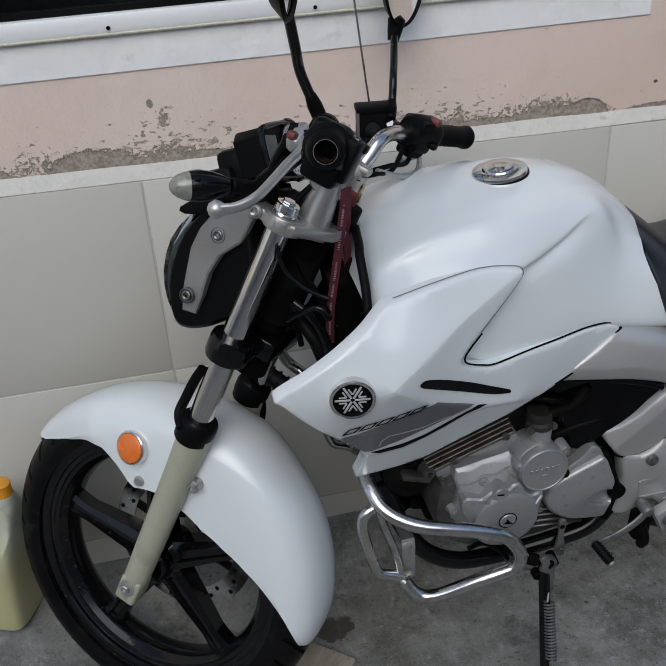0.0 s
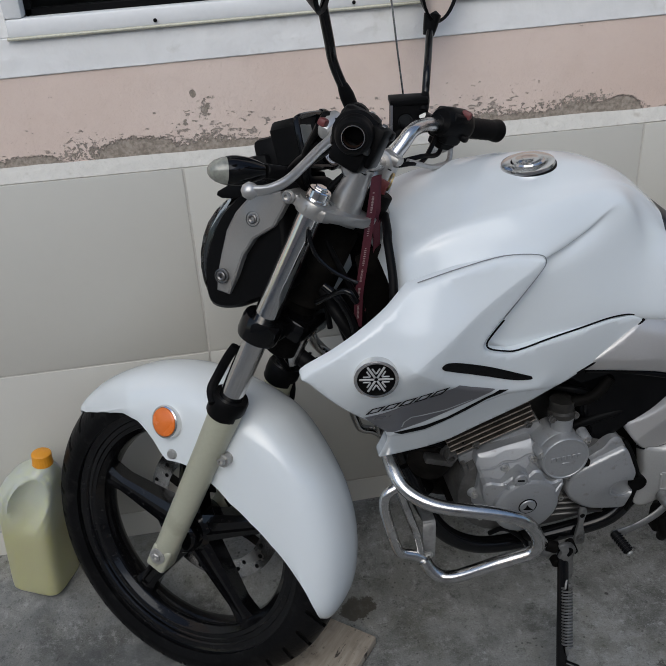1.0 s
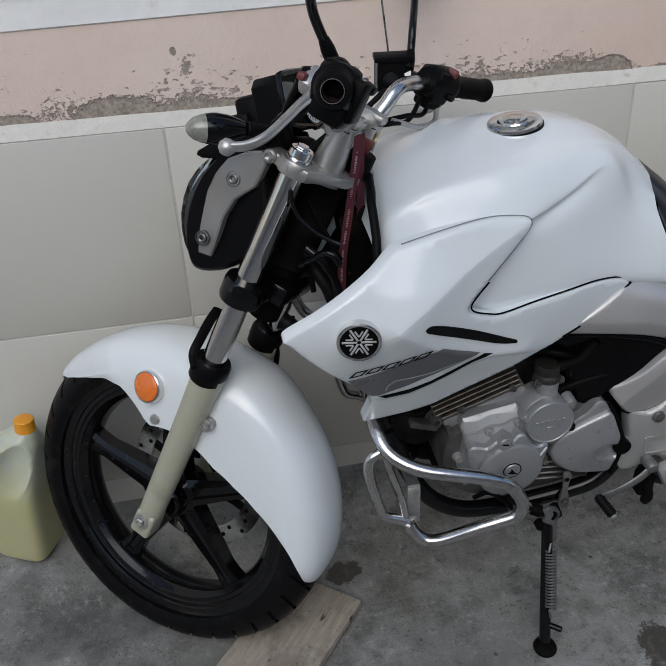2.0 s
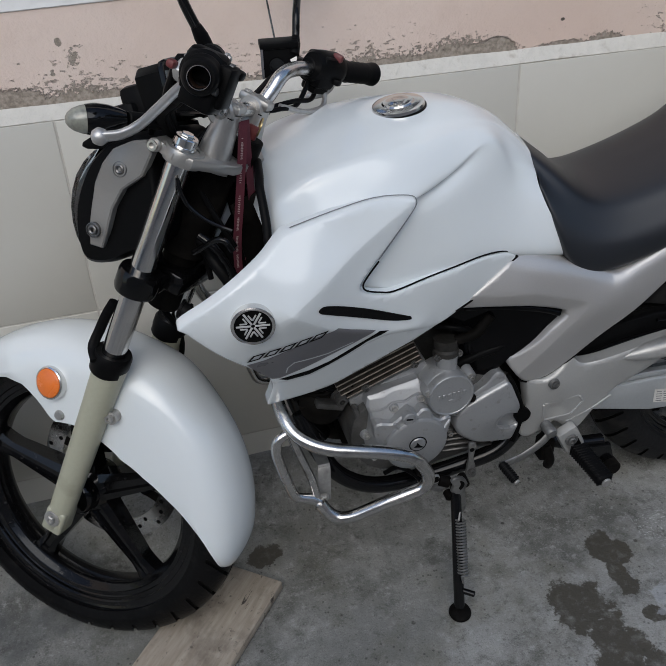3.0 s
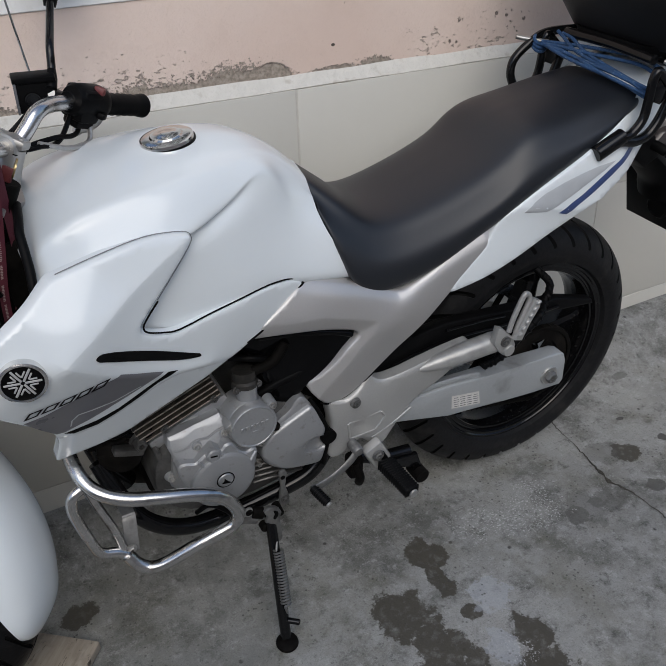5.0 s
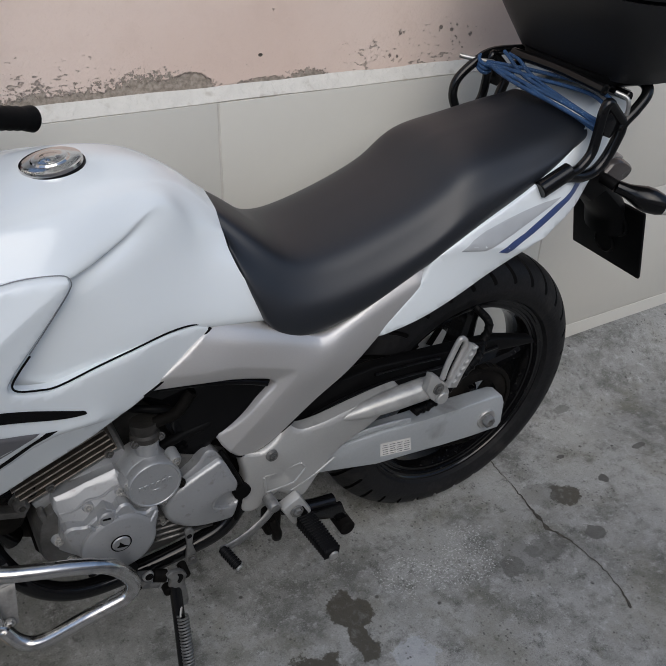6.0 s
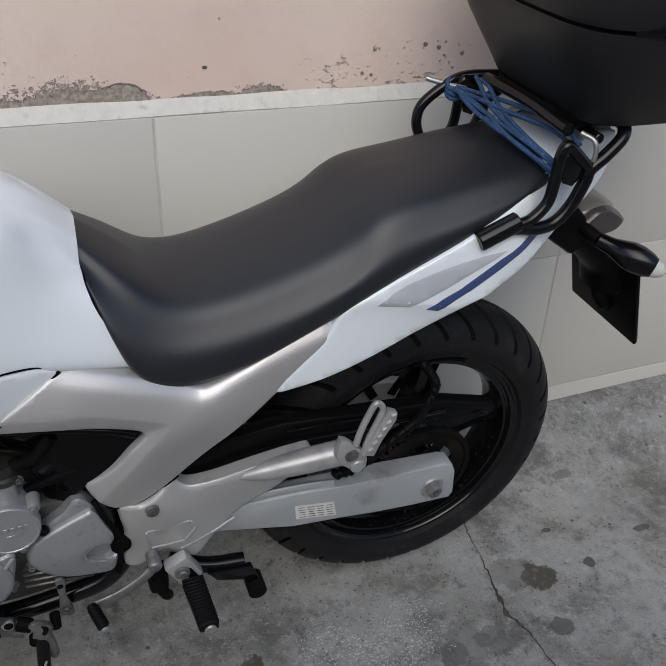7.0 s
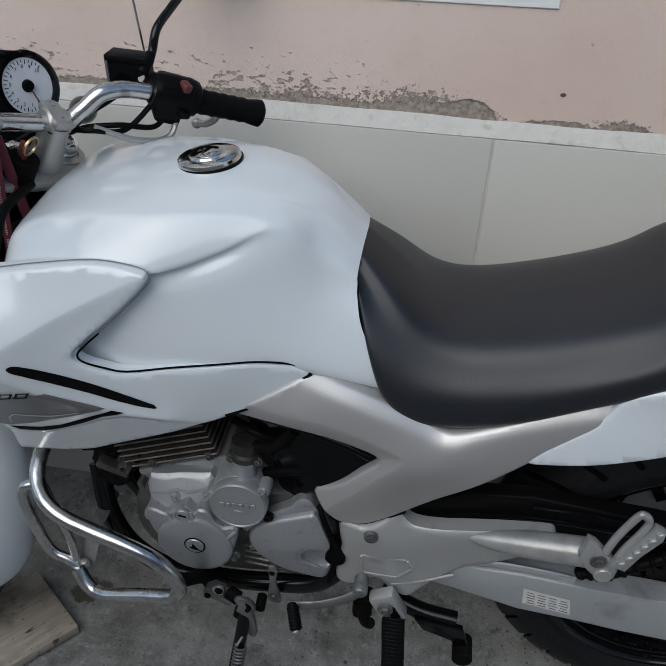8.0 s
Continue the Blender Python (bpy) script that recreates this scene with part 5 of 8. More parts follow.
def lower_clamp():
    bm = block((0.06, 0.10, 0.035), Matrix.Translation((-0.01, 0, -0.235)), 0.008)
    for s in (1, -1):
        bm = lathe([(0.0187, -0.018), (0.030, -0.018), (0.032, -0.012), (0.032, 0.012), (0.030, 0.018), (0.0187, 0.018)], 28, Matrix.Translation((LEG_X, s * LEG_Y, -0.236)), bm, True)
        bm = block((0.03, 0.05, 0.028), Matrix.Translation((-0.005, s * 0.055, -0.236)), 0.006, 2, bm)
    return bm


front("lower_clamp", lower_clamp(), GLOSS_BLACK, None, "black lower fork clamp")


def top_clamp():
    """The alloy top clamp: a bowed plate with rings round the fork tubes and pinch lugs."""
    out = []
    for x, y in ((-0.052, 0.0), (-0.050, 0.045), (-0.030, 0.082), (-0.014, 0.108), (0.012, 0.116), (0.034, 0.108), (0.036, 0.082), (0.020, 0.062), (0.000, 0.035), (-0.004, 0.0)):
        out.append((x, y))
    full = out + [(x, -y) for x, y in out[-2:0:-1]]
    b = plate(full, -0.032, -0.016, 0.004)
    b.transform(Matrix(((1, 0, 0, 0), (0, 0, 1, 0), (0, 1, 0, 0), (0, 0, 0, 1))))
    for s in (1, -1):
        b = lathe([(0.0187, -0.034), (0.0265, -0.034), (0.0275, -0.031), (0.0275, -0.017), (0.0262, -0.014), (0.0187, -0.014)], 28, Matrix.Translation((LEG_X, s * LEG_Y, 0)), b, True)
        b = rod((0.044, s * (LEG_Y + 0.024), -0.024), (0.044, s * (LEG_Y - 0.012), -0.024), 0.0095, 20, 0.002, b)
        b = block((0.03, 0.026, 0.016), Matrix.Translation((0.032, s * (LEG_Y + 0.006), -0.024)), 0.004, 2, b)
    b.transform(Matrix.Translation((-0.004, 0, -0.012)))
    return b


SATIN = material("satin_warm_alloy", (0.42, 0.41, 0.39), 0.36, 0.7, 0.05, 12, 240, 0.06, 0, 0.06, dirt=(0.3, 0.285, 0.26), dirt_amount=0.05)
CLAMP = front("top_clamp", top_clamp(), SATIN, None, "bare cast alloy top clamp", sharp=24)
for s in (1, -1):
    front("pinch_screw", lathe([(0.004, 0.0), (0.004, -0.004), (0.007, -0.004), (0.007, 0.001), (0.004, 0.001)], 18, aim((0.040, s * (LEG_Y + 0.027), -0.036), (0, s, 0)), None, True), POLISHED, CLAMP, "socket screw")
front("steering_stem", rod((0, 0, -0.30), (0, 0, -0.02), 0.026, 24), DARK, None, "dark steering stem")
part("head_tube", rod(tuple(FORK @ Vector((0, 0, -0.20))), tuple(FORK @ Vector((0, 0, -0.06))), 0.036, 24), DARK, BIKE, "near-black steering head")
front("stem_nut", lathe([(0.013, 0.0), (0.013, 0.012), (0.009, 0.014), (0, 0.014)], 6, Matrix.Translation((-0.018, 0, -0.012))), POLISHED, CLAMP, "steel stem nut")


# front fender
HEM_T = (0.0, 0.035, 0.045, 0.092, 0.148, 0.202, 0.249, 0.286, 0.318, 0.34, 0.425, 0.528, 0.632, 0.719, 0.793, 0.855, 0.907, 0.95, 1.0)
HEM_R = (0.294, 0.289, 0.279, 0.262, 0.249, 0.242, 0.227, 0.197, 0.170, 0.161, 0.1655, 0.1655, 0.1673, 0.1845, 0.209, 0.238, 0.264, 0.2805, 0.291)


def fender():
    """An arched white fender round the tyre, deep behind the fork, with a flap on each side."""
    bm = bmesh.new()
    rows = []
    n = 108
    for i in range(n + 1):
        t = i / n
        ang = radians(11.5 + 162 * t)
        r = 0.3045 + 0.008 * math.exp(-((t - 0.66) / 0.27) ** 2) + 0.007 * math.exp(-((t - 0.56) / 0.07) ** 2)
        wid = 0.077 * min(1, t / 0.24 + 0.03) ** 0.5
        if t < 0.05:
            r -= 0.012 * (1 - t / 0.05) ** 2
        if t > 0.86:
            wid *= math.sqrt(max(0.06, 1 - ((t - 0.86) / 0.145) ** 2.6))
            r -= 0.008 * ((t - 0.86) / 0.14) ** 4
        # how far the flank hangs down towards the axle: a flap ahead of the fork, a straight hem behind it
        d = r - float(np.interp(t, HEM_T, HEM_R))
        d = max(d, 0.012)
        row = []
        k = min(1.0, d / 0.05)
        half = [(0, r), (wid * 0.35, r - 0.002 * k), (wid * 0.68, r - 0.010 * k), (wid * 0.90, r - 0.026 * k), (wid, r - min(d * 0.9, 0.05)), (wid * 1.02, r - min(d * 0.95, 0.05) - max(0, d - 0.053) * 0.5), (wid * 1.0, r - d)]
        ring = [(-y, q) for y, q in half[:0:-1]] + half
        ring = curve([(y, q, 0) for y, q in ring], 4)
        back = [Vector((p.x * 0.955, p.y - 0.003 if abs(p.x) < wid * 0.9 else p.y, 0)) for p in ring[::-1]]
        for p in ring + back:
            row.append(bm.verts.new((LEG_X + p.y * math.cos(ang), p.x, AXLE_H + p.y * math.sin(ang))))
        rows.append(row)
    for a, b in zip(rows, rows[1:]):
        for k in range(len(a)):
            j = (k + 1) % len(a)
            bm.faces.new((a[k], b[k], b[j], a[j]))
    for row in (rows[0], rows[-1]):
        h = len(row) // 2
        for k in range(h - 1):
            bm.faces.new((row[k], row[k + 1], row[2 * h - 2 - k], row[2 * h - 1 - k]))
    return bm


FENDER = front("front_fender", fender(), WHITE, None, "arched white front fender", sharp=60)


def fpoint(deg, r, y):
    return Vector((LEG_X + r * math.cos(radians(deg)), y, AXLE_H + r * math.sin(radians(deg))))


for s in (1, -1):
    at = Vector((0.0985, s * 0.081, -0.4834))
    RF = front("reflector", lathe([(0, 0.009), (0.020, 0.009), (0.0235, 0.007), (0.0245, 0.004), (0.0245, -0.004), (0, -0.004)], 36, aim(at, (0.16, s, 0.10))), ORANGE, FENDER, "round orange reflector")
    front("reflector_ring", lathe([(0.0245, 0.006), (0.027, 0.005), (0.028, 0.001), (0.028, -0.006), (0.0245, -0.006)], 36, aim(at, (0.16, s, 0.10))), POLISHED, FENDER)
    front("fender_screw", lathe([(0, 0.006), (0.007, 0.005), (0.009, 0.001), (0.009, -0.004), (0, -0.004)], 18, aim(fpoint(70.6, 0.176, s * 0.078), (0, s, 0))), ALLOY, FENDER, "grey screw")
    q = Vector((-0.0225, s * 0.088, -0.472))
    front("fender_bolt", bolt(q + Vector((0, s * 0.004, 0)), (0, s, 0), 0.0075, 0.008, rod(q - Vector((0, s * 0.02, 0)), q + Vector((0, s * 0.004, 0)), 0.0105)), ALLOY, FENDER, "fender bolt on its spacer")
    front("fender_stay", plate([(0.0, -0.458), (-0.018, -0.463), (-0.028, -0.468), (-0.028, -0.478), (-0.016, -0.482), (0.0, -0.486)], s * 0.0905, s * 0.0845, 0.002, 2), ALLOY, FENDER, "small alloy lug on the fork")


# engine
CASE = [(0.545, 0.345), (0.548, 0.395), (0.562, 0.420), (0.590, 0.432), (0.625, 0.440), (0.665, 0.446), (0.700, 0.446), (0.745, 0.445), (0.80, 0.45), (0.845, 0.43), (0.858, 0.37), (0.845, 0.30), (0.80, 0.275), (0.74, 0.262), (0.67, 0.258), (0.60, 0.272), (0.562, 0.305)]
ENG = part("crankcase", plate(CASE, -0.108, 0.108, 0.012, 2), ENGINE, BIKE, "dull cast aluminium crankcase")
COVER_EDGE = [(0.5781, 0.4124), (0.5912, 0.4191), (0.6078, 0.4151), (0.6195, 0.4242), (0.632, 0.4312), (0.6413, 0.4355), (0.6527, 0.4277), (0.6582, 0.4344), (0.669, 0.4353), (0.6768, 0.4269), (0.683, 0.4132), (0.6957, 0.4049), (0.7044, 0.4076), (0.7149, 0.404), (0.7142, 0.3855), (0.7096, 0.3642), (0.704, 0.3439), (0.6934, 0.3252), (0.6794, 0.3097), (0.6612, 0.300), (0.6369, 0.3044), (0.6133, 0.3242), (0.5938, 0.3513), (0.5812, 0.3821)]
COVER_H = spline_height([(0.578, 0.412, 0.141), (0.64, 0.435, 0.146), (0.715, 0.404, 0.146), (0.70, 0.335, 0.146), (0.66, 0.30, 0.143), (0.594, 0.351, 0.140), (0.65, 0.37, 0.152)])
SHOULDER = [(0.5775, 0.4513), (0.6231, 0.4598), (0.6681, 0.4681), (0.6800, 0.4540), (0.682, 0.430), (0.705, 0.39), (0.695, 0.34), (0.655, 0.315), (0.60, 0.335), (0.5713, 0.3500), (0.5680, 0.3674), (0.5750, 0.3857), (0.5785, 0.4187), (0.5735, 0.435)]
SHOULDER_H = spline_height([(0.5775, 0.4513, 0.106), (0.6231, 0.4598, 0.106), (0.6681, 0.4681, 0.106), (0.574, 0.437, 0.112), (0.623, 0.446, 0.115), (0.674, 0.455, 0.115), (0.579, 0.424, 0.119), (0.62, 0.432, 0.124), (0.667, 0.441, 0.124), (0.570, 0.373, 0.112), (0.59, 0.40, 0.131), (0.69, 0.40, 0.138), (0.65, 0.36, 0.139), (0.60, 0.37, 0.136)])
for side in (-1, 1):
    # lobed alternator cover with a raised rim, on a shoulder that slopes up to the cylinder
    C0 = part("cover_shoulder", skin(SHOULDER, SHOULDER_H, side, 0.03, 0.008, 0.004, 0), COVER, BIKE, "silver cast shoulder of the engine case", sharp=30)
    C1 = part("engine_cover", skin(COVER_EDGE, COVER_H, side, 0.022, 0.010, 0.0035, 2), COVER, BIKE, "silver painted lobed engine cover", sharp=35)
    part("cover_boss", lathe([(0, 0.0045), (0.050, 0.0045), (0.0525, 0.0035), (0.056, 0.0008), (0.0565, -0.008), (0, -0.008)], 56, aim((0.6515, side * 0.1495, 0.3635), (0, side, 0.0))), COVER, C1)
    part("inspection_cap", lathe([(0, 0.002), (0.0125, 0.002), (0.0138, 0.0005), (0.0142, -0.003), (0, -0.003)], 36, aim((0.6525, side * 0.1545, 0.3665), (0, side, 0))), COVER, C1, "round inspection cap")
    part("cap_ring", lathe([(0.0142, -0.001), (0.0160, -0.001), (0.0160, 0.0006), (0.0142, 0.0006)], 36, aim((0.6525, side * 0.1542, 0.3665), (0, side, 0)), None, True), INK, C1, "dark joint round the cap")
    part("cap_slot", plate([(0.6445, 0.3625), (0.6535, 0.3600), (0.6625, 0.3585), (0.6560, 0.3640), (0.6500, 0.3725), (0.6490, 0.3665)], side * 0.1571, side * 0.1545, 0.0), INK, C1, "dark mark on the cap")
    part("timing_plug", lathe([(0, 0.004), (0.0085, 0.004), (0.0095, 0.003), (0.0100, 0.0045), (0.0118, 0.0035), (0.0125, -0.008), (0, -0.008)], 28, aim((0.637, side * 0.148, 0.4235), (0, side, 0.12))), COVER, C1, "slotted timing plug")
    part("plug_slot", block((0.012, 0.002, 0.0028), Matrix.Translation((0.637, side * 0.1522, 0.424)) @ Matrix.Rotation(radians(8), 4, "Y"), 0.0005, 1), INK, C1)
    for u, w, v in ((0.6187, 0.431, 0.122), (0.6673, 0.4406, 0.121), (0.572, 0.3745, 0.114)):
        part("screw_lug", lathe([(0, 0.004), (0.0070, 0.004), (0.0085, 0.002), (0.011, -0.012), (0, -0.012)], 20, aim((u, side * v, w), (0, side, 0.25))), COVER, C0)
        part("cover_screw", bolt((u, side * (v + 0.004), w), (0, side, 0.25), 0.0046, 0.006), ALLOY, C0, "cover screw")
    for u, w in ((0.586, 0.318), (0.70, 0.30), (0.73, 0.335)):
        part("cover_screw", bolt((u, side * 0.110, w), (0, side, 0), 0.0055, 0.010), ALLOY, ENG, "cover screw")
    # cast webs between the lobes of the cover
    for a, b in (((0.612, 0.4175), (0.622, 0.402)), ((0.647, 0.4295), (0.652, 0.4165)), ((0.686, 0.408), (0.678, 0.399)), ((0.7135, 0.40), (0.700, 0.385))):
        part("cover_web", rod((a[0], side * 0.1455, a[1]), (b[0], side * 0.1500, b[1]), 0.0032, 8), COVER, C1)
    # the cast step across the shoulder
    for line in (((0.580, 0.4285), (0.602, 0.4325), (0.6187, 0.4395), (0.640, 0.440), (0.660, 0.4475), (0.680, 0.4475)),):
        part("shoulder_rib", tube([(u, side * (SHOULDER_H(u, w) - 0.0006), w) for u, w in line], 0.0024, 8, 4), COVER, C0)
    # dirty cast ridge beside the cover
    part("case_rib", block((0.010, 0.020, 0.075), Matrix.Translation((0.566, side * 0.096, 0.392)) @ Matrix.Rotation(radians(-14), 4, "Y"), 0.004), ENGINE, ENG)
    for k in range(4):
        part("sump_rib", block((0.10, 0.01, 0.005), Matrix.Translation((0.765, side * 0.114, 0.292 + 0.013 * k)) @ Matrix.Rotation(radians(6), 4, "Y"), 0.002, 1), ENGINE, ENG)
    # pump cover: a drum with a plain face on its round housing, its lettering a bar
    DH = part("drum_housing", lathe([(0, 0.018), (0.036, 0.018), (0.0395, 0.014), (0.041, -0.03), (0, -0.03)], 44, aim((0.7125, side * 0.108, 0.4475), (0, side, 0.05))), COVER, ENG, "silver housing behind the round cover")
    d = part("drum_cover", lathe([(0, 0.0075), (0.0365, 0.0075), (0.0375, 0.0085), (0.0395, 0.0085), (0.0415, 0.0060), (0.0420, -0.010), (0, -0.010)], 56, aim((0.7155, side * 0.1325, 0.4455), (0, side, 0.06))), COVER, ENG, "round silver cover with a raised maker's mark")
    bars = None
    for k in range(6):
        bars = block((0.0066, 0.0016, 0.0085), Matrix.Translation((0.6935 + 0.0090 * k, side * 0.1408, 0.4475 + 0.0006 * k)) @ Matrix.Rotation(radians(-6), 4, "Y"), 0.0006, 1, bars)
    bars = block((0.012, 0.0016, 0.004), Matrix.Translation((0.7165, side * 0.1405, 0.4365)), 0.0006, 1, bars)
    part("raised_lettering", bars, COVER, ENG, "raised lettering drawn as bars")
    for u, w in ((0.677, 0.455), (0.752, 0.474), (0.727, 0.401)):
        part("screw_lug", lathe([(0, 0.004), (0.0075, 0.004), (0.009, 0.001), (0.0095, -0.02), (0, -0.02)], 18, aim((u, side * 0.130, w), (0, side, 0))), COVER, d)
        part("drum_screw", bolt((u, side * 0.134, w), (0, side, 0), 0.0046, 0.006), ALLOY, d)
    part("drum_neck", lathe([(0.0215, -0.030), (0.0195, -0.012), (0.0178, 0.004), (0.0172, 0.022), (0.0172, 0.034), (0, 0.034)], 32, aim((0.7185, side * 0.105, 0.474), (0.02, 0, 1))), COVER, ENG, "bright cast neck above the round cover")
    NF = part("neck_flange", lathe([(0, 0.026), (0.0185, 0.026), (0.0225, 0.030), (0.0225, 0.039), (0.019, 0.043), (0.0205, 0.047), (0.0205, 0.060), (0, 0.060)], 28, aim((0.7185, side * 0.102, 0.474), (0.02, side * -0.15, 1))), ENGINE_GRIME, ENG, "grimy flange on the neck")
    part("flange_screw", bolt((0.739, side * 0.108, 0.508), (0, side, 0.4), 0.0045, 0.006), ENGINE, NF)
    part("flange_screw", bolt((0.700, side * 0.108, 0.507), (0, side, 0.4), 0.0045, 0.006), ENGINE, NF)
    # sprocket cover: a base plate with a scalloped top edge, and the domed part with its notch
    base = [(0.7348, 0.372), (0.7431, 0.4056), (0.7621, 0.4259), (0.7868, 0.4417), (0.7950, 0.4530), (0.8010, 0.4605), (0.8078, 0.4635), (0.8150, 0.4610), (0.8200, 0.4555), (0.8245, 0.4475), (0.8341, 0.4298), (0.8428, 0.406), (0.8491, 0.370), (0.80, 0.349), (0.7614, 0.341)]
    SC = part("sprocket_cover", skin(base, lambda u, w: 0.127, side, 0.02, 0.02, 0.004, 2), COVER, BIKE, "silver sprocket cover")
    edge = [(0.7278, 0.374), (0.7356, 0.396), (0.7556, 0.4136), (0.7838, 0.4283), (0.8121, 0.441), (0.8219, 0.4445), (0.8298, 0.4372), (0.8400, 0.412), (0.8488, 0.3888), (0.8454, 0.3749), (0.8221, 0.3779), (0.8074, 0.3649), (0.8107, 0.3494), (0.8346, 0.3388), (0.8516, 0.3452), (0.8494, 0.3251), (0.8408, 0.3071), (0.810, 0.310), (0.7752, 0.3176), (0.7493, 0.3345), (0.7339, 0.3525)]
    hh = spline_height([(0.728, 0.374, 0.134), (0.784, 0.428, 0.136), (0.83, 0.437, 0.138), (0.851, 0.345, 0.139), (0.775, 0.318, 0.136), (0.785, 0.375, 0.1445), (0.835, 0.395, 0.143)])
    part("cover_dome", skin(edge, hh, side, 0.028, 0.009, 0.0045, 3, drop=0.004), COVER, SC, "white-silver domed face", sharp=45)
    part("notch_wall", tube([(0.8454, side * 0.139, 0.3765), (0.8221, side * 0.140, 0.3785), (0.8074, side * 0.140, 0.3655), (0.8100, side * 0.140, 0.3485), (0.8346, side * 0.139, 0.338)], 0.0022, 8), COVER, SC)
    part("notch_floor", plate([(0.800, 0.362), (0.808, 0.382), (0.848, 0.376), (0.852, 0.343), (0.832, 0.336), (0.806, 0.346)], side * 0.131, side * 0.12, 0.002), COVER, SC)
    part("cover_screw", bolt((0.757, side * 0.131, 0.424), (0, side, 0.1), 0.0058, 0.007), DARK, SC, "dark socket screw")
    part("sprocket_recess", lathe([(0, 0.002), (0.0150, 0.002), (0.0160, -0.03), (0, -0.03)], 28, aim((0.858, side * 0.1375, 0.3625), (0, side, 0))), INK, BIKE, "black opening behind the sprocket cover")
    part("cover_gap", tube([(0.8290, side * 0.118, 0.4480), (0.8380, side * 0.129, 0.4290), (0.8530, side * 0.133, 0.390), (0.8600, side * 0.133, 0.3596), (0.8560, side * 0.133, 0.339), (0.8501, side * 0.131, 0.2968)], 0.0042, 8), INK, BIKE, "black gap behind the sprocket cover")
part("engine_back", plate([(0.80, 0.44), (0.87, 0.47), (0.90, 0.40), (0.89, 0.30), (0.84, 0.27), (0.79, 0.29)], -0.095, 0.095, 0.01), DARK, BIKE, "near-black rear of the engine")

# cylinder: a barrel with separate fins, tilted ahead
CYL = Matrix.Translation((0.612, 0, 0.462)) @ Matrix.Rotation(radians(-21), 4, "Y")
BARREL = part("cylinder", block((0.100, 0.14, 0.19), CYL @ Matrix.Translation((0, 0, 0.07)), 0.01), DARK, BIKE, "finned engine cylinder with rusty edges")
fin = bpy.data.meshes.new("fin")
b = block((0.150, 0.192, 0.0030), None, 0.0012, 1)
# flat faces take the darker material as painted shade in the gaps
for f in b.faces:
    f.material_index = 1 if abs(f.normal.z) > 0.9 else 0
b.to_mesh(fin)
b.free()
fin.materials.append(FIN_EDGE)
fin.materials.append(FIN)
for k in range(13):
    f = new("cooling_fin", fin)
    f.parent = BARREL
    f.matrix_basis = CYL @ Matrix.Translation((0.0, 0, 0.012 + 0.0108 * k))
part("cylinder_base", block((0.15, 0.176, 0.03), CYL @ Matrix.Translation((0.006, 0, -0.016)), 0.006), COVER, ENG)
for u, w in ((0.665, 0.492), (0.578, 0.462)):
    part("base_nut", bolt((u, -0.094, w), (0, -1, 0), 0.005, 0.006), ENGINE, ENG)
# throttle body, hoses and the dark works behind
part("throttle_body", rod((0.71, -0.03, 0.57), (0.80, -0.03, 0.60), 0.036, 28, 0.004), DARK, BIKE, "near-black throttle body")
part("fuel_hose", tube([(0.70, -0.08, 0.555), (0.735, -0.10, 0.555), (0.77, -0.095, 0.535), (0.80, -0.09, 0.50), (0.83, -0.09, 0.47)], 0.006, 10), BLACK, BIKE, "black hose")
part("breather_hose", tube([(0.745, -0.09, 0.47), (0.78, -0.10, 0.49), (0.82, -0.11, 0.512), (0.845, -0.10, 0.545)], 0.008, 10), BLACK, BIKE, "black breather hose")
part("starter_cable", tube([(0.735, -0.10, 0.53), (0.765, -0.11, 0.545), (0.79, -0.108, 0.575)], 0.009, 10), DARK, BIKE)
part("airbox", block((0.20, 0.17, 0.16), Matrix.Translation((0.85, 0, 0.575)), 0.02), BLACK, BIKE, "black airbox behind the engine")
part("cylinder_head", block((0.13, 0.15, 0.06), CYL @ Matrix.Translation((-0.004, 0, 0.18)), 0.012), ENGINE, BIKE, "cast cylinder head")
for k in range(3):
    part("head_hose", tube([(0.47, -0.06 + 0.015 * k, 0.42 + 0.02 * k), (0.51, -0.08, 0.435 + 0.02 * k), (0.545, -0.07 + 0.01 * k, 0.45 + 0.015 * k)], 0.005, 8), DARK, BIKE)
part("sump", plate([(0.555, 0.33), (0.56, 0.285), (0.60, 0.25), (0.68, 0.24), (0.74, 0.25), (0.74, 0.30)], -0.07, 0.07, 0.01, 2), DARK, BIKE, "near-black underside of the engine")
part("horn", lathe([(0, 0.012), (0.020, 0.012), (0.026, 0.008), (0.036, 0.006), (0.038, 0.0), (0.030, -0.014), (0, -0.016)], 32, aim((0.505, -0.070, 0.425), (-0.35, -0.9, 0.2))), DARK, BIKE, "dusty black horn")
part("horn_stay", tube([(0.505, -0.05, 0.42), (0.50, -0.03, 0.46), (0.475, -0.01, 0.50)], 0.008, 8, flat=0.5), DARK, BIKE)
for k in range(4):
    part("wiring", tube([(0.45 + 0.01 * k, -0.055, 0.52 - 0.01 * k), (0.49, -0.085 + 0.008 * k, 0.475 + 0.008 * k), (0.53, -0.080, 0.47 - 0.014 * k), (0.56, -0.07 - 0.006 * k, 0.43 + 0.012 * k)], 0.0042 + 0.0008 * (k % 2), 8), BLACK, BIKE, "dusty cable beside the engine")
part("oil_fitting", bolt((0.535, -0.085, 0.448), (0, -1, 0), 0.011, 0.018), ENGINE, ENG, "grimy hose fitting")
part("horn_bracket", block((0.05, 0.02, 0.012), Matrix.Translation((0.515, -0.09, 0.440)) @ Matrix.Rotation(radians(20), 4, "Y"), 0.003), ENGINE, BIKE, "grimy bracket")
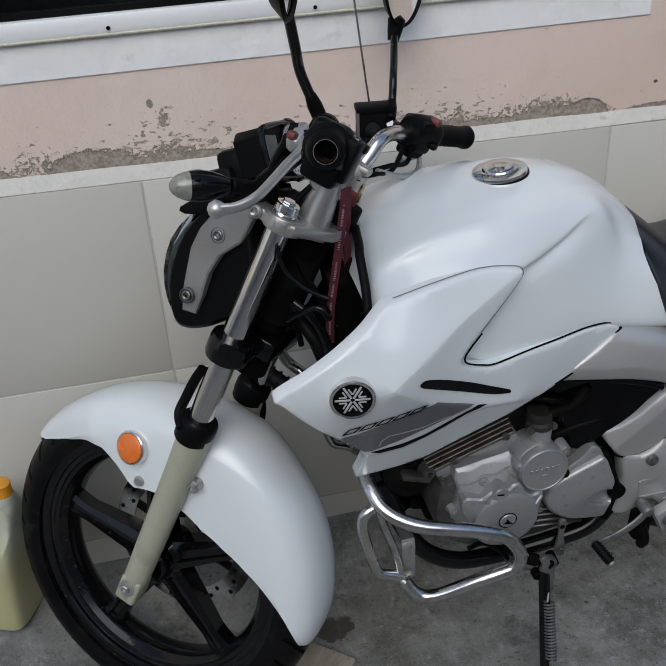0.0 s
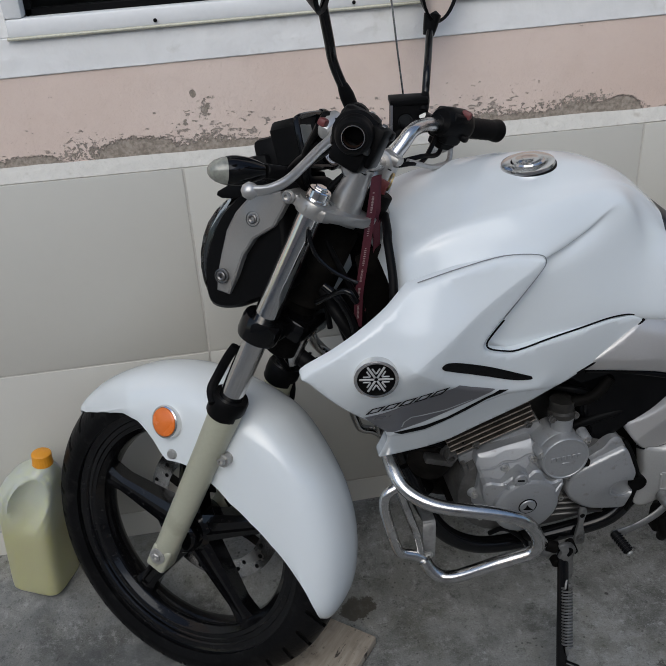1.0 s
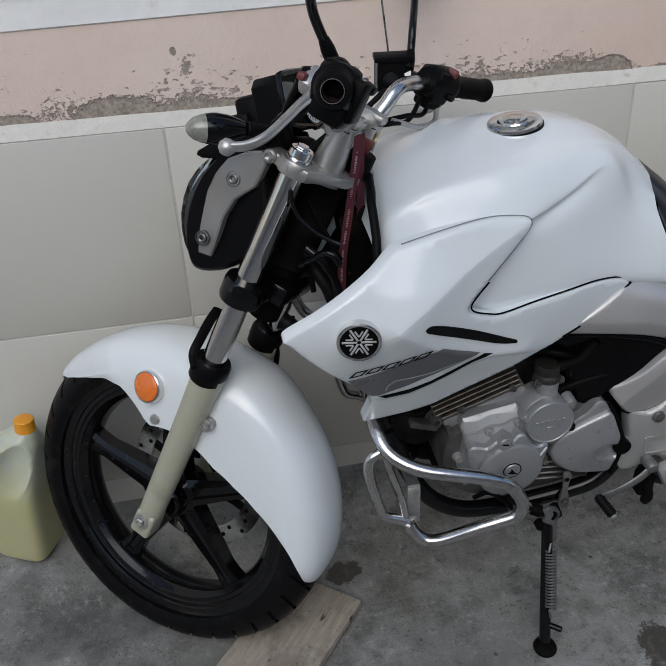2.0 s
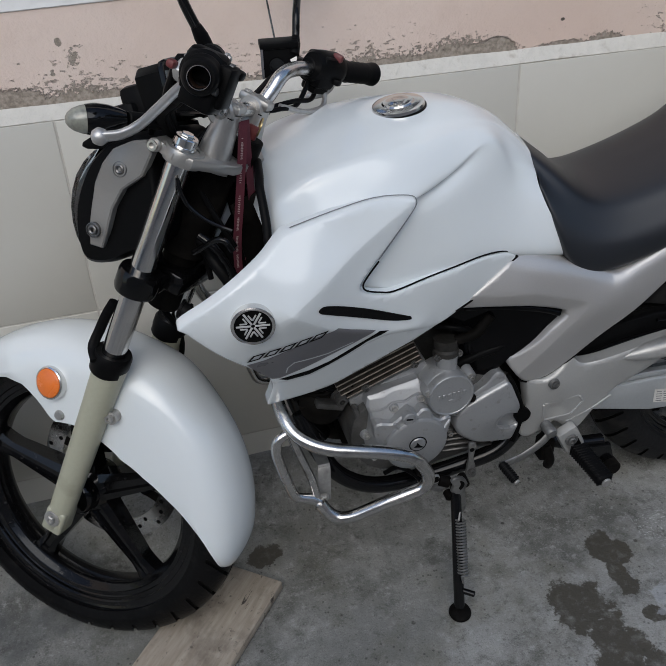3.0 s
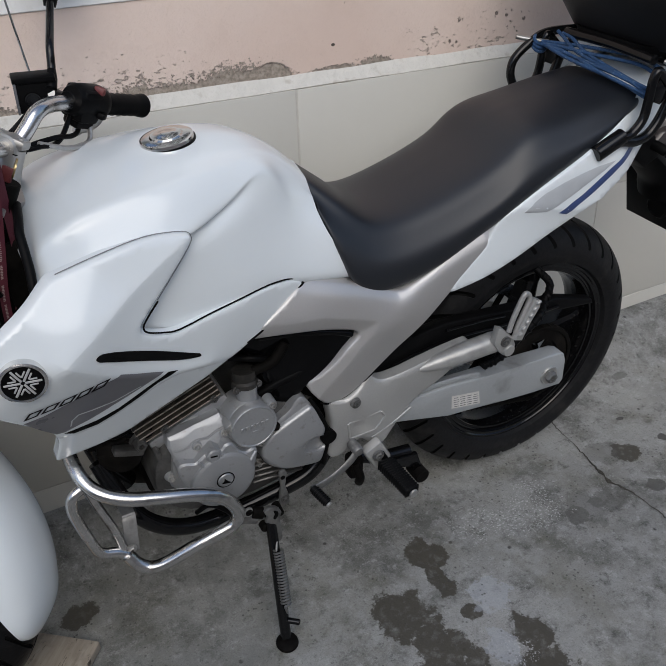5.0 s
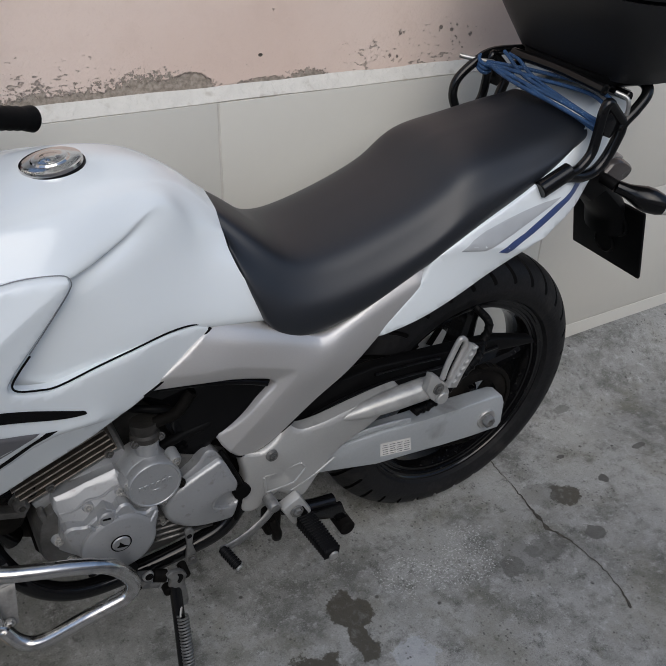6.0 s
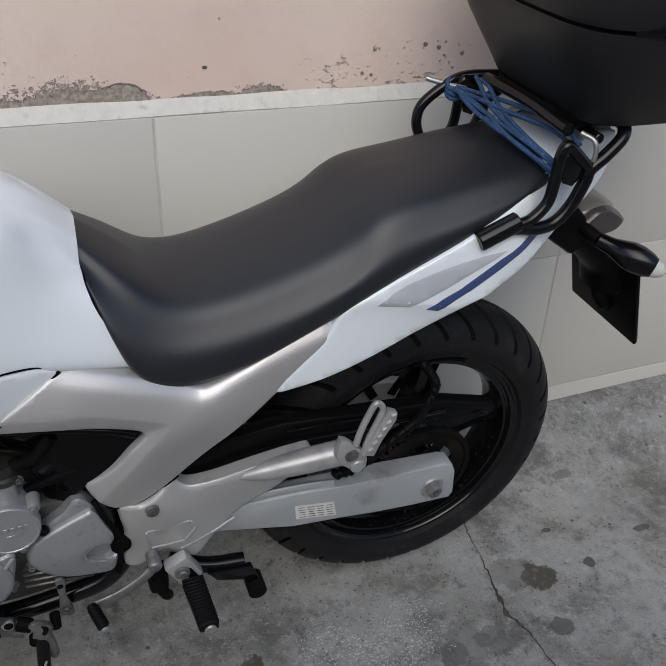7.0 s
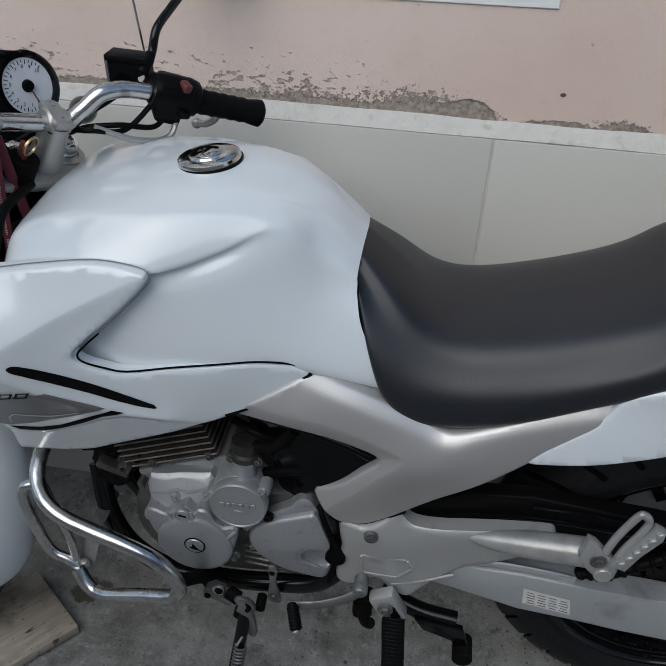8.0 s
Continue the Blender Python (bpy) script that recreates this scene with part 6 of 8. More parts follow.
part("radiator", block((0.03, 0.15, 0.11), Matrix.Translation((0.46, 0, 0.50)) @ Matrix.Rotation(radians(-12), 4, "Y"), 0.006), DARK, BIKE, "dirty oil cooler")

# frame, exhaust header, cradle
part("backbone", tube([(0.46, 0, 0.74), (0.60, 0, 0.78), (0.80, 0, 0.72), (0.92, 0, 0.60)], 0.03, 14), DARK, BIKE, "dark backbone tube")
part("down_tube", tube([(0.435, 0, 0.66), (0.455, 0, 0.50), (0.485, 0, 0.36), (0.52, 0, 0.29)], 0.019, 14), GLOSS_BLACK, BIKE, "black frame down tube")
both("neck_gusset", lambda: plate([(0.395, 0.80), (0.44, 0.82), (0.47, 0.70), (0.44, 0.62), (0.415, 0.66)], -0.034, -0.026, 0.002), DARK, "near-black frame gusset")
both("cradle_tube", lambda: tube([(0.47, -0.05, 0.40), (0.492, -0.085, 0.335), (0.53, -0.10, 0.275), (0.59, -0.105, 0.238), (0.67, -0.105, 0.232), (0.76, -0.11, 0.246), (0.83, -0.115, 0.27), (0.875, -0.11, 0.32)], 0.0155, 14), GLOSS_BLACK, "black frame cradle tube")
part("exhaust_pipe", tube([(0.55, 0.02, 0.50), (0.505, 0.035, 0.46), (0.492, 0.045, 0.38), (0.515, 0.05, 0.29), (0.58, 0.06, 0.235), (0.72, 0.08, 0.215), (0.92, 0.12, 0.24), (1.05, 0.16, 0.30)], 0.021, 16), DARK, BIKE, "near-black exhaust header pipe")
part("silencer", lathe([(0, 0), (0.030, 0.0), (0.045, 0.03), (0.052, 0.10), (0.052, 0.34), (0.044, 0.38), (0.02, 0.385), (0.018, 0.37), (0, 0.37)], 32, aim((1.05, 0.17, 0.30), (1, 0.05, 0.28))), CHROME, BIKE, "silencer on the far side")
both("swing_pivot", lambda: lathe([(0, 0.006), (0.012, 0.006), (0.015, 0), (0.015, -0.02), (0, -0.02)], 24, aim((0.915, -0.122, 0.395), (0, -1, 0))), ALLOY)

# silver frame plate carrying the foot pegs
FP = [(0.860, 0.438), (0.874, 0.435), (0.897, 0.436), (0.924, 0.456), (0.942, 0.474), (0.950, 0.462), (0.966, 0.453), (1.000, 0.457), (1.04, 0.465), (1.085, 0.475), (1.120, 0.482), (1.146, 0.485), (1.152, 0.474), (1.146, 0.462), (1.126, 0.446), (1.10, 0.422), (1.075, 0.404), (1.036, 0.380), (1.014, 0.362), (0.990, 0.337), (0.968, 0.312), (0.945, 0.318), (0.922, 0.335), (0.900, 0.316), (0.880, 0.304), (0.862, 0.310), (0.860, 0.340), (0.862, 0.362), (0.866, 0.385), (0.862, 0.410)]
FPH = spline_height([(0.86, 0.43, 0.132), (0.86, 0.32, 0.134), (0.95, 0.46, 0.136), (0.92, 0.42, 0.146), (0.95, 0.40, 0.146), (1.0, 0.44, 0.146), (1.10, 0.46, 0.150), (1.19, 0.475, 0.158), (1.04, 0.39, 0.142), (0.965, 0.32, 0.150), (0.90, 0.36, 0.140)])
for side in (-1, 1):
    PL = part("peg_plate", skin(FP, FPH, side, 0.022, 0.010, 0.005, 3), SILVER_FRAME, BIKE, "silver cast frame plate", sharp=45)
    for a, b in (((0.8958, 0.3807), (0.9608, 0.3895)), ((0.9608, 0.3895), (0.9707, 0.3746)), ((0.9707, 0.3746), (0.9503, 0.3505)), ((0.9503, 0.3505), (0.9, 0.3419)), ((0.9, 0.3419), (0.8958, 0.3807)), ((0.9424, 0.3329), (0.9901, 0.3519)), ((0.9901, 0.3519), (1.0305, 0.37))):
        part("pocket_rib", rod((a[0], side * (FPH(*a) - 0.0005), a[1]), (b[0], side * (FPH(*b) - 0.0005), b[1]), 0.0026, 8), SILVER_FRAME, PL)
    part("plate_bolt", bolt((0.907, side * 0.1475, 0.428), (0, side, 0), 0.0062, 0.003, lathe([(0.0062, -0.002), (0.0080, 0.0005), (0.0095, 0.0015), (0.0105, -0.004)], 24, aim((0.907, side * 0.147, 0.428), (0, side, 0)))), STEEL, PL)
    part("peg_tube", lathe([(0.002, -0.070), (0.009, -0.050), (0.0145, -0.025), (0.0180, 0.005), (0.0198, 0.04), (0.0202, 0.090), (0.0190, 0.098), (0, 0.100)], 28, aim((1.100, side * 0.150, 0.464), (1, side * 0.14, 0.17))), SILVER_FRAME, PL, "round boss of the passenger peg")
    # passenger peg, folded up
    hinge = part("passenger_peg", plate([(1.1784, 0.526), (1.190, 0.521), (1.2175, 0.494), (1.226, 0.476), (1.2248, 0.4592), (1.2016, 0.4572), (1.186, 0.472), (1.1732, 0.493)], side * 0.186, side * 0.170, 0.004), SILVER_FRAME, BIKE, "folded alloy passenger peg on its bracket")
    part("peg_loop", tube([(u, side * 0.186, w) for u, w in ((1.2025, 0.512), (1.2093, 0.5423), (1.2235, 0.5800), (1.2306, 0.5855), (1.2385, 0.5768), (1.2376, 0.562), (1.224, 0.5241), (1.2188, 0.505))], 0.0052, 10, 6), SILVER_FRAME, hinge)
    part("peg_body", plate([(1.2112, 0.4950), (1.2286, 0.5298), (1.2472, 0.5740), (1.2600, 0.5670), (1.2600, 0.5534), (1.2423, 0.5206), (1.2303, 0.4890)], side * 0.196, side * 0.182, 0.003), SILVER_FRAME, hinge, "worn pale alloy tread of the peg")
    for k in range(6):
        t = k / 5
        part("peg_tooth", block((0.0100, 0.006, 0.0052), Matrix.Translation((1.2215 + 0.0315 * t, side * 0.197, 0.507 + 0.060 * t)) @ Matrix.Rotation(radians(-28), 4, "Y"), 0.0015, 1), SILVER_FRAME, hinge)
    part("peg_clevis", rod((1.208, side * 0.192, 0.470), (1.208, side * 0.165, 0.470), 0.012, 16), SILVER_FRAME, hinge)
    part("hinge_bolt", bolt((1.198, side * 0.187, 0.492), (0, side, 0), 0.0075, 0.004), STEEL, hinge)
    # rider peg
    if side < 0:
        brk = part("peg_bracket", block((0.040, 0.022, 0.056), Matrix.Translation((0.942, side * 0.166, 0.312)) @ Matrix.Rotation(radians(-28), 4, "Y"), 0.006), SILVER_FRAME, BIKE, "silver bracket of the foot peg")
    else:
        brk = part("peg_bracket", block((0.05, 0.02, 0.06), Matrix.Translation((0.945, side * 0.165, 0.312)), 0.006), SILVER_FRAME, BIKE, "silver bracket of the foot peg")
    part("bracket_slot", block((0.013, 0.026, 0.026), Matrix.Translation((0.951, side * 0.1675, 0.308)) @ Matrix.Rotation(radians(-28), 4, "Y"), 0.003), INK, brk)
    part("bracket_bolt", bolt((0.938, side * 0.181, 0.318), (0, side, 0), 0.008, 0.005), STEEL, brk)
    PEG = part("rider_peg", block((0.031, 0.088, 0.020), Matrix.Translation((0.955, side * 0.225, 0.2957)) @ Matrix.Rotation(side * radians(-2.2), 4, "X") @ Matrix.Rotation(side * radians(-3.5), 4, "Z"), 0.006, 3), BLACK, BIKE, "ribbed black rubber foot peg")
    for k in range(15):
        t = k / 14
        part("peg_rib", block((0.0328 - 0.004 * t, 0.0036, 0.0216), Matrix.Translation((0.952 + 0.006 * t, side * (0.186 + 0.078 * t), 0.2975 - 0.004 * t)), 0.0012, 1), BLACK, PEG)
    part("peg_cap", rod((0.958, side * 0.268, 0.292), (0.9583, side * 0.2725, 0.292), 0.009, 14), ALLOY, BIKE)

# swing arm with its sticker, axle and chain
for side in (-1, 1):
    arm = [(0.92, 0.378), (1.02, 0.380), (1.1285, 0.3769), (1.2183, 0.3695), (1.3086, 0.3650), (1.4052, 0.3615), (1.421, 0.355), (1.4285, 0.338), (1.433, 0.285), (1.426, 0.2735), (1.36, 0.2785), (1.2743, 0.286), (1.1305, 0.300), (1.02, 0.330), (0.92, 0.350)]
    A = part("swing_arm", plate(arm, side * 0.134, side * 0.098, 0.004), SWINGARM, BIKE, "grey box-section swing arm")
    part("arm_flange", tube([(1.03, side * 0.128, 0.386), (1.10, side * 0.128, 0.387), (1.16, side * 0.127, 0.382), (1.20, side * 0.125, 0.374)], 0.006, 8, 5, flat=0.6), SWINGARM, A)
    part("axle_nut", bolt((1.386, side * 0.136, 0.313), (0, side, 0), 0.0135, 0.014), STEEL, A, "axle nut")
    part("axle_washer", lathe([(0, 0.004), (0.020, 0.004), (0.0215, 0.002), (0.0215, -0.001), (0, -0.001)], 28, aim((1.386, side * 0.134, 0.313), (0, side, 0))), ALLOY, A)
    if side < 0:
        st = part("sticker", skin([(1.132, 0.3506), (1.200, 0.3388), (1.2065, 0.305), (1.135, 0.3180)], lambda u, w: 0.1346, side, 0, 0.02, 0.0004, 0, drop=0.0), PAPER, BIKE, "small white data sticker")
        bars = None
        for r in range(5):
            for c in range(4):
                u0, w0 = 1.1365 + 0.0162 * c + 0.0008 * r, 0.3435 - 0.0056 * r - 0.0029 * c
                bars = block((0.013 - 0.003 * ((r + c) % 3 == 0), 0.0006, 0.0013), Matrix.Translation((u0 + 0.007, side * 0.1349, w0 - 0.001)) @ Matrix.Rotation(radians(10), 4, "Y"), 0.0001, 1, bars)
        part("small_print", bars, GREY_DECAL, st, "illegible small print drawn as bars")
part("swing_bridge", tube([(0.95, -0.10, 0.37), (1.03, -0.06, 0.38), (1.03, 0.06, 0.38), (0.95, 0.10, 0.37)], 0.02, 12), SWINGARM, BIKE)
part("shock", rod((0.93, 0, 0.40), (0.99, 0, 0.62), 0.032, 20), DARK, BIKE, "rear shock absorber")


def chain_guard():
    out = [(0.952, 0.448), (0.985, 0.475), (1.03, 0.498), (1.12, 0.506), (1.27, 0.492), (1.40, 0.482), (1.500, 0.452), (1.506, 0.440), (1.40, 0.452), (1.30, 0.458), (1.26, 0.42), (1.20, 0.405), (1.10, 0.405), (1.02, 0.412), (0.965, 0.415)]
    return plate(out, -0.106, -0.080, 0.004)


G = part("chain_guard", chain_guard(), BLACK, BIKE, "black plastic chain guard")
part("guard_rib", tube([(0.965, -0.108, 0.437), (1.05, -0.109, 0.462), (1.15, -0.109, 0.470), (1.28, -0.109, 0.463), (1.40, -0.109, 0.466)], 0.0035, 8), GLOSS_BLACK, G)
part("guard_rib", tube([(1.12, -0.109, 0.494), (1.2, -0.109, 0.491), (1.26, -0.109, 0.485)], 0.003, 8), GLOSS_BLACK, G)
link_mesh = bpy.data.meshes.new("chain_link")
b = plate([(-0.0095, -0.003), (-0.007, -0.0052), (0, -0.0042), (0.007, -0.0052), (0.0095, -0.003), (0.0095, 0.003), (0.007, 0.0052), (0, 0.0042), (-0.007, 0.0052), (-0.0095, 0.003)], -0.007, 0.007, 0.001)
b.to_mesh(link_mesh)
b.free()
link_mesh.materials.append(DARK)
CH = part("chain", rod((1.386, -0.0885, 0.312), (1.386, -0.0875, 0.312), 0.02), DARK, BIKE, "greasy drive chain")
run = []
R2, R1 = 0.091, 0.036
for k in range(44):
    t = k / 43
    run.append((1.386 + (0.83 - 1.386) * t, 0.312 - R2 + ((0.375 - R1) - (0.312 - R2)) * t, 0.0))
for k in range(16):
    a = -math.pi / 2 + math.pi * (k + 0.5) / 16
    run.append((1.386 + R2 * math.cos(a), 0.312 + R2 * math.sin(a), a + math.pi / 2))
for k in range(44):
    t = k / 43
    run.append((1.386 + (0.83 - 1.386) * t, 0.312 + R2 + ((0.375 + R1) - (0.312 + R2)) * t, 0.0))
for u, w, a in run:
    c = new("chain_link", link_mesh)
    c.parent = CH
    c.matrix_basis = Matrix.Translation((u, -0.088, w)) @ Matrix.Rotation(-a, 4, "Y")
# the lock chain wound round the spoke, in its black sleeve
part("lock_cable", tube([(1.20, -0.135, 0.402), (1.235, -0.14, 0.415), (1.285, -0.135, 0.445), (1.335, -0.125, 0.470), (1.368, -0.10, 0.478), (1.385, -0.09, 0.512), (1.372, -0.06, 0.535)], 0.0078, 10, 9), BLACK, BIKE, "crumpled black sleeve tied to the wheel")
knots = None
for k in range(18):
    t = k / 17
    p = curve([(1.20, -0.135, 0.402), (1.235, -0.14, 0.415), (1.285, -0.135, 0.445), (1.335, -0.125, 0.470), (1.368, -0.10, 0.478), (1.385, -0.09, 0.512), (1.372, -0.06, 0.535)], 3)[k]
    knots = lathe([(0, -0.004), (0.0085, -0.004), (0.0105, 0), (0.0085, 0.004), (0, 0.004)], 10, aim(p, (1, 0.3 * math.sin(k * 2.1), 0.6 + 0.5 * math.cos(k * 1.7))), knots)
part("sleeve_folds", knots, BLACK, BIKE)

# crash guard of bent tube
GUARD_BOW = [(0.425, -0.09, 0.495), (0.424, -0.115, 0.485), (0.427, -0.142, 0.476), (0.436, -0.165, 0.463), (0.456, -0.186, 0.453), (0.486, -0.2, 0.444), (0.528, -0.209, 0.436), (0.574, -0.214, 0.424), (0.613, -0.217, 0.407), (0.636, -0.218, 0.381), (0.647, -0.218, 0.352), (0.64, -0.217, 0.329), (0.616, -0.214, 0.318), (0.582, -0.209, 0.305), (0.542, -0.2, 0.283), (0.518, -0.194, 0.272), (0.498, -0.187, 0.269), (0.482, -0.18, 0.28), (0.471, -0.172, 0.298)]
GUARD_LOOP = [(0.471, -0.169, 0.296), (0.456, -0.167, 0.308), (0.434, -0.166, 0.318), (0.424, -0.166, 0.339), (0.412, -0.165, 0.39), (0.406, -0.164, 0.428), (0.412, -0.162, 0.451), (0.431, -0.158, 0.459)]
for side in (1, -1):
    g = part("crash_guard", tube([(u, v * side, w) for u, v, w in GUARD_BOW], 0.0112, 16, 5), CHROME, BIKE, "scratched chrome crash guard")
    part("guard_loop", tube([(u, v * side, w) for u, v, w in GUARD_LOOP], 0.0088, 14, 5), CHROME, g, "thinner tube welded to the guard")
    part("guard_strut", tube([(u, v * side, w) for u, v, w in [(0.431, -0.15, 0.455), (0.444, -0.155, 0.406), (0.462, -0.16, 0.344), (0.469, -0.166, 0.299)]], 0.0072, 12), CHROME, g)
    strap = bmesh.new()
    rows_ = []
    for u, v, w, half in ((0.481, -0.1625, 0.294, 0.0115), (0.4825, -0.158, 0.304, 0.0115), (0.4885, -0.139, 0.338, 0.0110), (0.490, -0.133, 0.344, 0.0105), (0.4895, -0.120, 0.346, 0.0105), (0.487, -0.077, 0.342, 0.0100)):
        rows_.append([strap.verts.new((u + du, (v + dv) * side, w + dv * 0.8)) for du, dv in ((-half, -0.0016), (half, -0.0016), (half, 0.0016), (-half, 0.0016))])
    for p_, q_ in zip(rows_, rows_[1:]):
        for k in range(4):
            strap.faces.new((p_[k], p_[(k + 1) % 4], q_[(k + 1) % 4], q_[k]))
    strap.faces.new(rows_[0][::-1])
    strap.faces.new(rows_[-1])
    bmesh.ops.recalc_face_normals(strap, faces=strap.faces)
    part("guard_bracket", strap, STEEL, g, "bent flat alloy bracket", sharp=30)
    part("frame_clamp", rod((0.487, -0.086 * side, 0.346), (0.492, -0.062 * side, 0.352), 0.011, 14), ENGINE_GRIME, g, "grimy clamp on the frame")
    part("bracket_bolt", bolt((0.472 + 0.008, -0.166 * side, 0.29 + 0.012), (0, -side, 0), 0.006, 0.005), ALLOY, g)
    part("guard_foot", rod((0.648, -0.200 * side, 0.345), (0.672, -0.12 * side, 0.262), 0.010, 14), DARK, g)
    if side < 0:
        part("guard_stay", tube([(0.33, 0.10, 0.66), (0.34, 0.13, 0.58), (0.36, 0.15, 0.53), (0.40, 0.12, 0.51), (0.43, 0.08, 0.54)], 0.010, 12), CHROME, g)

# side stand with its spring and switch
part("stand_bracket", plate([(0.712, 0.272), (0.722, 0.278), (0.736, 0.274), (0.745, 0.258), (0.741, 0.242), (0.746, 0.195), (0.738, 0.184), (0.731, 0.194), (0.725, 0.236), (0.714, 0.245), (0.718, 0.258)], -0.172, -0.164, 0.002, 2), STEEL, BIKE, "grey steel stand bracket")
part("bracket_slot", plate([(0.729, 0.270), (0.737, 0.265), (0.738, 0.256), (0.732, 0.247), (0.728, 0.252), (0.731, 0.260)], -0.1728, -0.165, 0.0005, 3), INK, BIKE)
part("stand_pivot", rod((0.696, -0.150, 0.262), (0.716, -0.156, 0.256), 0.011, 14), DARK, BIKE, "greasy stand pivot")
SWITCH = part("stand_switch", merge(block((0.030, 0.024, 0.018), Matrix.Translation((0.676, -0.150, 0.262)) @ Matrix.Rotation(radians(24), 4, "Y"), 0.0025), block((0.020, 0.020, 0.012), Matrix.Translation((0.694, -0.152, 0.250)) @ Matrix.Rotation(radians(24), 4, "Y"), 0.002)), STEEL, BIKE, "grey stand switch")
part("switch_plate", plate([(0.676, 0.281), (0.688, 0.288), (0.694, 0.282), (0.691, 0.268), (0.680, 0.270)], -0.163, -0.158, 0.001, 2), ALLOY, SWITCH)
part("switch_screw", bolt((0.6865, -0.163, 0.2785), (0, -1, 0), 0.0045, 0.004), DARK, SWITCH)
part("switch_screw", bolt((0.668, -0.163, 0.262), (0, -1, 0), 0.0035, 0.003), DARK, SWITCH)
part("switch_lead", tube([(0.664, -0.150, 0.268), (0.650, -0.140, 0.283), (0.630, -0.120, 0.285), (0.61, -0.105, 0.262)], 0.0045, 8), BLACK, SWITCH, "black switch lead")
part("stand_lug", rod((0.716, -0.166, 0.225), (0.716, -0.150, 0.225), 0.009, 14), DARK, BIKE, "greasy pivot bolt of the stand")
part("stand_lug", rod((0.748, -0.160, 0.240), (0.748, -0.135, 0.246), 0.008, 14), DARK, BIKE)
SS = part("side_stand", tube([(0.728, -0.155, 0.250), (0.722, -0.185, 0.190), (0.712, -0.228, 0.105), (0.705, -0.262, 0.036)], 0.0100, 14), GLOSS_BLACK, BIKE, "worn black side stand")
part("stand_foot", lathe([(0, 0.007), (0.014, 0.007), (0.0195, 0.004), (0.021, 0.0), (0.0195, -0.004), (0, -0.004)], 28, aim((0.704, -0.268, 0.0275), (0, -0.08, 1))), DARK, SS, "round scuffed foot")
part("stand_tang", rod((0.712, -0.250, 0.066), (0.732, -0.266, 0.066), 0.0055, 12), GLOSS_BLACK, SS)
coil = []
A0, A1 = Vector((0.727, -0.186, 0.205)), Vector((0.714, -0.252, 0.088))
way = (A1 - A0).normalized()
e1 = way.orthogonal().normalized()
e2 = way.cross(e1)
for k in range(19 * 10 + 1):
    t = k / 190
    coil.append(A0 + (A1 - A0) * (0.10 + 0.78 * t) + (e1 * math.cos(2 * math.pi * k / 10) + e2 * math.sin(2 * math.pi * k / 10)) * 0.0085)
b = tube(coil, 0.0020, 6, 0)
b = tube([A0, A0 + (A1 - A0) * 0.10 + e1 * 0.0085], 0.0022, 6, 2, bm=b)
b = tube([A0 + (A1 - A0) * 0.88 + e1 * 0.0085, A1], 0.0022, 6, 2, bm=b)
part("stand_spring", b, STEEL, SS, "tight coil spring")
# gear lever and brake pedal
GL = part("gear_lever", tube([(0.902, -0.168, 0.336), (0.8809, -0.172, 0.3185), (0.8472, -0.175, 0.301), (0.818, -0.178, 0.2955), (0.800, -0.180, 0.296)], 0.0092, 12, flat=0.45), STEEL, BIKE, "silver gear lever")
part("lever_boss", lathe([(0, 0.018), (0.008, 0.018), (0.0105, 0.015), (0.0105, -0.01), (0, -0.01)], 20, aim((0.900, -0.158, 0.338), (0, -1, 0))), STEEL, GL)
TOE = part("toe_rubber", rod((0.802, -0.180, 0.300), (0.815, -0.215, 0.286), 0.0075, 14), BLACK, BIKE, "ribbed toe rubber")
for k in range(7):
    p = Vector((0.805, -0.187, 0.297)).lerp(Vector((0.8143, -0.212, 0.2872)), k / 6)
    part("toe_rib", lathe([(0, -0.0014), (0.0092, -0.0014), (0.0092, 0.0014), (0, 0.0014)], 14, aim(p, (0.018, -0.048, -0.019))), BLACK, TOE)
part("toe_end", rod((0.815, -0.215, 0.286), (0.8165, -0.219, 0.2845), 0.006, 12), ALLOY, GL)
part("linkage_knuckle", merge(block((0.03, 0.03, 0.05), Matrix.Translation((0.905, -0.150, 0.285)), 0.008), tube([(0.90, -0.16, 0.30), (0.91, -0.165, 0.265), (0.918, -0.15, 0.235)], 0.009, 10)), DARK, BIKE, "greasy gear linkage")
FS = part("frame_strap", plate([(0.7575, 0.318), (0.763, 0.322), (0.770, 0.3205), (0.7725, 0.312), (0.7690, 0.285), (0.7745, 0.262), (0.7770, 0.240), (0.7720, 0.234), (0.7580, 0.2385), (0.7565, 0.252), (0.7600, 0.285)], -0.139, -0.133, 0.0015, 2), STEEL, BIKE, "steel strap clamping the cradle")
part("strap_hole", lathe([(0, 0.001), (0.0045, 0.001), (0.0045, -0.002), (0, -0.002)], 18, aim((0.7640, -0.139, 0.3065), (0, -1, 0))), INK, FS)
part("strap_bolt", bolt((0.7665, -0.139, 0.252), (0, -1, 0), 0.0055, 0.005), ENGINE, FS)
part("centre_stand", tube([(0.93, -0.10, 0.255), (0.99, -0.115, 0.238), (1.05, -0.12, 0.232)], 0.014, 12), GLOSS_BLACK, BIKE, "black centre stand leg")
part("stand_arm", plate([(0.985, 0.245), (1.06, 0.235), (1.075, 0.19), (1.06, 0.175), (1.045, 0.205), (1.00, 0.222)], -0.14, -0.128, 0.003), GLOSS_BLACK, BIKE)
part("stand_pad", rod((1.066, -0.155, 0.182), (1.066, -0.115, 0.182), 0.016, 18), DARK, BIKE)


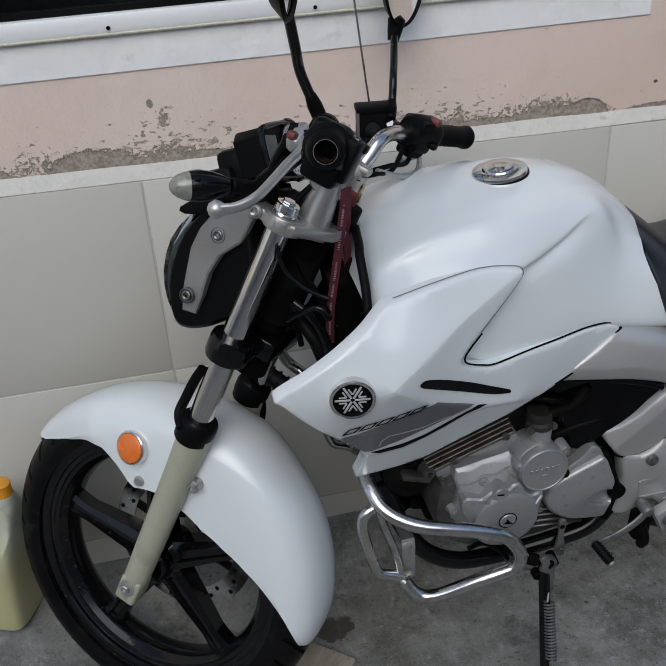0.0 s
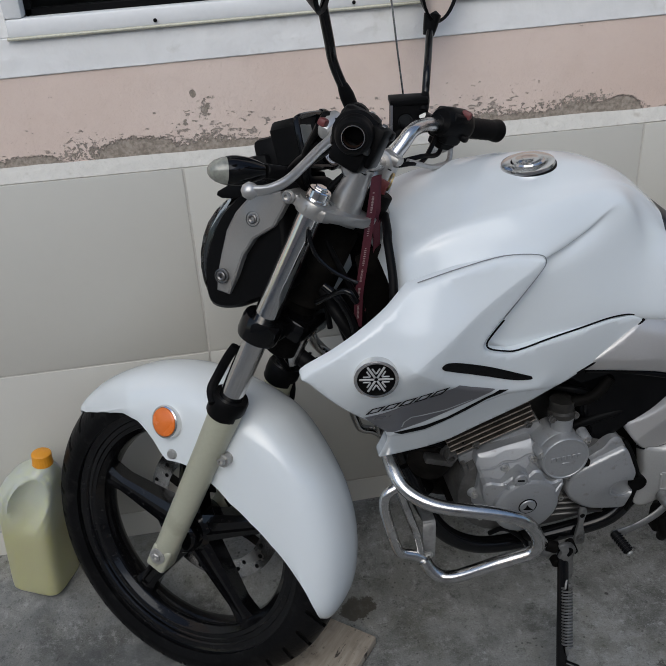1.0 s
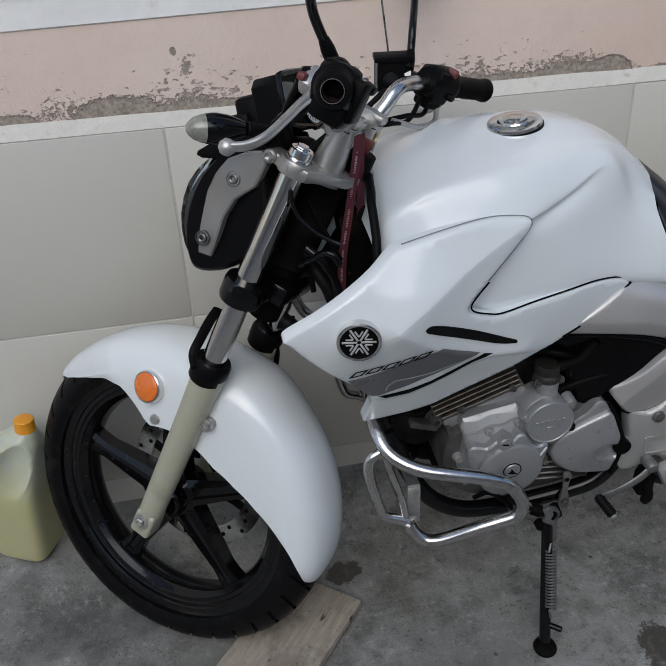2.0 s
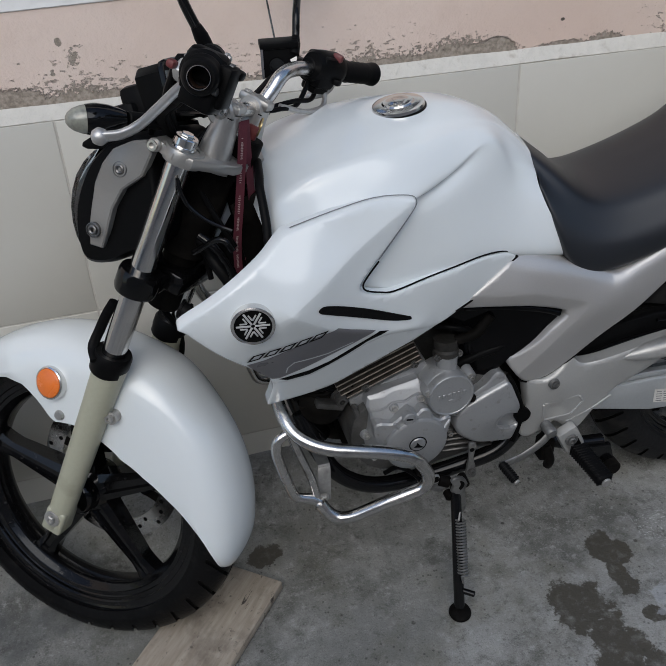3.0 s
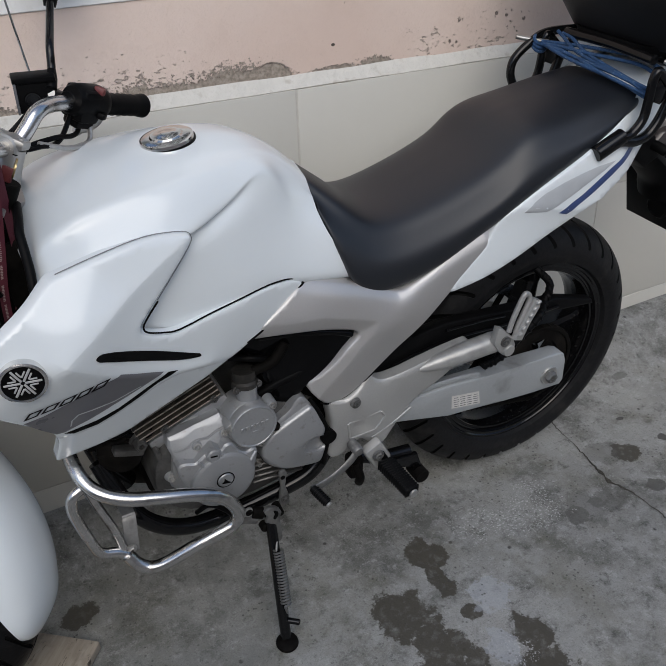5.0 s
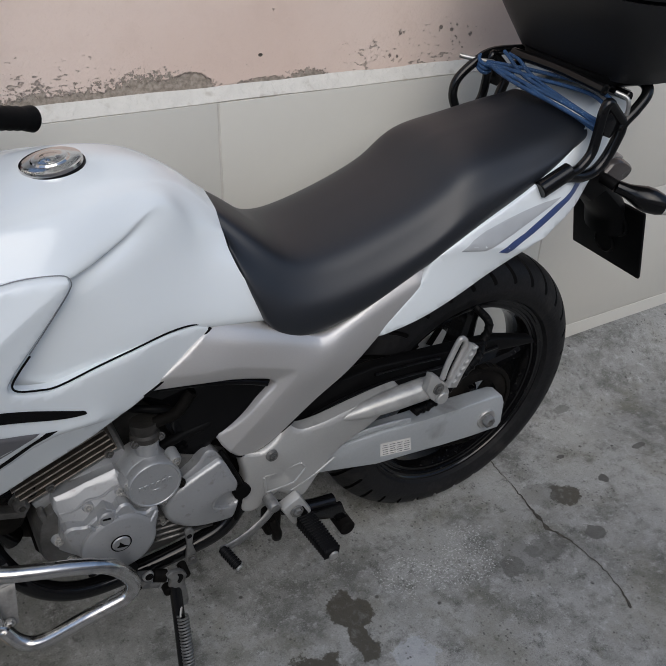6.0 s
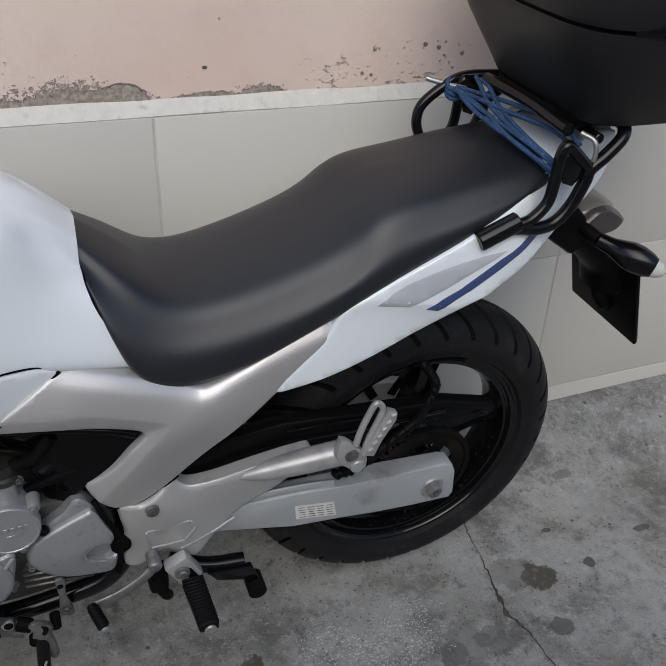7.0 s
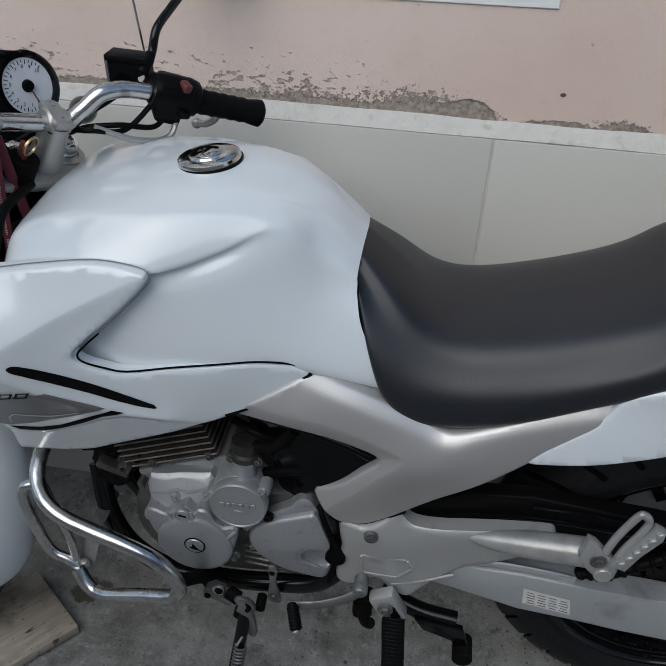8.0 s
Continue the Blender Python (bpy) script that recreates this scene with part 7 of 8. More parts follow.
PALE_LENS = material("pale_clear_plastic", (0.24, 0.245, 0.21), 0.1, 0, 0.3, 60, 200, 0.1, 0.5)
LCD = material("grey_display_glass", (0.17, 0.175, 0.16), 0.15, 0, 0.1, 12, 60, 0, 0.4)

# headlight with its silver side covers
HULL = [(0.075, -0.040), (0.108, -0.062), (0.128, -0.100), (0.134, -0.140), (0.130, -0.185), (0.114, -0.226), (0.092, -0.248), (0.060, -0.236), (0.030, -0.205), (0.000, -0.165), (0.010, -0.120), (0.045, -0.060)]
HL = front("headlight", pillow(HULL, 0.101, ((0.90, 1.0), (0.955, 0.95), (0.99, 0.80), (1.0, 0.4))), BLACK, None, "black headlight shell with a clear lens")
LENS_EDGE = [(0.112, -0.068), (0.140, -0.095), (0.156, -0.140), (0.150, -0.190), (0.128, -0.228), (0.100, -0.246), (0.118, -0.190), (0.124, -0.140), (0.118, -0.10)]
front("lens", plate(LENS_EDGE, -0.088, 0.088, 0.012, 2), LENS, HL, "clear curved headlight lens")
SIDE_COVER = [(0.072, -0.046), (0.054, -0.036), (0.040, -0.048), (0.043, -0.084), (0.062, -0.113), (0.068, -0.144), (0.066, -0.178), (0.068, -0.210), (0.091, -0.218), (0.098, -0.196), (0.104, -0.166), (0.111, -0.129), (0.105, -0.096), (0.094, -0.068)]
DARK_SCREW = material("dark_screw_steel", (0.16, 0.16, 0.16), 0.35, 0.9, 0.2)
for s in (1, -1):
    cov = front("side_cover", skin(SIDE_COVER, spline_height([(0.055, -0.04, 0.110), (0.04, -0.08, 0.110), (0.11, -0.13, 0.104), (0.085, -0.215, 0.104), (0.075, -0.17, 0.113), (0.075, -0.09, 0.116)]), s, 0.012, 0.010, 0.0025, 0), DARK_SILVER, HL, "satin silver headlight cover", sharp=30)
    for x, h in ((0.074, -0.088), (0.086, -0.188)):
        front("cover_screw", lathe([(0.0028, -0.001), (0.0028, 0.0015), (0.0050, 0.0025), (0.0068, 0.0018), (0.0072, -0.001), (0.0095, -0.001), (0.0098, 0.001), (0.0108, 0.0008), (0.0110, -0.004), (0.0028, -0.004)], 20, aim((x, s * 0.1150, h), (0, s, 0.05)), None, True), DARK_SCREW, HL, "socket screw")
    front("cowl_wing", plate([(0.088, -0.040), (0.118, -0.052), (0.150, -0.088), (0.140, -0.094), (0.108, -0.076), (0.082, -0.056)], s * 0.097, s * 0.086, 0.003, 2), BLACK, HL, "black cowl wing over the lens")
    # indicator on a short stalk
    root, tip = Vector((0.055, s * 0.118, -0.005)), Vector((0.122, s * 0.190, -0.034))
    root = tip + (root - tip) * 0.74
    d = (tip - root).length
    way = aim(root, tip - root)
    B = front("indicator", lathe([(0, 0), (0.010, 0.002), (0.0135, 0.010), (0.0180, 0.024), (0.0200, 0.038), (0.0198, d - 0.032), (0.0186, d - 0.024), (0, d - 0.024)], 28, way), GLOSS_BLACK, None, "black front indicator with a clear tip")
    front("indicator_lens", lathe([(0.0182, d - 0.0238), (0.0172, d - 0.018), (0.0138, d - 0.009), (0.0090, d - 0.003), (0.0045, d), (0, d + 0.0005)], 28, way), PALE_LENS, B, "clear lens")
    front("indicator_stalk", rod((0.045, s * 0.085, -0.01), root, 0.010, 14), BLACK, B)

# instrument cluster facing the rider
FACE = Matrix.Translation((0.103, -0.018, 0.006)) @ Matrix.Rotation(radians(-52), 4, "Y")
FLAT = Matrix(((1, 0, 0, 0), (0, 0, 1, 0), (0, 1, 0, 0), (0, 0, 0, 1)))
pod = [(0.0435 * math.cos(a), -0.046 + 0.0435 * math.sin(a)) for a in (radians(20 - 220 * k / 16) for k in range(17))]
pod = pod + [(-0.036, 0.028), (-0.028, 0.042), (0.024, 0.044), (0.036, 0.032)]


def cluster():
    b = plate(pod, -0.034, 0.014, 0.006)
    b.transform(FACE @ FLAT)
    b = block((0.060, 0.085, 0.045), FACE @ Matrix.Translation((-0.012, 0.0, -0.045)), 0.010, 2, b)
    b = block((0.05, 0.05, 0.05), FACE @ Matrix.Translation((-0.030, 0.030, -0.065)), 0.008, 2, b)
    return b


IC = front("instrument_panel", cluster(), BLACK, None, "black instrument panel with a white dial")
front("cluster_hood", tube([tuple(FACE @ Vector((x * 0.97, y, 0.014))) for x, y in pod], 0.0045, 8, 3, True), GLOSS_BLACK, IC, "glossy hood rim")
DIAL_AT = FACE @ Matrix.Translation((0.0, -0.046, 0.014)) @ Matrix.Scale(0.94, 4)
front("dial_bezel", lathe([(0.038, 0.0), (0.039, 0.004), (0.0425, 0.005), (0.044, 0.0), (0.044, -0.004), (0.038, -0.004)], 48, DIAL_AT, None, True), GLOSS_BLACK, IC)
front("dial", lathe([(0, 0.002), (0.0385, 0.002), (0.0385, -0.003), (0, -0.003)], 48, DIAL_AT), DIAL, IC, "white round dial")
ticks = None
for k in range(27):
    a = radians(215 - 250 * k / 26)
    ln = 0.006 if k % 2 == 0 else 0.0035
    ticks = block((ln, 0.0011, 0.0005), DIAL_AT @ Matrix.Rotation(a, 4, "Z") @ Matrix.Translation((0.0355 - ln / 2, 0, 0.0024)), 0.0001, 1, ticks)
front("tick_scale", ticks, INK, IC)
front("dial_hub", lathe([(0, 0.009), (0.007, 0.008), (0.009, 0.003), (0.009, 0.002), (0, 0.002)], 24, DIAL_AT), INK, IC)
front("needle", block((0.025, 0.0018, 0.001), DIAL_AT @ Matrix.Rotation(radians(214), 4, "Z") @ Matrix.Translation((0.015, 0, 0.0055)), 0.0004, 1), RED, IC)
for k in range(11):
    a = radians(215 - 250 * k / 10)
    body_c = bpy.data.curves.new("numeral", "FONT")
    body_c.body, body_c.size, body_c.align_x, body_c.align_y = str(k), 0.0075, "CENTER", "CENTER"
    tmp = bpy.data.objects.new("numeral", body_c)
    me = bpy.data.meshes.new_from_object(tmp)
    bpy.data.objects.remove(tmp)
    b = bmesh.new()
    b.from_mesh(me)
    b.transform(DIAL_AT @ Matrix.Translation((0.0265 * math.cos(a), 0.0265 * math.sin(a), 0.0026)) @ Matrix.Rotation(radians(-90), 4, "Z"))
    front("numeral", b, INK, IC, smooth=False)
front("display", block((0.048, 0.034, 0.003), FACE @ Matrix.Translation((0.0, 0.020, 0.0142)), 0.001, 1), LCD, IC, "grey display")

LEVER = material("smooth_bare_alloy", (0.52, 0.515, 0.505), 0.36, 0.75, 0.05, 14, 240, 0.05, 0, 0.06, dirt=(0.3, 0.29, 0.27), dirt_amount=0.05)
# handlebar, its clamps and fittings
BAR = [(-0.010, 0.0, 0.030), (-0.010, 0.045, 0.030), (-0.011, 0.066, 0.036), (-0.013, 0.080, 0.060), (-0.013, 0.097, 0.087), (-0.016, 0.125, 0.102), (-0.028, 0.160, 0.108), (-0.050, 0.210, 0.117), (-0.090, 0.319, 0.123)]
STUB = tuple(Vector(BAR[7]).lerp(Vector(BAR[8]), 0.55))
HB = front("handlebar", tube([(x, -y, h - 0.012 * min(1, max(0, (y - 0.06) / 0.06))) for x, y, h in [STUB] + BAR[7:0:-1]] + BAR[:8] + [STUB], 0.0112, 18, 6), CHROME, None, "chromed tube handlebar")
G0, G1 = Vector(BAR[7]), Vector(BAR[8])
for s in (1, -1):
    def m(p):
        return Vector((p[0], p[1] * s, p[2] - (0.012 if s < 0 else 0.0)))
    riser = merge(lathe([(0, -0.058), (0.0235, -0.058), (0.0225, -0.045), (0.0185, -0.015), (0.0175, 0.006), (0, 0.006)], 28, Matrix.Translation((-0.016, s * 0.046, 0.028))), rod((-0.010, s * 0.031, 0.030), (-0.010, s * 0.062, 0.030), 0.0195, 28, 0.003))
    riser = block((0.050, 0.026, 0.014), Matrix.Translation((-0.010, s * 0.046, 0.042)), 0.005, 2, riser)
    RS = front("bar_riser", riser, SATIN, None, "grey cast handlebar riser")
    front("riser_split", block((0.0400, 0.0316, 0.0014), Matrix.Translation((-0.010, s * 0.0465, 0.029)), 0.0003, 1), INK, RS)
    for dx in (-0.026, 0.006):
        front("riser_screw", lathe([(0, 0.001), (0.003, 0.001), (0.003, 0.004), (0.0062, 0.004), (0.0066, 0.0), (0.0066, -0.008), (0, -0.008)], 18, aim((dx, s * 0.046, 0.046), (0, 0, 1))), ALLOY, RS)
    axis = m(G1) - m(G0)
    ax = axis.normalized()
    # switch gear
    centre = m(G0) + ax * (-0.024 if s < 0 else 0.045)
    frame_m = Matrix.Translation(centre) @ ax.to_track_quat("Z", "Y").to_matrix().to_4x4()
    if s > 0:
        housing = lathe([(0, -0.050), (0.019, -0.050), (0.0225, -0.045), (0.0240, -0.036), (0.0240, -0.026), (0.0205, -0.022), (0.0205, -0.016), (0.0190, -0.014), (0.0190, -0.006), (0.0170, -0.002), (0.0150, 0.0), (0.0124, 0.0), (0.0124, -0.05)], 36, aim(m(G1), ax))
        housing = block((0.044, 0.046, 0.034), aim(m(G1), ax) @ Matrix.Translation((0, 0, -0.040)), 0.009, 2, housing)
        chin = m(G1) - ax * 0.034
        housing = block((0.040, 0.034, 0.030), Matrix.Translation(chin + Vector((-0.006, 0, -0.020))), 0.007, 2, housing)
        housing = block((0.016, 0.026, 0.044), Matrix.Translation(chin + Vector((-0.024, -0.004, -0.004))), 0.004, 2, housing)
        centre = m(G1) - ax * 0.03
    else:
        housing = merge(lathe([(0, -0.034), (0.020, -0.034), (0.024, -0.028), (0.0255, -0.012), (0.0255, 0.016), (0.023, 0.026), (0.018, 0.030), (0, 0.030)], 28, frame_m), merge(block((0.046, 0.050, 0.040), frame_m @ Matrix.Translation((0, -0.004, -0.010)), 0.008), block((0.032, 0.034, 0.036), frame_m @ Matrix.Translation((0.004, -0.024, -0.004)), 0.006)))
    SW = front("switch_housing", housing, BLACK, None, "worn black switch housing")
    if s > 0:
        front("switch_button", block((0.010, 0.012, 0.009), Matrix.Translation(centre + Vector((0.044, -0.016, -0.010))), 0.003), RED, SW, "faded red switch")
        front("switch_toggle", block((0.005, 0.006, 0.010), Matrix.Translation(centre + Vector((-0.026, -0.020, -0.006))), 0.0015), ORANGE_PLASTIC, SW, "orange switch")
        front("switch_slider", block((0.012, 0.014, 0.010), Matrix.Translation(centre + Vector((-0.026, -0.022, 0.010))), 0.003), BLACK, SW)
    else:
        front("switch_button", block((0.016, 0.012, 0.012), Matrix.Translation(centre + Vector((-0.014, 0.004, 0.022))), 0.003), RED, SW, "faded red stop switch")
        front("switch_toggle", block((0.012, 0.016, 0.010), Matrix.Translation(centre + Vector((-0.026, 0, -0.012))), 0.003), BLACK, SW)
    for k in ((-1, 1) if s > 0 else (1,)):
        front("housing_screw", lathe([(0, 0.002), (0.0040, 0.002), (0.0045, -0.002), (0, -0.002)], 14, aim(centre + Vector((-0.023, s * 0.01 * k, 0.004 - 0.012 * k)), (-1, 0, 0.2))), DARK_SCREW, SW)
    # perch and lever
    perch = m((-0.030, 0.180, 0.112)) if s > 0 else Vector((-0.028, -0.168, 0.097))
    PC = front("lever_perch", merge(rod(perch - ax * 0.012, perch + ax * 0.012, 0.0175, 20, 0.003), block((0.05 if s < 0 else 0.034, 0.030, 0.022 if s < 0 else 0.018), Matrix.Translation(perch + Vector((0.022 if s < 0 else 0.016, s * 0.008, -0.006 if s < 0 else -0.014))), 0.005)), BLACK, None, "black lever perch")
    for k in (-1, 1):
        front("perch_bolt", bolt(perch + Vector((-0.018, 0, 0.009 * k + 0.001)), (-1, 0, 0.1), 0.0045, 0.005), ALLOY, PC)
    if s > 0:
        line = [(-0.004, 0.185, 0.100), (-0.023, 0.205, 0.088), (-0.026, 0.235, 0.0715), (-0.030, 0.265, 0.058), (-0.032, 0.295, 0.043), (-0.024, 0.312, 0.030), (-0.010, 0.325, 0.022)]
        LV = front("lever", tube(line, 0.0108, 16, 8, flat=0.55, taper=0.0086), LEVER, PC, "bare alloy lever")
        front("lever_head", block((0.016, 0.034, 0.022), Matrix.Translation((-0.012, 0.198, 0.095)) @ Matrix.Rotation(radians(-38), 4, "X"), 0.006), LEVER, PC)
    else:
        line = [(0.002, -0.160, 0.098), (0.022, -0.240, 0.082), (0.012, -0.266, 0.068), (-0.020, -0.278, 0.076), (-0.033, -0.281, 0.066), (-0.022, -0.281, 0.046), (-0.005, -0.280, 0.034)]
        LV = front("lever", tube(line, 0.0062, 12, 6, flat=0.8, taper=0.0055), LEVER, PC, "bare alloy lever")
    front("lever_ball", lathe([(0, -0.0094), (0.0055, -0.0077), (0.0091, -0.0026), (0.0091, 0.0026), (0.0055, 0.0077), (0, 0.0094)] if s > 0 else [(0, -0.008), (0.005, -0.0065), (0.008, -0.002), (0.008, 0.002), (0.005, 0.0065), (0, 0.008)], 18, Matrix.Translation(line[-1])), LEVER, PC)
    # mirror
    stem = [(-0.0055, 0.165, 0.1256), (0.0163, 0.190, 0.1556), (0.022, 0.215, 0.1803), (0.0314, 0.240, 0.210), (0.036, 0.265, 0.234)] if s > 0 else [(0.0095, -0.166, 0.1127), (0.018, -0.175, 0.128), (0.031, -0.180, 0.154), (0.050, -0.206, 0.176), (0.0695, -0.234, 0.196), (0.082, -0.252, 0.210)]
    MR = front("mirror", tube(stem, 0.0060, 12, 6), GLOSS_BLACK, None, "black stalk mirror")
    front("mirror_boot", lathe([(0, -0.012), (0.0085, -0.012), (0.0086, 0.004), (0.0070, 0.014), (0.0061, 0.018), (0, 0.018)], 18, aim(stem[0], Vector(stem[1]) - Vector(stem[0]))), BLACK, MR, "rubber boot")
    tipv = Vector(stem[-1])
    out = Vector((-0.02, 0.075 * s, 0.055)) if s > 0 else Vector((0.026, -0.006, 0.088))
    head = Matrix.Translation(tipv + out) @ (Vector((-0.85, 0.25 * -s, 0.35))).to_track_quat("Z", "Y").to_matrix().to_4x4()
    shell = lathe([(0, -0.034), (0.5, -0.028), (0.85, -0.012), (1.0, 0.0), (0.97, 0.004), (0.93, 0.001)], 40)
    shell.transform(Matrix.Diagonal((0.058, 0.085, 1, 1)))
    shell.transform(head)
    front("mirror_shell", shell, BLACK, MR)
    gl = lathe([(0, 0.0), (0.93, 0.0), (0.93, -0.003), (0, -0.003)], 40)
    gl.transform(Matrix.Diagonal((0.058, 0.085, 1, 1)))
    gl.transform(head)
    front("mirror_glass", gl, MIRROR, MR, "mirror glass")
    front("mirror_collar", lathe([(0, -0.012), (0.009, -0.012), (0.012, 0.004), (0.014, 0.02), (0, 0.03)], 18, aim(tipv, out)), BLACK, MR)

# right grip; the left one is missing and shows the open bar end
a, b_ = Vector((-0.043, -0.190, 0.101)), Vector((-0.0838, -0.302, 0.1101))
d = (b_ - a).length
prof = [(0, 0), (0.0165, 0)]
for k in range(1, 16):
    prof.append((0.0165 + (0.0006 if k % 2 else -0.0006), d * k / 17))
prof += [(0.0185, d * 0.96), (0.019, d), (0.016, d + 0.003), (0, d + 0.003)]
front("throttle_grip", lathe(prof, 28, aim(a, b_ - a)), BLACK, HB, "worn black rubber grip")
ax = (G1 - G0).normalized()
front("open_bar_end", lathe([(0.0118, 0.003), (0.0122, 0.0015), (0.0122, -0.055), (0.0106, -0.055), (0.0106, 0.0015), (0.0110, 0.003)], 36, aim(G1, ax), None, True), CHROME, HB, "open end of the bare bar")
front("bar_bore", lathe([(0.01055, -0.003), (0.01055, -0.050), (0, -0.050)], 28, aim(G1, ax)), material("rusty_bore", (0.03, 0.016, 0.011), 0.85, spec=0.1), HB, "rusty inside of the bar")

# brake reservoir
TO_FORK = FORK.inverted()
RES = TO_FORK @ Matrix.Translation((0.517, 0.143, 0.952)) @ Matrix.Rotation(radians(-6), 4, "Z") @ Matrix.Rotation(radians(4), 4, "X")
RV = front("brake_reservoir", block((0.056, 0.026, 0.044), RES @ Matrix.Translation((0, 0, -0.004)), 0.003), BLACK, None, "square black brake fluid reservoir")
front("reservoir_lid", block((0.060, 0.030, 0.009), RES @ Matrix.Translation((0, 0, 0.0225)), 0.002), BLACK, RV)
front("reservoir_edge", block((0.004, 0.004, 0.046), RES @ Matrix.Translation((-0.0275, -0.0135, -0.003)), 0.001), GREY_DECAL, RV, "worn pale edge")
front("sight_glass", lathe([(0, 0.001), (0.0085, 0.001), (0.0095, 0.003), (0.0115, 0.003), (0.012, -0.002), (0, -0.002)], 24, RES @ aim((-0.006, -0.0135, -0.006), (0, -1, 0))), GLOSS_BLACK, RV, "round sight glass")
# thin whip rod
front("whip_rod", tube([(0.0566, -0.195, 0.1062), (0.084, -0.175, 0.157), (0.1157, -0.152, 0.2169), (0.158, -0.121, 0.296)], 0.0017, 6, 3), POLISHED, HB, "thin steel whip rod")

# cables round the steering head
CABLES = [
    [(-0.02, 0.19, 0.10), (0.02, 0.15, 0.045), (0.035, 0.06, -0.03), (0.00, 0.02, -0.12), (-0.06, 0.0, -0.22)],
    [(0.02, -0.165, 0.075), (0.03, -0.12, 0.02), (0.05, -0.05, -0.04), (0.04, 0.03, -0.14), (0.0, 0.04, -0.24)],
    [(0.00, 0.20, 0.09), (0.03, 0.13, 0.02), (0.03, 0.04, -0.05), (-0.02, 0.03, -0.10), (-0.08, 0.01, -0.15)],
    [(-0.03, -0.17, 0.09), (-0.04, -0.13, 0.045), (-0.03, -0.085, 0.035), (0.01, -0.06, 0.0), (0.02, -0.02, -0.08)],
    [(-0.035, -0.19, 0.082), (-0.045, -0.17, 0.055), (-0.035, -0.12, 0.048), (-0.01, -0.08, 0.02), (0.02, -0.03, -0.05)],
]
for k, c in enumerate(CABLES):
    front("cable", tube(c, 0.0045 if k < 3 else 0.0038, 8, 8), BLACK, None, "black control cable")
front("throttle_cable", tube([(-0.042, -0.198, 0.085), (-0.062, -0.185, 0.052), (-0.055, -0.14, 0.040), (-0.03, -0.09, 0.040)], 0.0042, 8, 8), ALLOY, None, "bare steel cable elbow")
front("ignition", rod((-0.040, 0, -0.06), (-0.040, 0, 0.002), 0.019, 20), DARK, None, "ignition lock")
key = lathe([(0.011, -0.0012), (0.0135, -0.0012), (0.0135, 0.0012), (0.011, 0.0012)], 28, aim((-0.046, 0.0, 0.022), (1, 0.5, 0)), None, True)
front("key_ring", key, BRASS, None, "brass key ring")
front("key_head", block((0.016, 0.006, 0.020), Matrix.Translation((-0.040, 0.004, 0.012)), 0.002), RED, None, "red key head")
part("bellows_hose", tube([(0.30, -0.06, 0.66), (0.335, -0.09, 0.640), (0.375, -0.10, 0.625)], 0.013, 12), BLACK, BIKE, "ribbed black hose")
for k in range(9):
    t = k / 8
    p = curve([(0.30, -0.06, 0.66), (0.335, -0.09, 0.640), (0.375, -0.10, 0.625)], 4)[k]
    part("hose_rib", lathe([(0, -0.0018), (0.0155, -0.0018), (0.0155, 0.0018), (0, 0.0018)], 14, aim(p, (0.075, -0.04, -0.035))), BLACK, BIKE)
part("head_cover", plate([(0.36, 0.70), (0.40, 0.76), (0.44, 0.78), (0.455, 0.72), (0.43, 0.63), (0.39, 0.60)], -0.030, 0.030, 0.006), BLACK, BIKE, "black plastic behind the fork")
part("loom", tube([(0.34, -0.02, 0.76), (0.365, -0.07, 0.72), (0.40, -0.085, 0.66), (0.43, -0.08, 0.60)], 0.010, 10), BLACK, BIKE, "taped wiring loom")
part("earth_cable", tube([(0.3228, -0.085, 0.8774), (0.3239, -0.09, 0.8613), (0.3311, -0.095, 0.841), (0.3477, -0.1, 0.8222), (0.3673, -0.105, 0.8091), (0.3835, -0.11, 0.8015)], 0.0030, 8, 8), GLOSS_BLACK, BIKE, "thin black cable")
part("loom", tube([(0.3412, -0.07, 0.7819), (0.3539, -0.08, 0.7718), (0.3643, -0.085, 0.7593), (0.3769, -0.09, 0.7324), (0.3841, -0.09, 0.6954)], 0.0065, 10, 6), GLOSS_BLACK, BIKE, "taped wiring loom")
part("loom", tube([(0.3309, -0.06, 0.7508), (0.3589, -0.09, 0.7797), (0.3723, -0.1, 0.7829), (0.3824, -0.105, 0.7674)], 0.0048, 10, 6), GLOSS_BLACK, BIKE)
front("cable", tube([(-0.0003, 0.165, 0.0673), (0.0129, 0.15, 0.0435), (0.0365, 0.125, 0.0152), (0.0436, 0.095, -0.0083), (0.0329, 0.06, -0.029)], 0.0085, 12, 6), BLACK, None, "black clutch cable in its boot")
front("cable", tube([(-0.0098, 0.165, 0.0666), (0.0111, 0.14, 0.0409), (0.032, 0.115, 0.0169), (0.0385, 0.085, -0.0097)], 0.0062, 10, 6), BLACK, None)
front("cable", tube([(0.006, 0.165, 0.0535), (0.0296, 0.14, 0.0278), (0.0499, 0.115, -0.001), (0.0596, 0.09, -0.0294)], 0.0048, 10, 6), BLACK, None)
front("cable_boot", lathe([(0, 0), (0.011, 0.0), (0.013, 0.004), (0.012, 0.016), (0.0085, 0.030), (0, 0.030)], 18, aim((-0.0003, 0.165, 0.0673), Vector((0.0129, 0.15, 0.0435)) - Vector((-0.0003, 0.165, 0.0673)))), BLACK, None, "rubber cable boot")
front("stem_ring", lathe([(0.028, -0.004), (0.038, -0.004), (0.038, 0.004), (0.028, 0.004)], 32, Matrix.Translation((0, 0, -0.055)), None, True), ALLOY, None, "steel bearing ring")
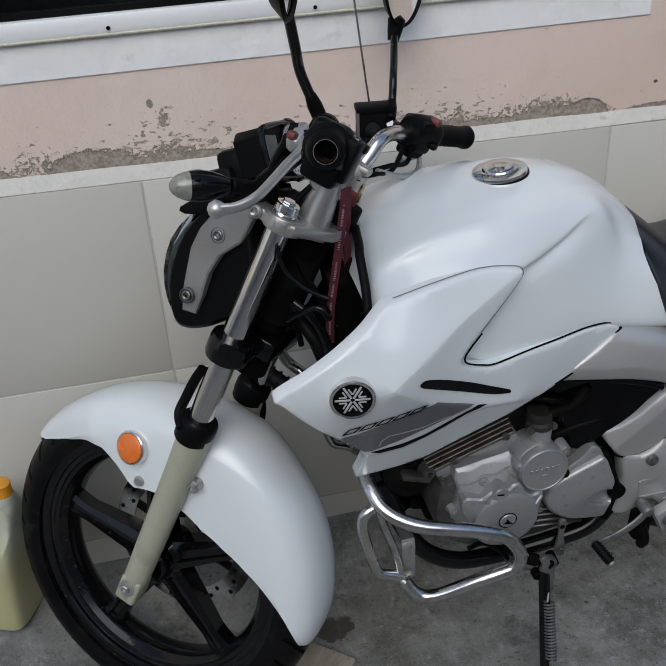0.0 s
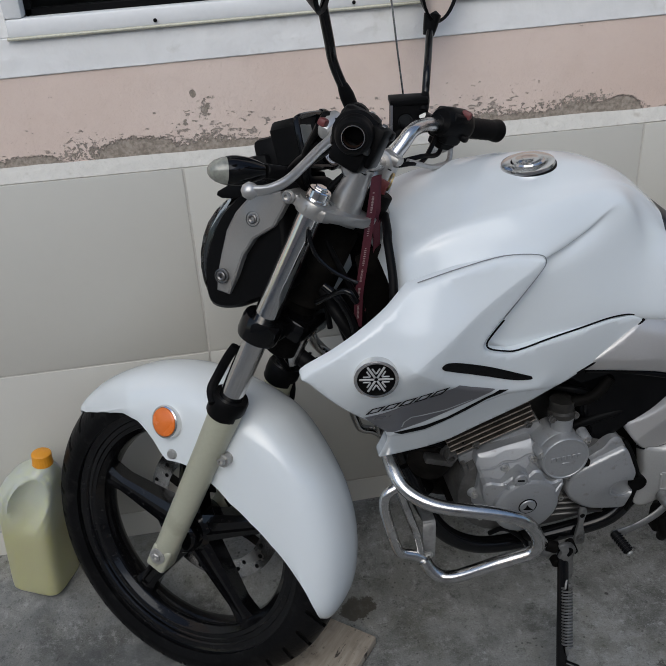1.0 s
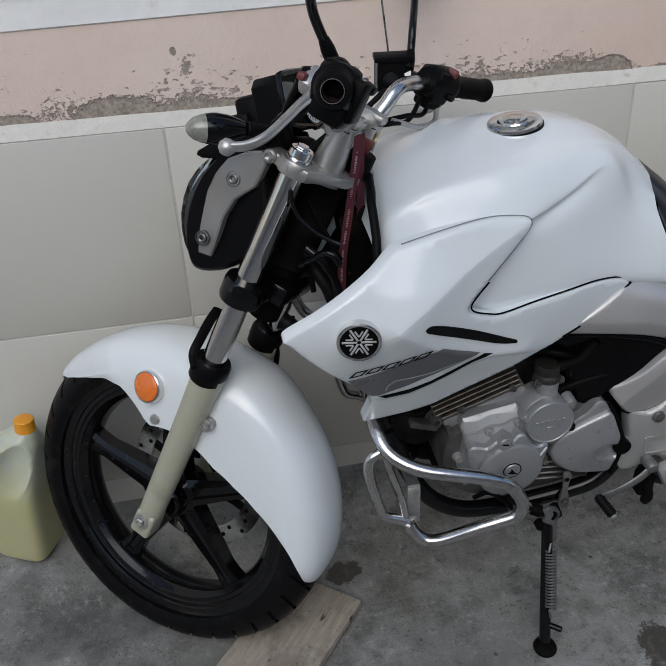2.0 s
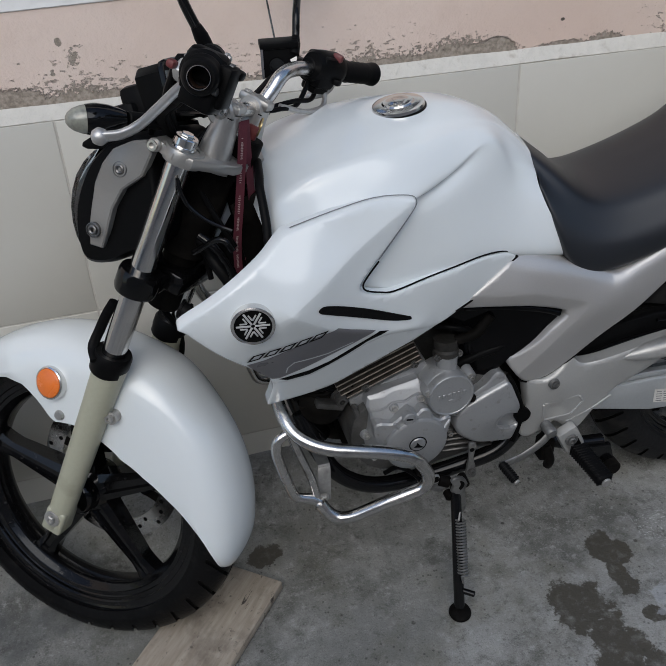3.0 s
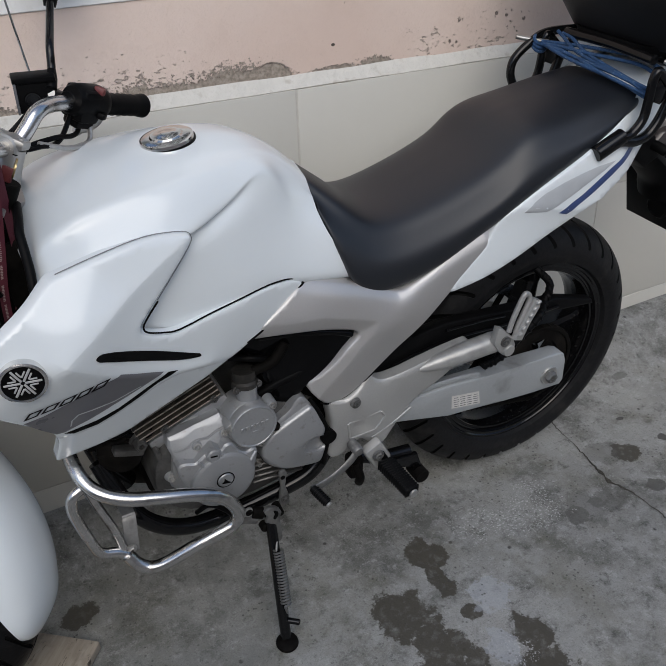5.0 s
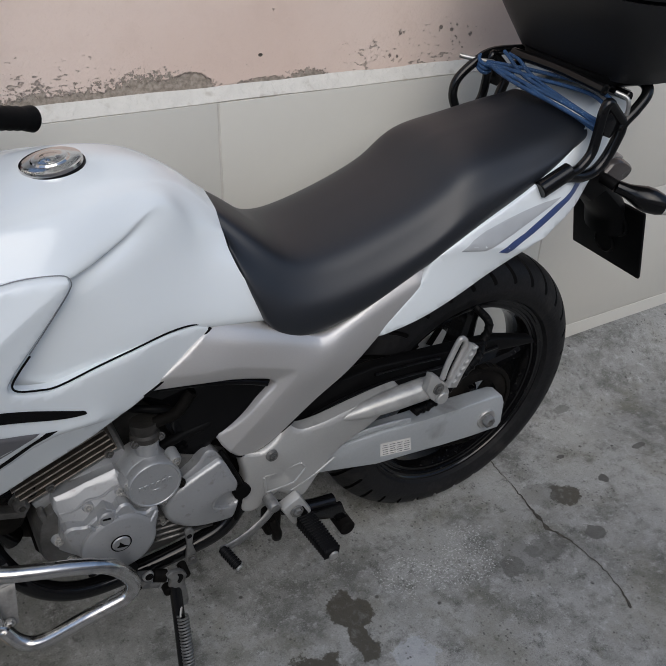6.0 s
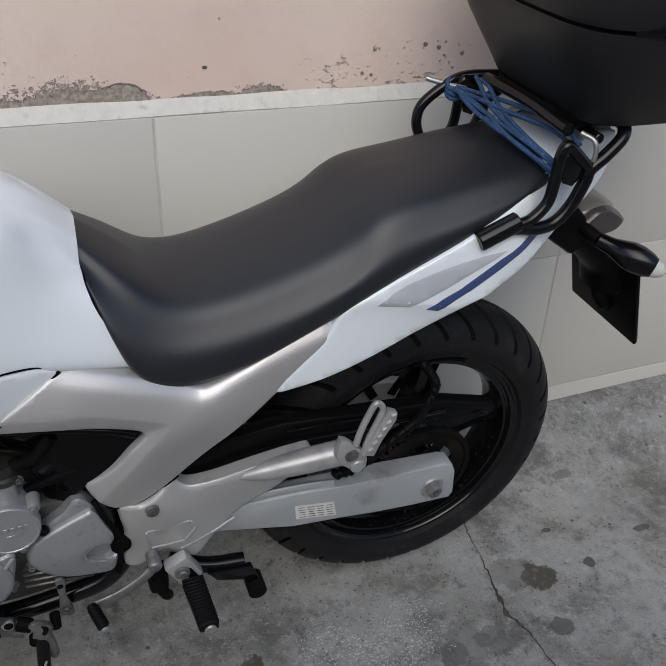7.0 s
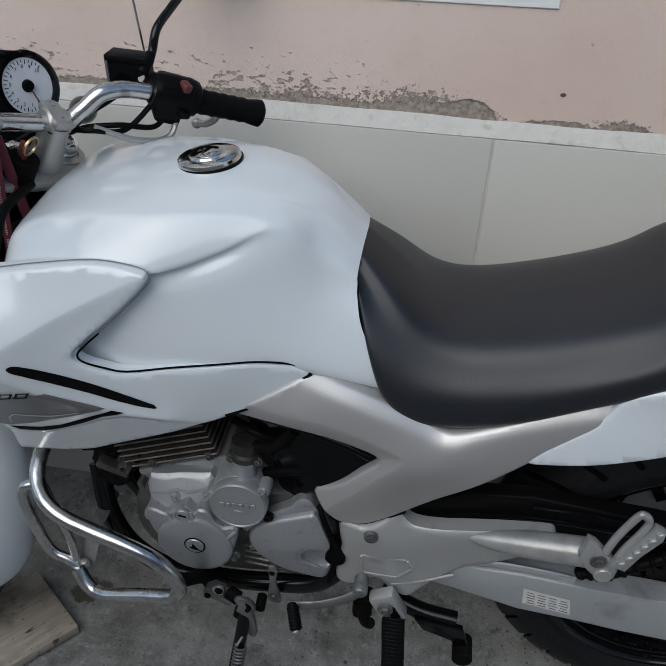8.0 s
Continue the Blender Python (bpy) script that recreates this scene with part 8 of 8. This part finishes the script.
front("brake_hose", tube([(0.05, 0.03, -0.28), (0.02, -0.04, -0.33), (-0.02, -0.09, -0.40), (-0.04, -0.085, -0.52), (-0.045, -0.075, -0.60)], 0.005, 8, 8), BLACK, None, "black brake hose")
front("brake_caliper", merge(block((0.05, 0.045, 0.09), Matrix.Translation((-0.07, -0.070, -0.655)) @ Matrix.Rotation(radians(-25), 4, "Y"), 0.01), rod((-0.075, -0.045, -0.66), (-0.075, -0.10, -0.66), 0.02)), GLOSS_BLACK, None, "black brake caliper")


# luggage rack
for side in (-1, 1):
    RK = part("rack_side", tube([(1.425, side * 0.142, 0.817), (1.445, side * 0.142, 0.816), (1.469, side * 0.142, 0.8123), (1.498, side * 0.142, 0.8185), (1.5193, side * 0.142, 0.8424), (1.5327, side * 0.142, 0.8773), (1.537, side * 0.141, 0.894), (1.561, side * 0.140, 0.9143), (1.585, side * 0.134, 0.936), (1.592, side * 0.115, 0.948), (1.572, side * 0.09, 0.952)], 0.0095, 14), GLOSS_BLACK, BIKE, "bent black rack tube")
    part("rack_socket", rod((1.378, side * 0.142, 0.803), (1.436, side * 0.143, 0.829), 0.0145, 20, 0.002), GLOSS_BLACK, RK)
    part("rack_arch", tube([(1.440, side * 0.142, 0.8223), (1.459, side * 0.142, 0.8295), (1.479, side * 0.141, 0.8508), (1.4834, side * 0.140, 0.8842), (1.4833, side * 0.140, 0.916), (1.490, side * 0.140, 0.932), (1.506, side * 0.140, 0.921), (1.5345, side * 0.141, 0.896)], 0.0085, 14), GLOSS_BLACK, RK)
    part("rack_gusset", plate([(1.488, 0.905), (1.498, 0.918), (1.522, 0.905), (1.528, 0.888), (1.512, 0.872), (1.496, 0.878)], side * 0.143, side * 0.138, 0.0015), GLOSS_BLACK, RK)
part("rack_hoop", tube([(1.425, 0.142, 0.835), (1.418, 0.150, 0.862), (1.425, 0.152, 0.890), (1.458, 0.150, 0.918), (1.495, 0.146, 0.935), (1.56, 0.12, 0.942)], 0.0085, 14), GLOSS_BLACK, BIKE, "bent black rack tube beside the wall")
part("rack_bar", tube([(1.51, -0.11, 0.941), (1.515, 0, 0.944), (1.51, 0.11, 0.941)], 0.0095, 14), GLOSS_BLACK, BIKE, "black cross tube of the rack")
part("rack_deck", block((0.26, 0.20, 0.006), Matrix.Translation((1.66, 0, 0.9395)), 0.002), GLOSS_BLACK, BIKE, "black rack deck")
for u in (1.55, 1.79):
    part("rack_bar", rod((u, -0.13, 0.932), (u, 0.13, 0.932), 0.008, 12), GLOSS_BLACK, BIKE)

PALE_TIP = material("milky_lens_tip", (0.55, 0.56, 0.52), 0.15, 0, 0.1, 40, 200, 0.05, 0.4)
# tail lamp, plate carrier, rear indicators
TLT = part("tail_lamp", pillow([(1.615, 0.746), (1.632, 0.768), (1.6473, 0.780), (1.6727, 0.781), (1.7022, 0.7665), (1.7157, 0.7493), (1.6954, 0.7309), (1.6523, 0.7305)], 0.062), material("smoky_lens", (0.062, 0.055, 0.054), 0.2, 0, 0.1), BIKE, "dark smoky tail lamp")
part("lamp_cap", pillow([(1.622, 0.766), (1.640, 0.781), (1.6727, 0.786), (1.694, 0.776), (1.672, 0.770), (1.645, 0.762)], 0.050), DARK_SILVER, TLT, "grey top of the lamp")
part("under_tail", plate([(1.52, 0.780), (1.60, 0.800), (1.64, 0.760), (1.66, 0.720), (1.62, 0.700), (1.57, 0.735)], -0.06, 0.06, 0.01), BLACK, BIKE, "black under-tail tray")
PLT = Matrix.Translation((1.765, 0.0, 0.590)) @ Matrix.Rotation(radians(-17), 4, "Y")
PC2 = part("plate_carrier", block((0.008, 0.19, 0.165), PLT, 0.003), BLACK, BIKE, "black number plate carrier")
part("number_plate", block((0.002, 0.185, 0.16), PLT @ Matrix.Translation((0.0065, 0, 0)), 0.0006, 1), PAPER, PC2, "plain number plate")
bars = None
for k in range(7):
    bars = block((0.0008, 0.017, 0.05), PLT @ Matrix.Translation((0.0082, -0.072 + 0.024 * k, -0.01)), 0.0003, 1, bars)
part("plate_bars", bars, INK, PC2, "plate characters drawn as bars")
part("carrier_arm", tube([(1.63, 0, 0.735), (1.68, 0, 0.70), (1.735, 0, 0.650), (1.755, 0, 0.60)], 0.030, 14, flat=1.7), BLACK, PC2, "black moulded carrier arm")
for k, (y, z, r) in enumerate(((-0.03, 0.03, 0.03), (0.035, 0.02, 0.025), (0.0, -0.03, 0.028))):
    part("carrier_boss", lathe([(r, -0.002), (r, 0.003), (r - 0.004, 0.006), (r - 0.006, 0.003), (0, 0.003)], 20, PLT @ aim((-0.004, y, z), (-1, 0, 0))), BLACK, PC2)
part("plate_reflector", lathe([(0, 0.006), (0.018, 0.006), (0.021, 0.0), (0.021, -0.004), (0, -0.004)], 24, aim((1.52, -0.06, 0.735), (0.1, -1, 0))), BLACK, BIKE, "small round reflector")
for side in (-1, 1):
    root, tip = Vector((1.640, side * 0.085, 0.742)), Vector((1.712, side * 0.168, 0.716))
    RI = part("rear_indicator", lathe([(0, 0), (0.012, 0.002), (0.0135, 0.022), (0.0175, 0.036), (0.0225, 0.052), (0.0235, 0.068), (0.0205, 0.086), (0.0160, 0.096), (0, 0.097)], 24, aim(root, tip - root)), GLOSS_BLACK, BIKE, "black rear indicator with a pale tip")
    part("indicator_lens", lathe([(0.0160, 0.0962), (0.0125, 0.105), (0.007, 0.113), (0, 0.116)], 24, aim(root, tip - root)), PALE_TIP, RI, "pale lens tip")
    part("indicator_stalk", tube([(1.625, side * 0.04, 0.752), (1.632, side * 0.065, 0.748), root], 0.011, 12), BLACK, RI)

# ---- the top case on the rack ----
BIKE_M = pose(0, 1.93, 0, 4.6, 0, 0)


def ring_at(w, hu, hv, cu, n=64, p=5.5):
    out = []
    for k in range(n):
        a = 2 * math.pi * k / n
        c, s = math.cos(a), math.sin(a)
        out.append((cu + hu * math.copysign(abs(c) ** (2 / p), c), hv * math.copysign(abs(s) ** (2 / p), s), w))
    return out


def shell(levels):
    bm = bmesh.new()
    rows = [[bm.verts.new(p) for p in ring_at(*l)] for l in levels]
    for a, b in zip(rows, rows[1:]):
        for k in range(len(a)):
            j = (k + 1) % len(a)
            bm.faces.new((a[k], a[j], b[j], b[k]))
    bm.faces.new(rows[0][::-1])
    bm.faces.new(rows[-1])
    return bm


CASE_MAT = material("grained_black_case", (0.0095, 0.0095, 0.0100), 0.45, 0, 0.12, 6, 500, 0.25, 0, spec=0.36)
CS = new("top_case")
CS.matrix_basis = BIKE_M @ Matrix.Translation((-0.006, 0, -0.012))
tagged(CS, "rounded black plastic top case locked on the rack", "top case")
part("case_body", shell([(0.960, 0.146, 0.126, 1.688), (0.964, 0.160, 0.142, 1.688), (0.992, 0.174, 0.161, 1.688), (1.025, 0.194, 0.178, 1.688), (1.055, 0.213, 0.190, 1.688), (1.085, 0.228, 0.199, 1.688), (1.098, 0.230, 0.200, 1.688)]), CASE_MAT, CS, "grained black lower shell")
part("case_seam", shell([(1.098, 0.226, 0.194, 1.688), (1.104, 0.226, 0.194, 1.688)]), INK, CS)
part("case_lid", shell([(1.104, 0.234, 0.202, 1.688), (1.112, 0.238, 0.206, 1.688), (1.17, 0.232, 0.200, 1.688), (1.23, 0.212, 0.180, 1.688), (1.265, 0.175, 0.145, 1.688), (1.28, 0.12, 0.095, 1.688)]), CASE_MAT, CS, "domed black lid")
part("case_base", shell([(0.953, 0.160, 0.112, 1.684), (0.957, 0.166, 0.118, 1.684), (0.970, 0.168, 0.120, 1.684)]), BLACK, CS, "black mounting plate")
part("case_latch", block((0.07, 0.012, 0.016), Matrix.Translation((1.545, -0.198, 1.106)) @ Matrix.Rotation(radians(-18), 4, "Z"), 0.003), GLOSS_BLACK, CS, "hinge clip at the seam")
for v in (-0.10, 0.10):
    part("case_rib", block((0.006, 0.004, 0.075), Matrix.Translation((1.515, v * 1.25, 1.04)) @ Matrix.Rotation(radians(-14), 4, "Y"), 0.001, 1), CASE_MAT, CS)

# ---- blue elastic cord tied across the rack ----
RP = new("elastic_cord")
RP.matrix_basis = BIKE_M
tagged(RP, "blue braided elastic cord hooked across the rack", "cord")
LH, RH = Vector((1.508, -0.130, 0.895)), Vector((1.473, 0.140, 0.917))
STRANDS = [
    [LH + Vector((-0.004, 0.0, -0.012)), (1.488, -0.08, 0.902), (1.472, 0.02, 0.914), (1.468, 0.09, 0.918), RH],
    [LH + Vector((-0.010, 0.004, -0.016)), (1.478, -0.07, 0.898), (1.463, 0.03, 0.910), (1.466, 0.10, 0.917), RH + Vector((0.006, -0.01, 0.004))],
    [LH + Vector((-0.002, 0.0, -0.006)), (1.492, -0.06, 0.906), (1.494, 0.03, 0.920), (1.502, 0.085, 0.936), (1.500, 0.11, 0.940)],
    [LH + Vector((0.006, 0.002, 0.018)), (1.522, -0.07, 0.922), (1.492, 0.03, 0.922), (1.474, 0.10, 0.922), RH + Vector((-0.006, 0.004, -0.003))],
    [LH + Vector((0.014, 0.004, 0.030)), (1.530, -0.06, 0.932), (1.508, 0.04, 0.928), (1.482, 0.11, 0.924), RH + Vector((0.0, -0.006, 0.005))],
    [LH + Vector((-0.006, 0.0, -0.002)), (1.484, -0.05, 0.908), (1.486, 0.05, 0.920), (1.494, 0.10, 0.936), (1.497, 0.12, 0.942)],
    [LH + Vector((-0.012, 0.0, -0.010)), (1.470, -0.04, 0.904), (1.474, 0.06, 0.916), (1.470, 0.12, 0.920), RH + Vector((0.004, 0.0, 0.002))],
]
for s_ in STRANDS:
    part("cord_strand", tube(s_, 0.0034, 10, 10), ROPE, RP, "blue braided strand")
for c in (LH, RH):
    for j in range(3):
        part("cord_loop", tube([c + Vector((0.013 * math.cos(a), 0.009 * math.sin(a), (j - 1) * 0.007 + 0.007 * math.sin(a))) for a in (2 * math.pi * i / 8 for i in range(8))], 0.0034, 10, 4, True), ROPE, RP)
part("cord_hook", tube([RH + Vector((0.012, -0.012, 0.004)), RH + Vector((-0.010, 0.006, 0.006)), RH + Vector((-0.028, 0.024, 0.008)), RH + Vector((-0.036, 0.03, 0.010))], 0.0042, 10), ALLOY, RP, "steel hook")
part("cord_hook", tube([LH + Vector((0.016, 0.01, 0.045)), LH + Vector((0.03, -0.008, 0.035)), LH + Vector((0.03, -0.012, 0.0)), LH + Vector((0.02, -0.012, -0.03))], 0.0036, 10), ALLOY, RP, "steel hook")
coilp = [RH + Vector((0.004 - 0.014 * t, -0.002 + 0.010 * t, 0.0)) + Vector((0.003 * math.cos(k), 0.008 * math.sin(k), 0.008 * math.cos(k))) for k, t in ((2 * math.pi * i / 8, i / 48) for i in range(49))]
part("hook_spring", tube(coilp, 0.0014, 6, 0), ALLOY, RP, "wire winding of the hook")

# ---- the lanyard hanging from the key ----
LY = new("key_lanyard")
LY.matrix_basis = BIKE_M
tagged(LY, "burgundy printed ribbon lanyard hanging from the key", "lanyard")
P0 = Vector((0.421, -0.062, 0.934))
down = Vector((0, -0.08, -0.997))


def ribbon(offsets, wide, twist):
    bm = bmesh.new()
    line = curve([P0 + down * d + Vector((u, v, 0)) for d, u, v in offsets], 8)
    prev = None
    for i, p in enumerate(line):
        a = twist[0] + (twist[1] - twist[0]) * i / (len(line) - 1)
        w = Vector((math.cos(a), math.sin(a), 0)) * wide
        nrm = Vector((-math.sin(a), math.cos(a), 0)) * 0.0007
        row = [bm.verts.new(q) for q in (p - w + nrm, p + w + nrm, p + w - nrm, p - w - nrm)]
        if prev:
            for k in range(4):
                j = (k + 1) % 4
                bm.faces.new((prev[k], prev[j], row[j], row[k]))
        prev = row
    return bm


FRONT_RUN = [(0.0, 0, 0), (0.05, -0.006, 0.008), (0.13, -0.016, 0.024), (0.19, -0.024, 0.034), (0.245, -0.027, 0.038)]
BACK_RUN = [(0.0, 0.003, 0.004), (0.06, 0.004, 0.022), (0.14, 0.006, 0.045), (0.19, 0.003, 0.055), (0.225, -0.010, 0.050)]
RF_ = part("ribbon", ribbon(FRONT_RUN, 0.0062, (0.15, -0.15)), LANYARD, LY, "printed burgundy ribbon")
part("ribbon", ribbon(BACK_RUN, 0.0062, (0.3, 0.8)), LANYARD, LY, "folded burgundy ribbon")
middle = curve([P0 + down * d + Vector((u, v, 0)) for d, u, v in FRONT_RUN], 10)
middle_fine = curve([P0 + down * d + Vector((u, v, 0)) for d, u, v in FRONT_RUN], 24)
for k in range(12, 90):
    if k % 13 in (0, 1) or 36 < k < 42 or 62 < k < 66:
        continue
    p = middle_fine[k] + Vector((-0.0006, -0.0013, 0))
    part("print_bar", block((0.0032 - 0.0009 * (k % 3 == 0), 0.0005, 0.0014), Matrix.Translation(p) @ Matrix.Rotation(radians(3), 4, "Z"), 0.0001, 1), LETTER, RF_)
part("lanyard_wire", tube([middle[-1], middle[-1] + Vector((-0.004, 0, -0.03)), middle[-1] + Vector((0.002, 0.004, -0.06))], 0.0014, 6, 6), ALLOY, LY, "thin wire loop")

# ---- the board under the front wheel ----
WOOD = bpy.data.materials.new("weathered_board")
WOOD.use_nodes = True
n, l = WOOD.node_tree.nodes, WOOD.node_tree.links
tc = n.new("ShaderNodeTexCoord")
mp = n.new("ShaderNodeMapping")
mp.inputs["Scale"].default_value = (3, 22, 22)
l.new(tc.outputs["Object"], mp.inputs["Vector"])
g1 = noise_of(n, l, mp.outputs[0], 5, 8, 0.65)
g2 = noise_of(n, l, tc.outputs["Object"], 11, 6, 0.6)
c = blend(n, l, mask_node(n, l, g1, 0.3, 0.7), (0.29, 0.245, 0.19), (0.44, 0.385, 0.315))
c = blend(n, l, maths(n, l, "MULTIPLY", mask_node(n, l, g2, 0.50, 0.66), 0.6), c, (0.10, 0.08, 0.062))
scar = n.new("ShaderNodeMapping")
scar.inputs["Scale"].default_value = (1.0, 3.2, 1)
l.new(tc.outputs["Object"], scar.inputs["Vector"])
c = blend(n, l, maths(n, l, "MULTIPLY", mask_node(n, l, noise_of(n, l, scar.outputs[0], 21, 4, 0.6), 0.64, 0.70), 0.9), c, (0.03, 0.024, 0.02))
c = blend(n, l, maths(n, l, "MULTIPLY", mask_node(n, l, noise_of(n, l, tc.outputs["Object"], 70, 5, 0.7), 0.60, 0.68), 0.6), c, (0.06, 0.05, 0.04))
l.new(c, n["Principled BSDF"].inputs["Base Color"])
n["Principled BSDF"].inputs["Roughness"].default_value = 0.85
bp = n.new("ShaderNodeBump")
bp.inputs["Strength"].default_value, bp.inputs["Distance"].default_value = 0.5, 0.002
l.new(g1, bp.inputs["Height"])
l.new(bp.outputs["Normal"], n["Principled BSDF"].inputs["Normal"])
bm = block((0.40, 0.165, 0.020), None, 0.004, 2)
for v in bm.verts:
    v.co.z += 0.002 * noise.noise((v.co.x * 6, v.co.y * 9, 2))
BD = link("wooden_board", bm, WOOD)
d0, d1 = Vector((-0.634, -0.773, 0)), Vector((-0.773, 0.634, 0))
mid_p = Vector((0.402, 1.822, 0)) + d0 * 0.20 + d1 * 0.0825
BD.matrix_basis = Matrix(((d0.x, d1.x, 0, mid_p.x), (d0.y, d1.y, 0, mid_p.y), (0, 0, -1, 0.0122), (0, 0, 0, 1)))
tagged(BD, "weathered plank of wood under the front tyre", "board")

# ---- the jug by the wall ----
JUG = new("plastic_jug")
JUG.matrix_basis = pose(-0.243, 2.100, rise(-0.243, 2.100) - 0.003, 0, 5.5, -22) @ Matrix.Scale(0.97, 4)
tagged(JUG, "translucent yellowish plastic jug with an orange cap", "jug")
PLASTIC = bpy.data.materials.new("milky_yellow_plastic")
PLASTIC.use_nodes = True
pb = PLASTIC.node_tree.nodes["Principled BSDF"]
n, l = PLASTIC.node_tree.nodes, PLASTIC.node_tree.links
tc = n.new("ShaderNodeTexCoord")
sp = n.new("ShaderNodeSeparateXYZ")
l.new(tc.outputs["Object"], sp.inputs[0])
wav = noise_of(n, l, tc.outputs["Object"], 9, 5)
lvl = maths(n, l, "ADD", sp.outputs[2], maths(n, l, "MULTIPLY", wav, 0.02))
jc = blend(n, l, mask_node(n, l, lvl, 0.17, 0.26), (0.53, 0.52, 0.30), (0.58, 0.61, 0.51))
l.new(jc, pb.inputs["Base Color"])
pb.inputs["Roughness"].default_value = 0.32
pb.inputs["Subsurface Weight"].default_value = 1.0
pb.inputs["Subsurface Radius"].default_value = (0.07, 0.07, 0.03)
pb.inputs["Transmission Weight"].default_value = 0.12


def jug():
    """A square canister whose shoulder carries the handle: an oval hollow on each flat side."""
    rail = curve([(0.048, 0.0, 0), (0.054, 0.006, 0), (0.0565, 0.020, 0), (0.057, 0.10, 0), (0.0575, 0.18, 0), (0.058, 0.222, 0), (0.0555, 0.258, 0), (0.047, 0.284, 0), (0.034, 0.302, 0), (0.0225, 0.313, 0), (0.0175, 0.322, 0), (0.0175, 0.334, 0)], 6)
    shift = curve([(0.0, 0.0, 0), (0.0, 0.22, 0), (0.004, 0.26, 0), (0.013, 0.285, 0), (0.024, 0.303, 0), (0.033, 0.314, 0), (0.035, 0.334, 0)], 8)
    bm = bmesh.new()
    rows = []
    for q in rail:
        w, half = q.y, q.x
        cu = float(np.interp(w, [p.y for p in shift], [p.x for p in shift]))
        p = 5.0 if w < 0.20 else max(2.0, 5.0 - (w - 0.20) * 30)
        rows.append([bm.verts.new(v) for v in ring_at(w, half, half, cu, 88, p)])
    for a, b in zip(rows, rows[1:]):
        for k in range(88):
            j = (k + 1) % 88
            bm.faces.new((a[k], a[j], b[j], b[k]))
    bm.faces.new(rows[0][::-1])
    bm.faces.new(rows[-1])
    for v in bm.verts:
        d = math.hypot((v.co.x - 0.018 - 0.22 * (v.co.z - 0.236)) / 0.038, (v.co.z - 0.236) / 0.064)
        if 0.02 < v.co.z < 0.30 and abs(v.co.y) > 0.02:
            dip = 0.024 * max(0.0, 1 - d ** 3) if d < 1 else -0.0030 * math.exp(-((d - 1.15) / 0.12) ** 2)
            v.co.y -= math.copysign(dip, v.co.y)
        # a moulded waist line
        v.co.y *= 1 - 0.012 * math.exp(-((v.co.z - 0.135) / 0.006) ** 2)
    return bm


part("jug_body", jug(), PLASTIC, JUG, "milky plastic half full of yellow liquid", sharp=60)
CAPC = material("orange_cap_plastic", (0.72, 0.30, 0.02), 0.4, 0, 0.06)
cap = lathe([(0, 0.034), (0.021, 0.034), (0.0245, 0.031), (0.0255, 0.004), (0.0265, 0.002), (0.0265, 0.0), (0, 0.0)], 96, Matrix.Translation((0.035, 0, 0.316)) @ Matrix.Scale(0.76, 4))
for v in cap.verts:
    r = math.hypot(v.co.x - 0.035, v.co.y)
    if r > 0.0185 and v.co.z < 0.341:
        k = 1 + 0.012 * math.cos(24 * math.atan2(v.co.y, v.co.x - 0.035))
        v.co.x, v.co.y = 0.035 + (v.co.x - 0.035) * k, v.co.y * k
part("jug_cap", cap, CAPC, JUG, "ribbed orange screw cap")
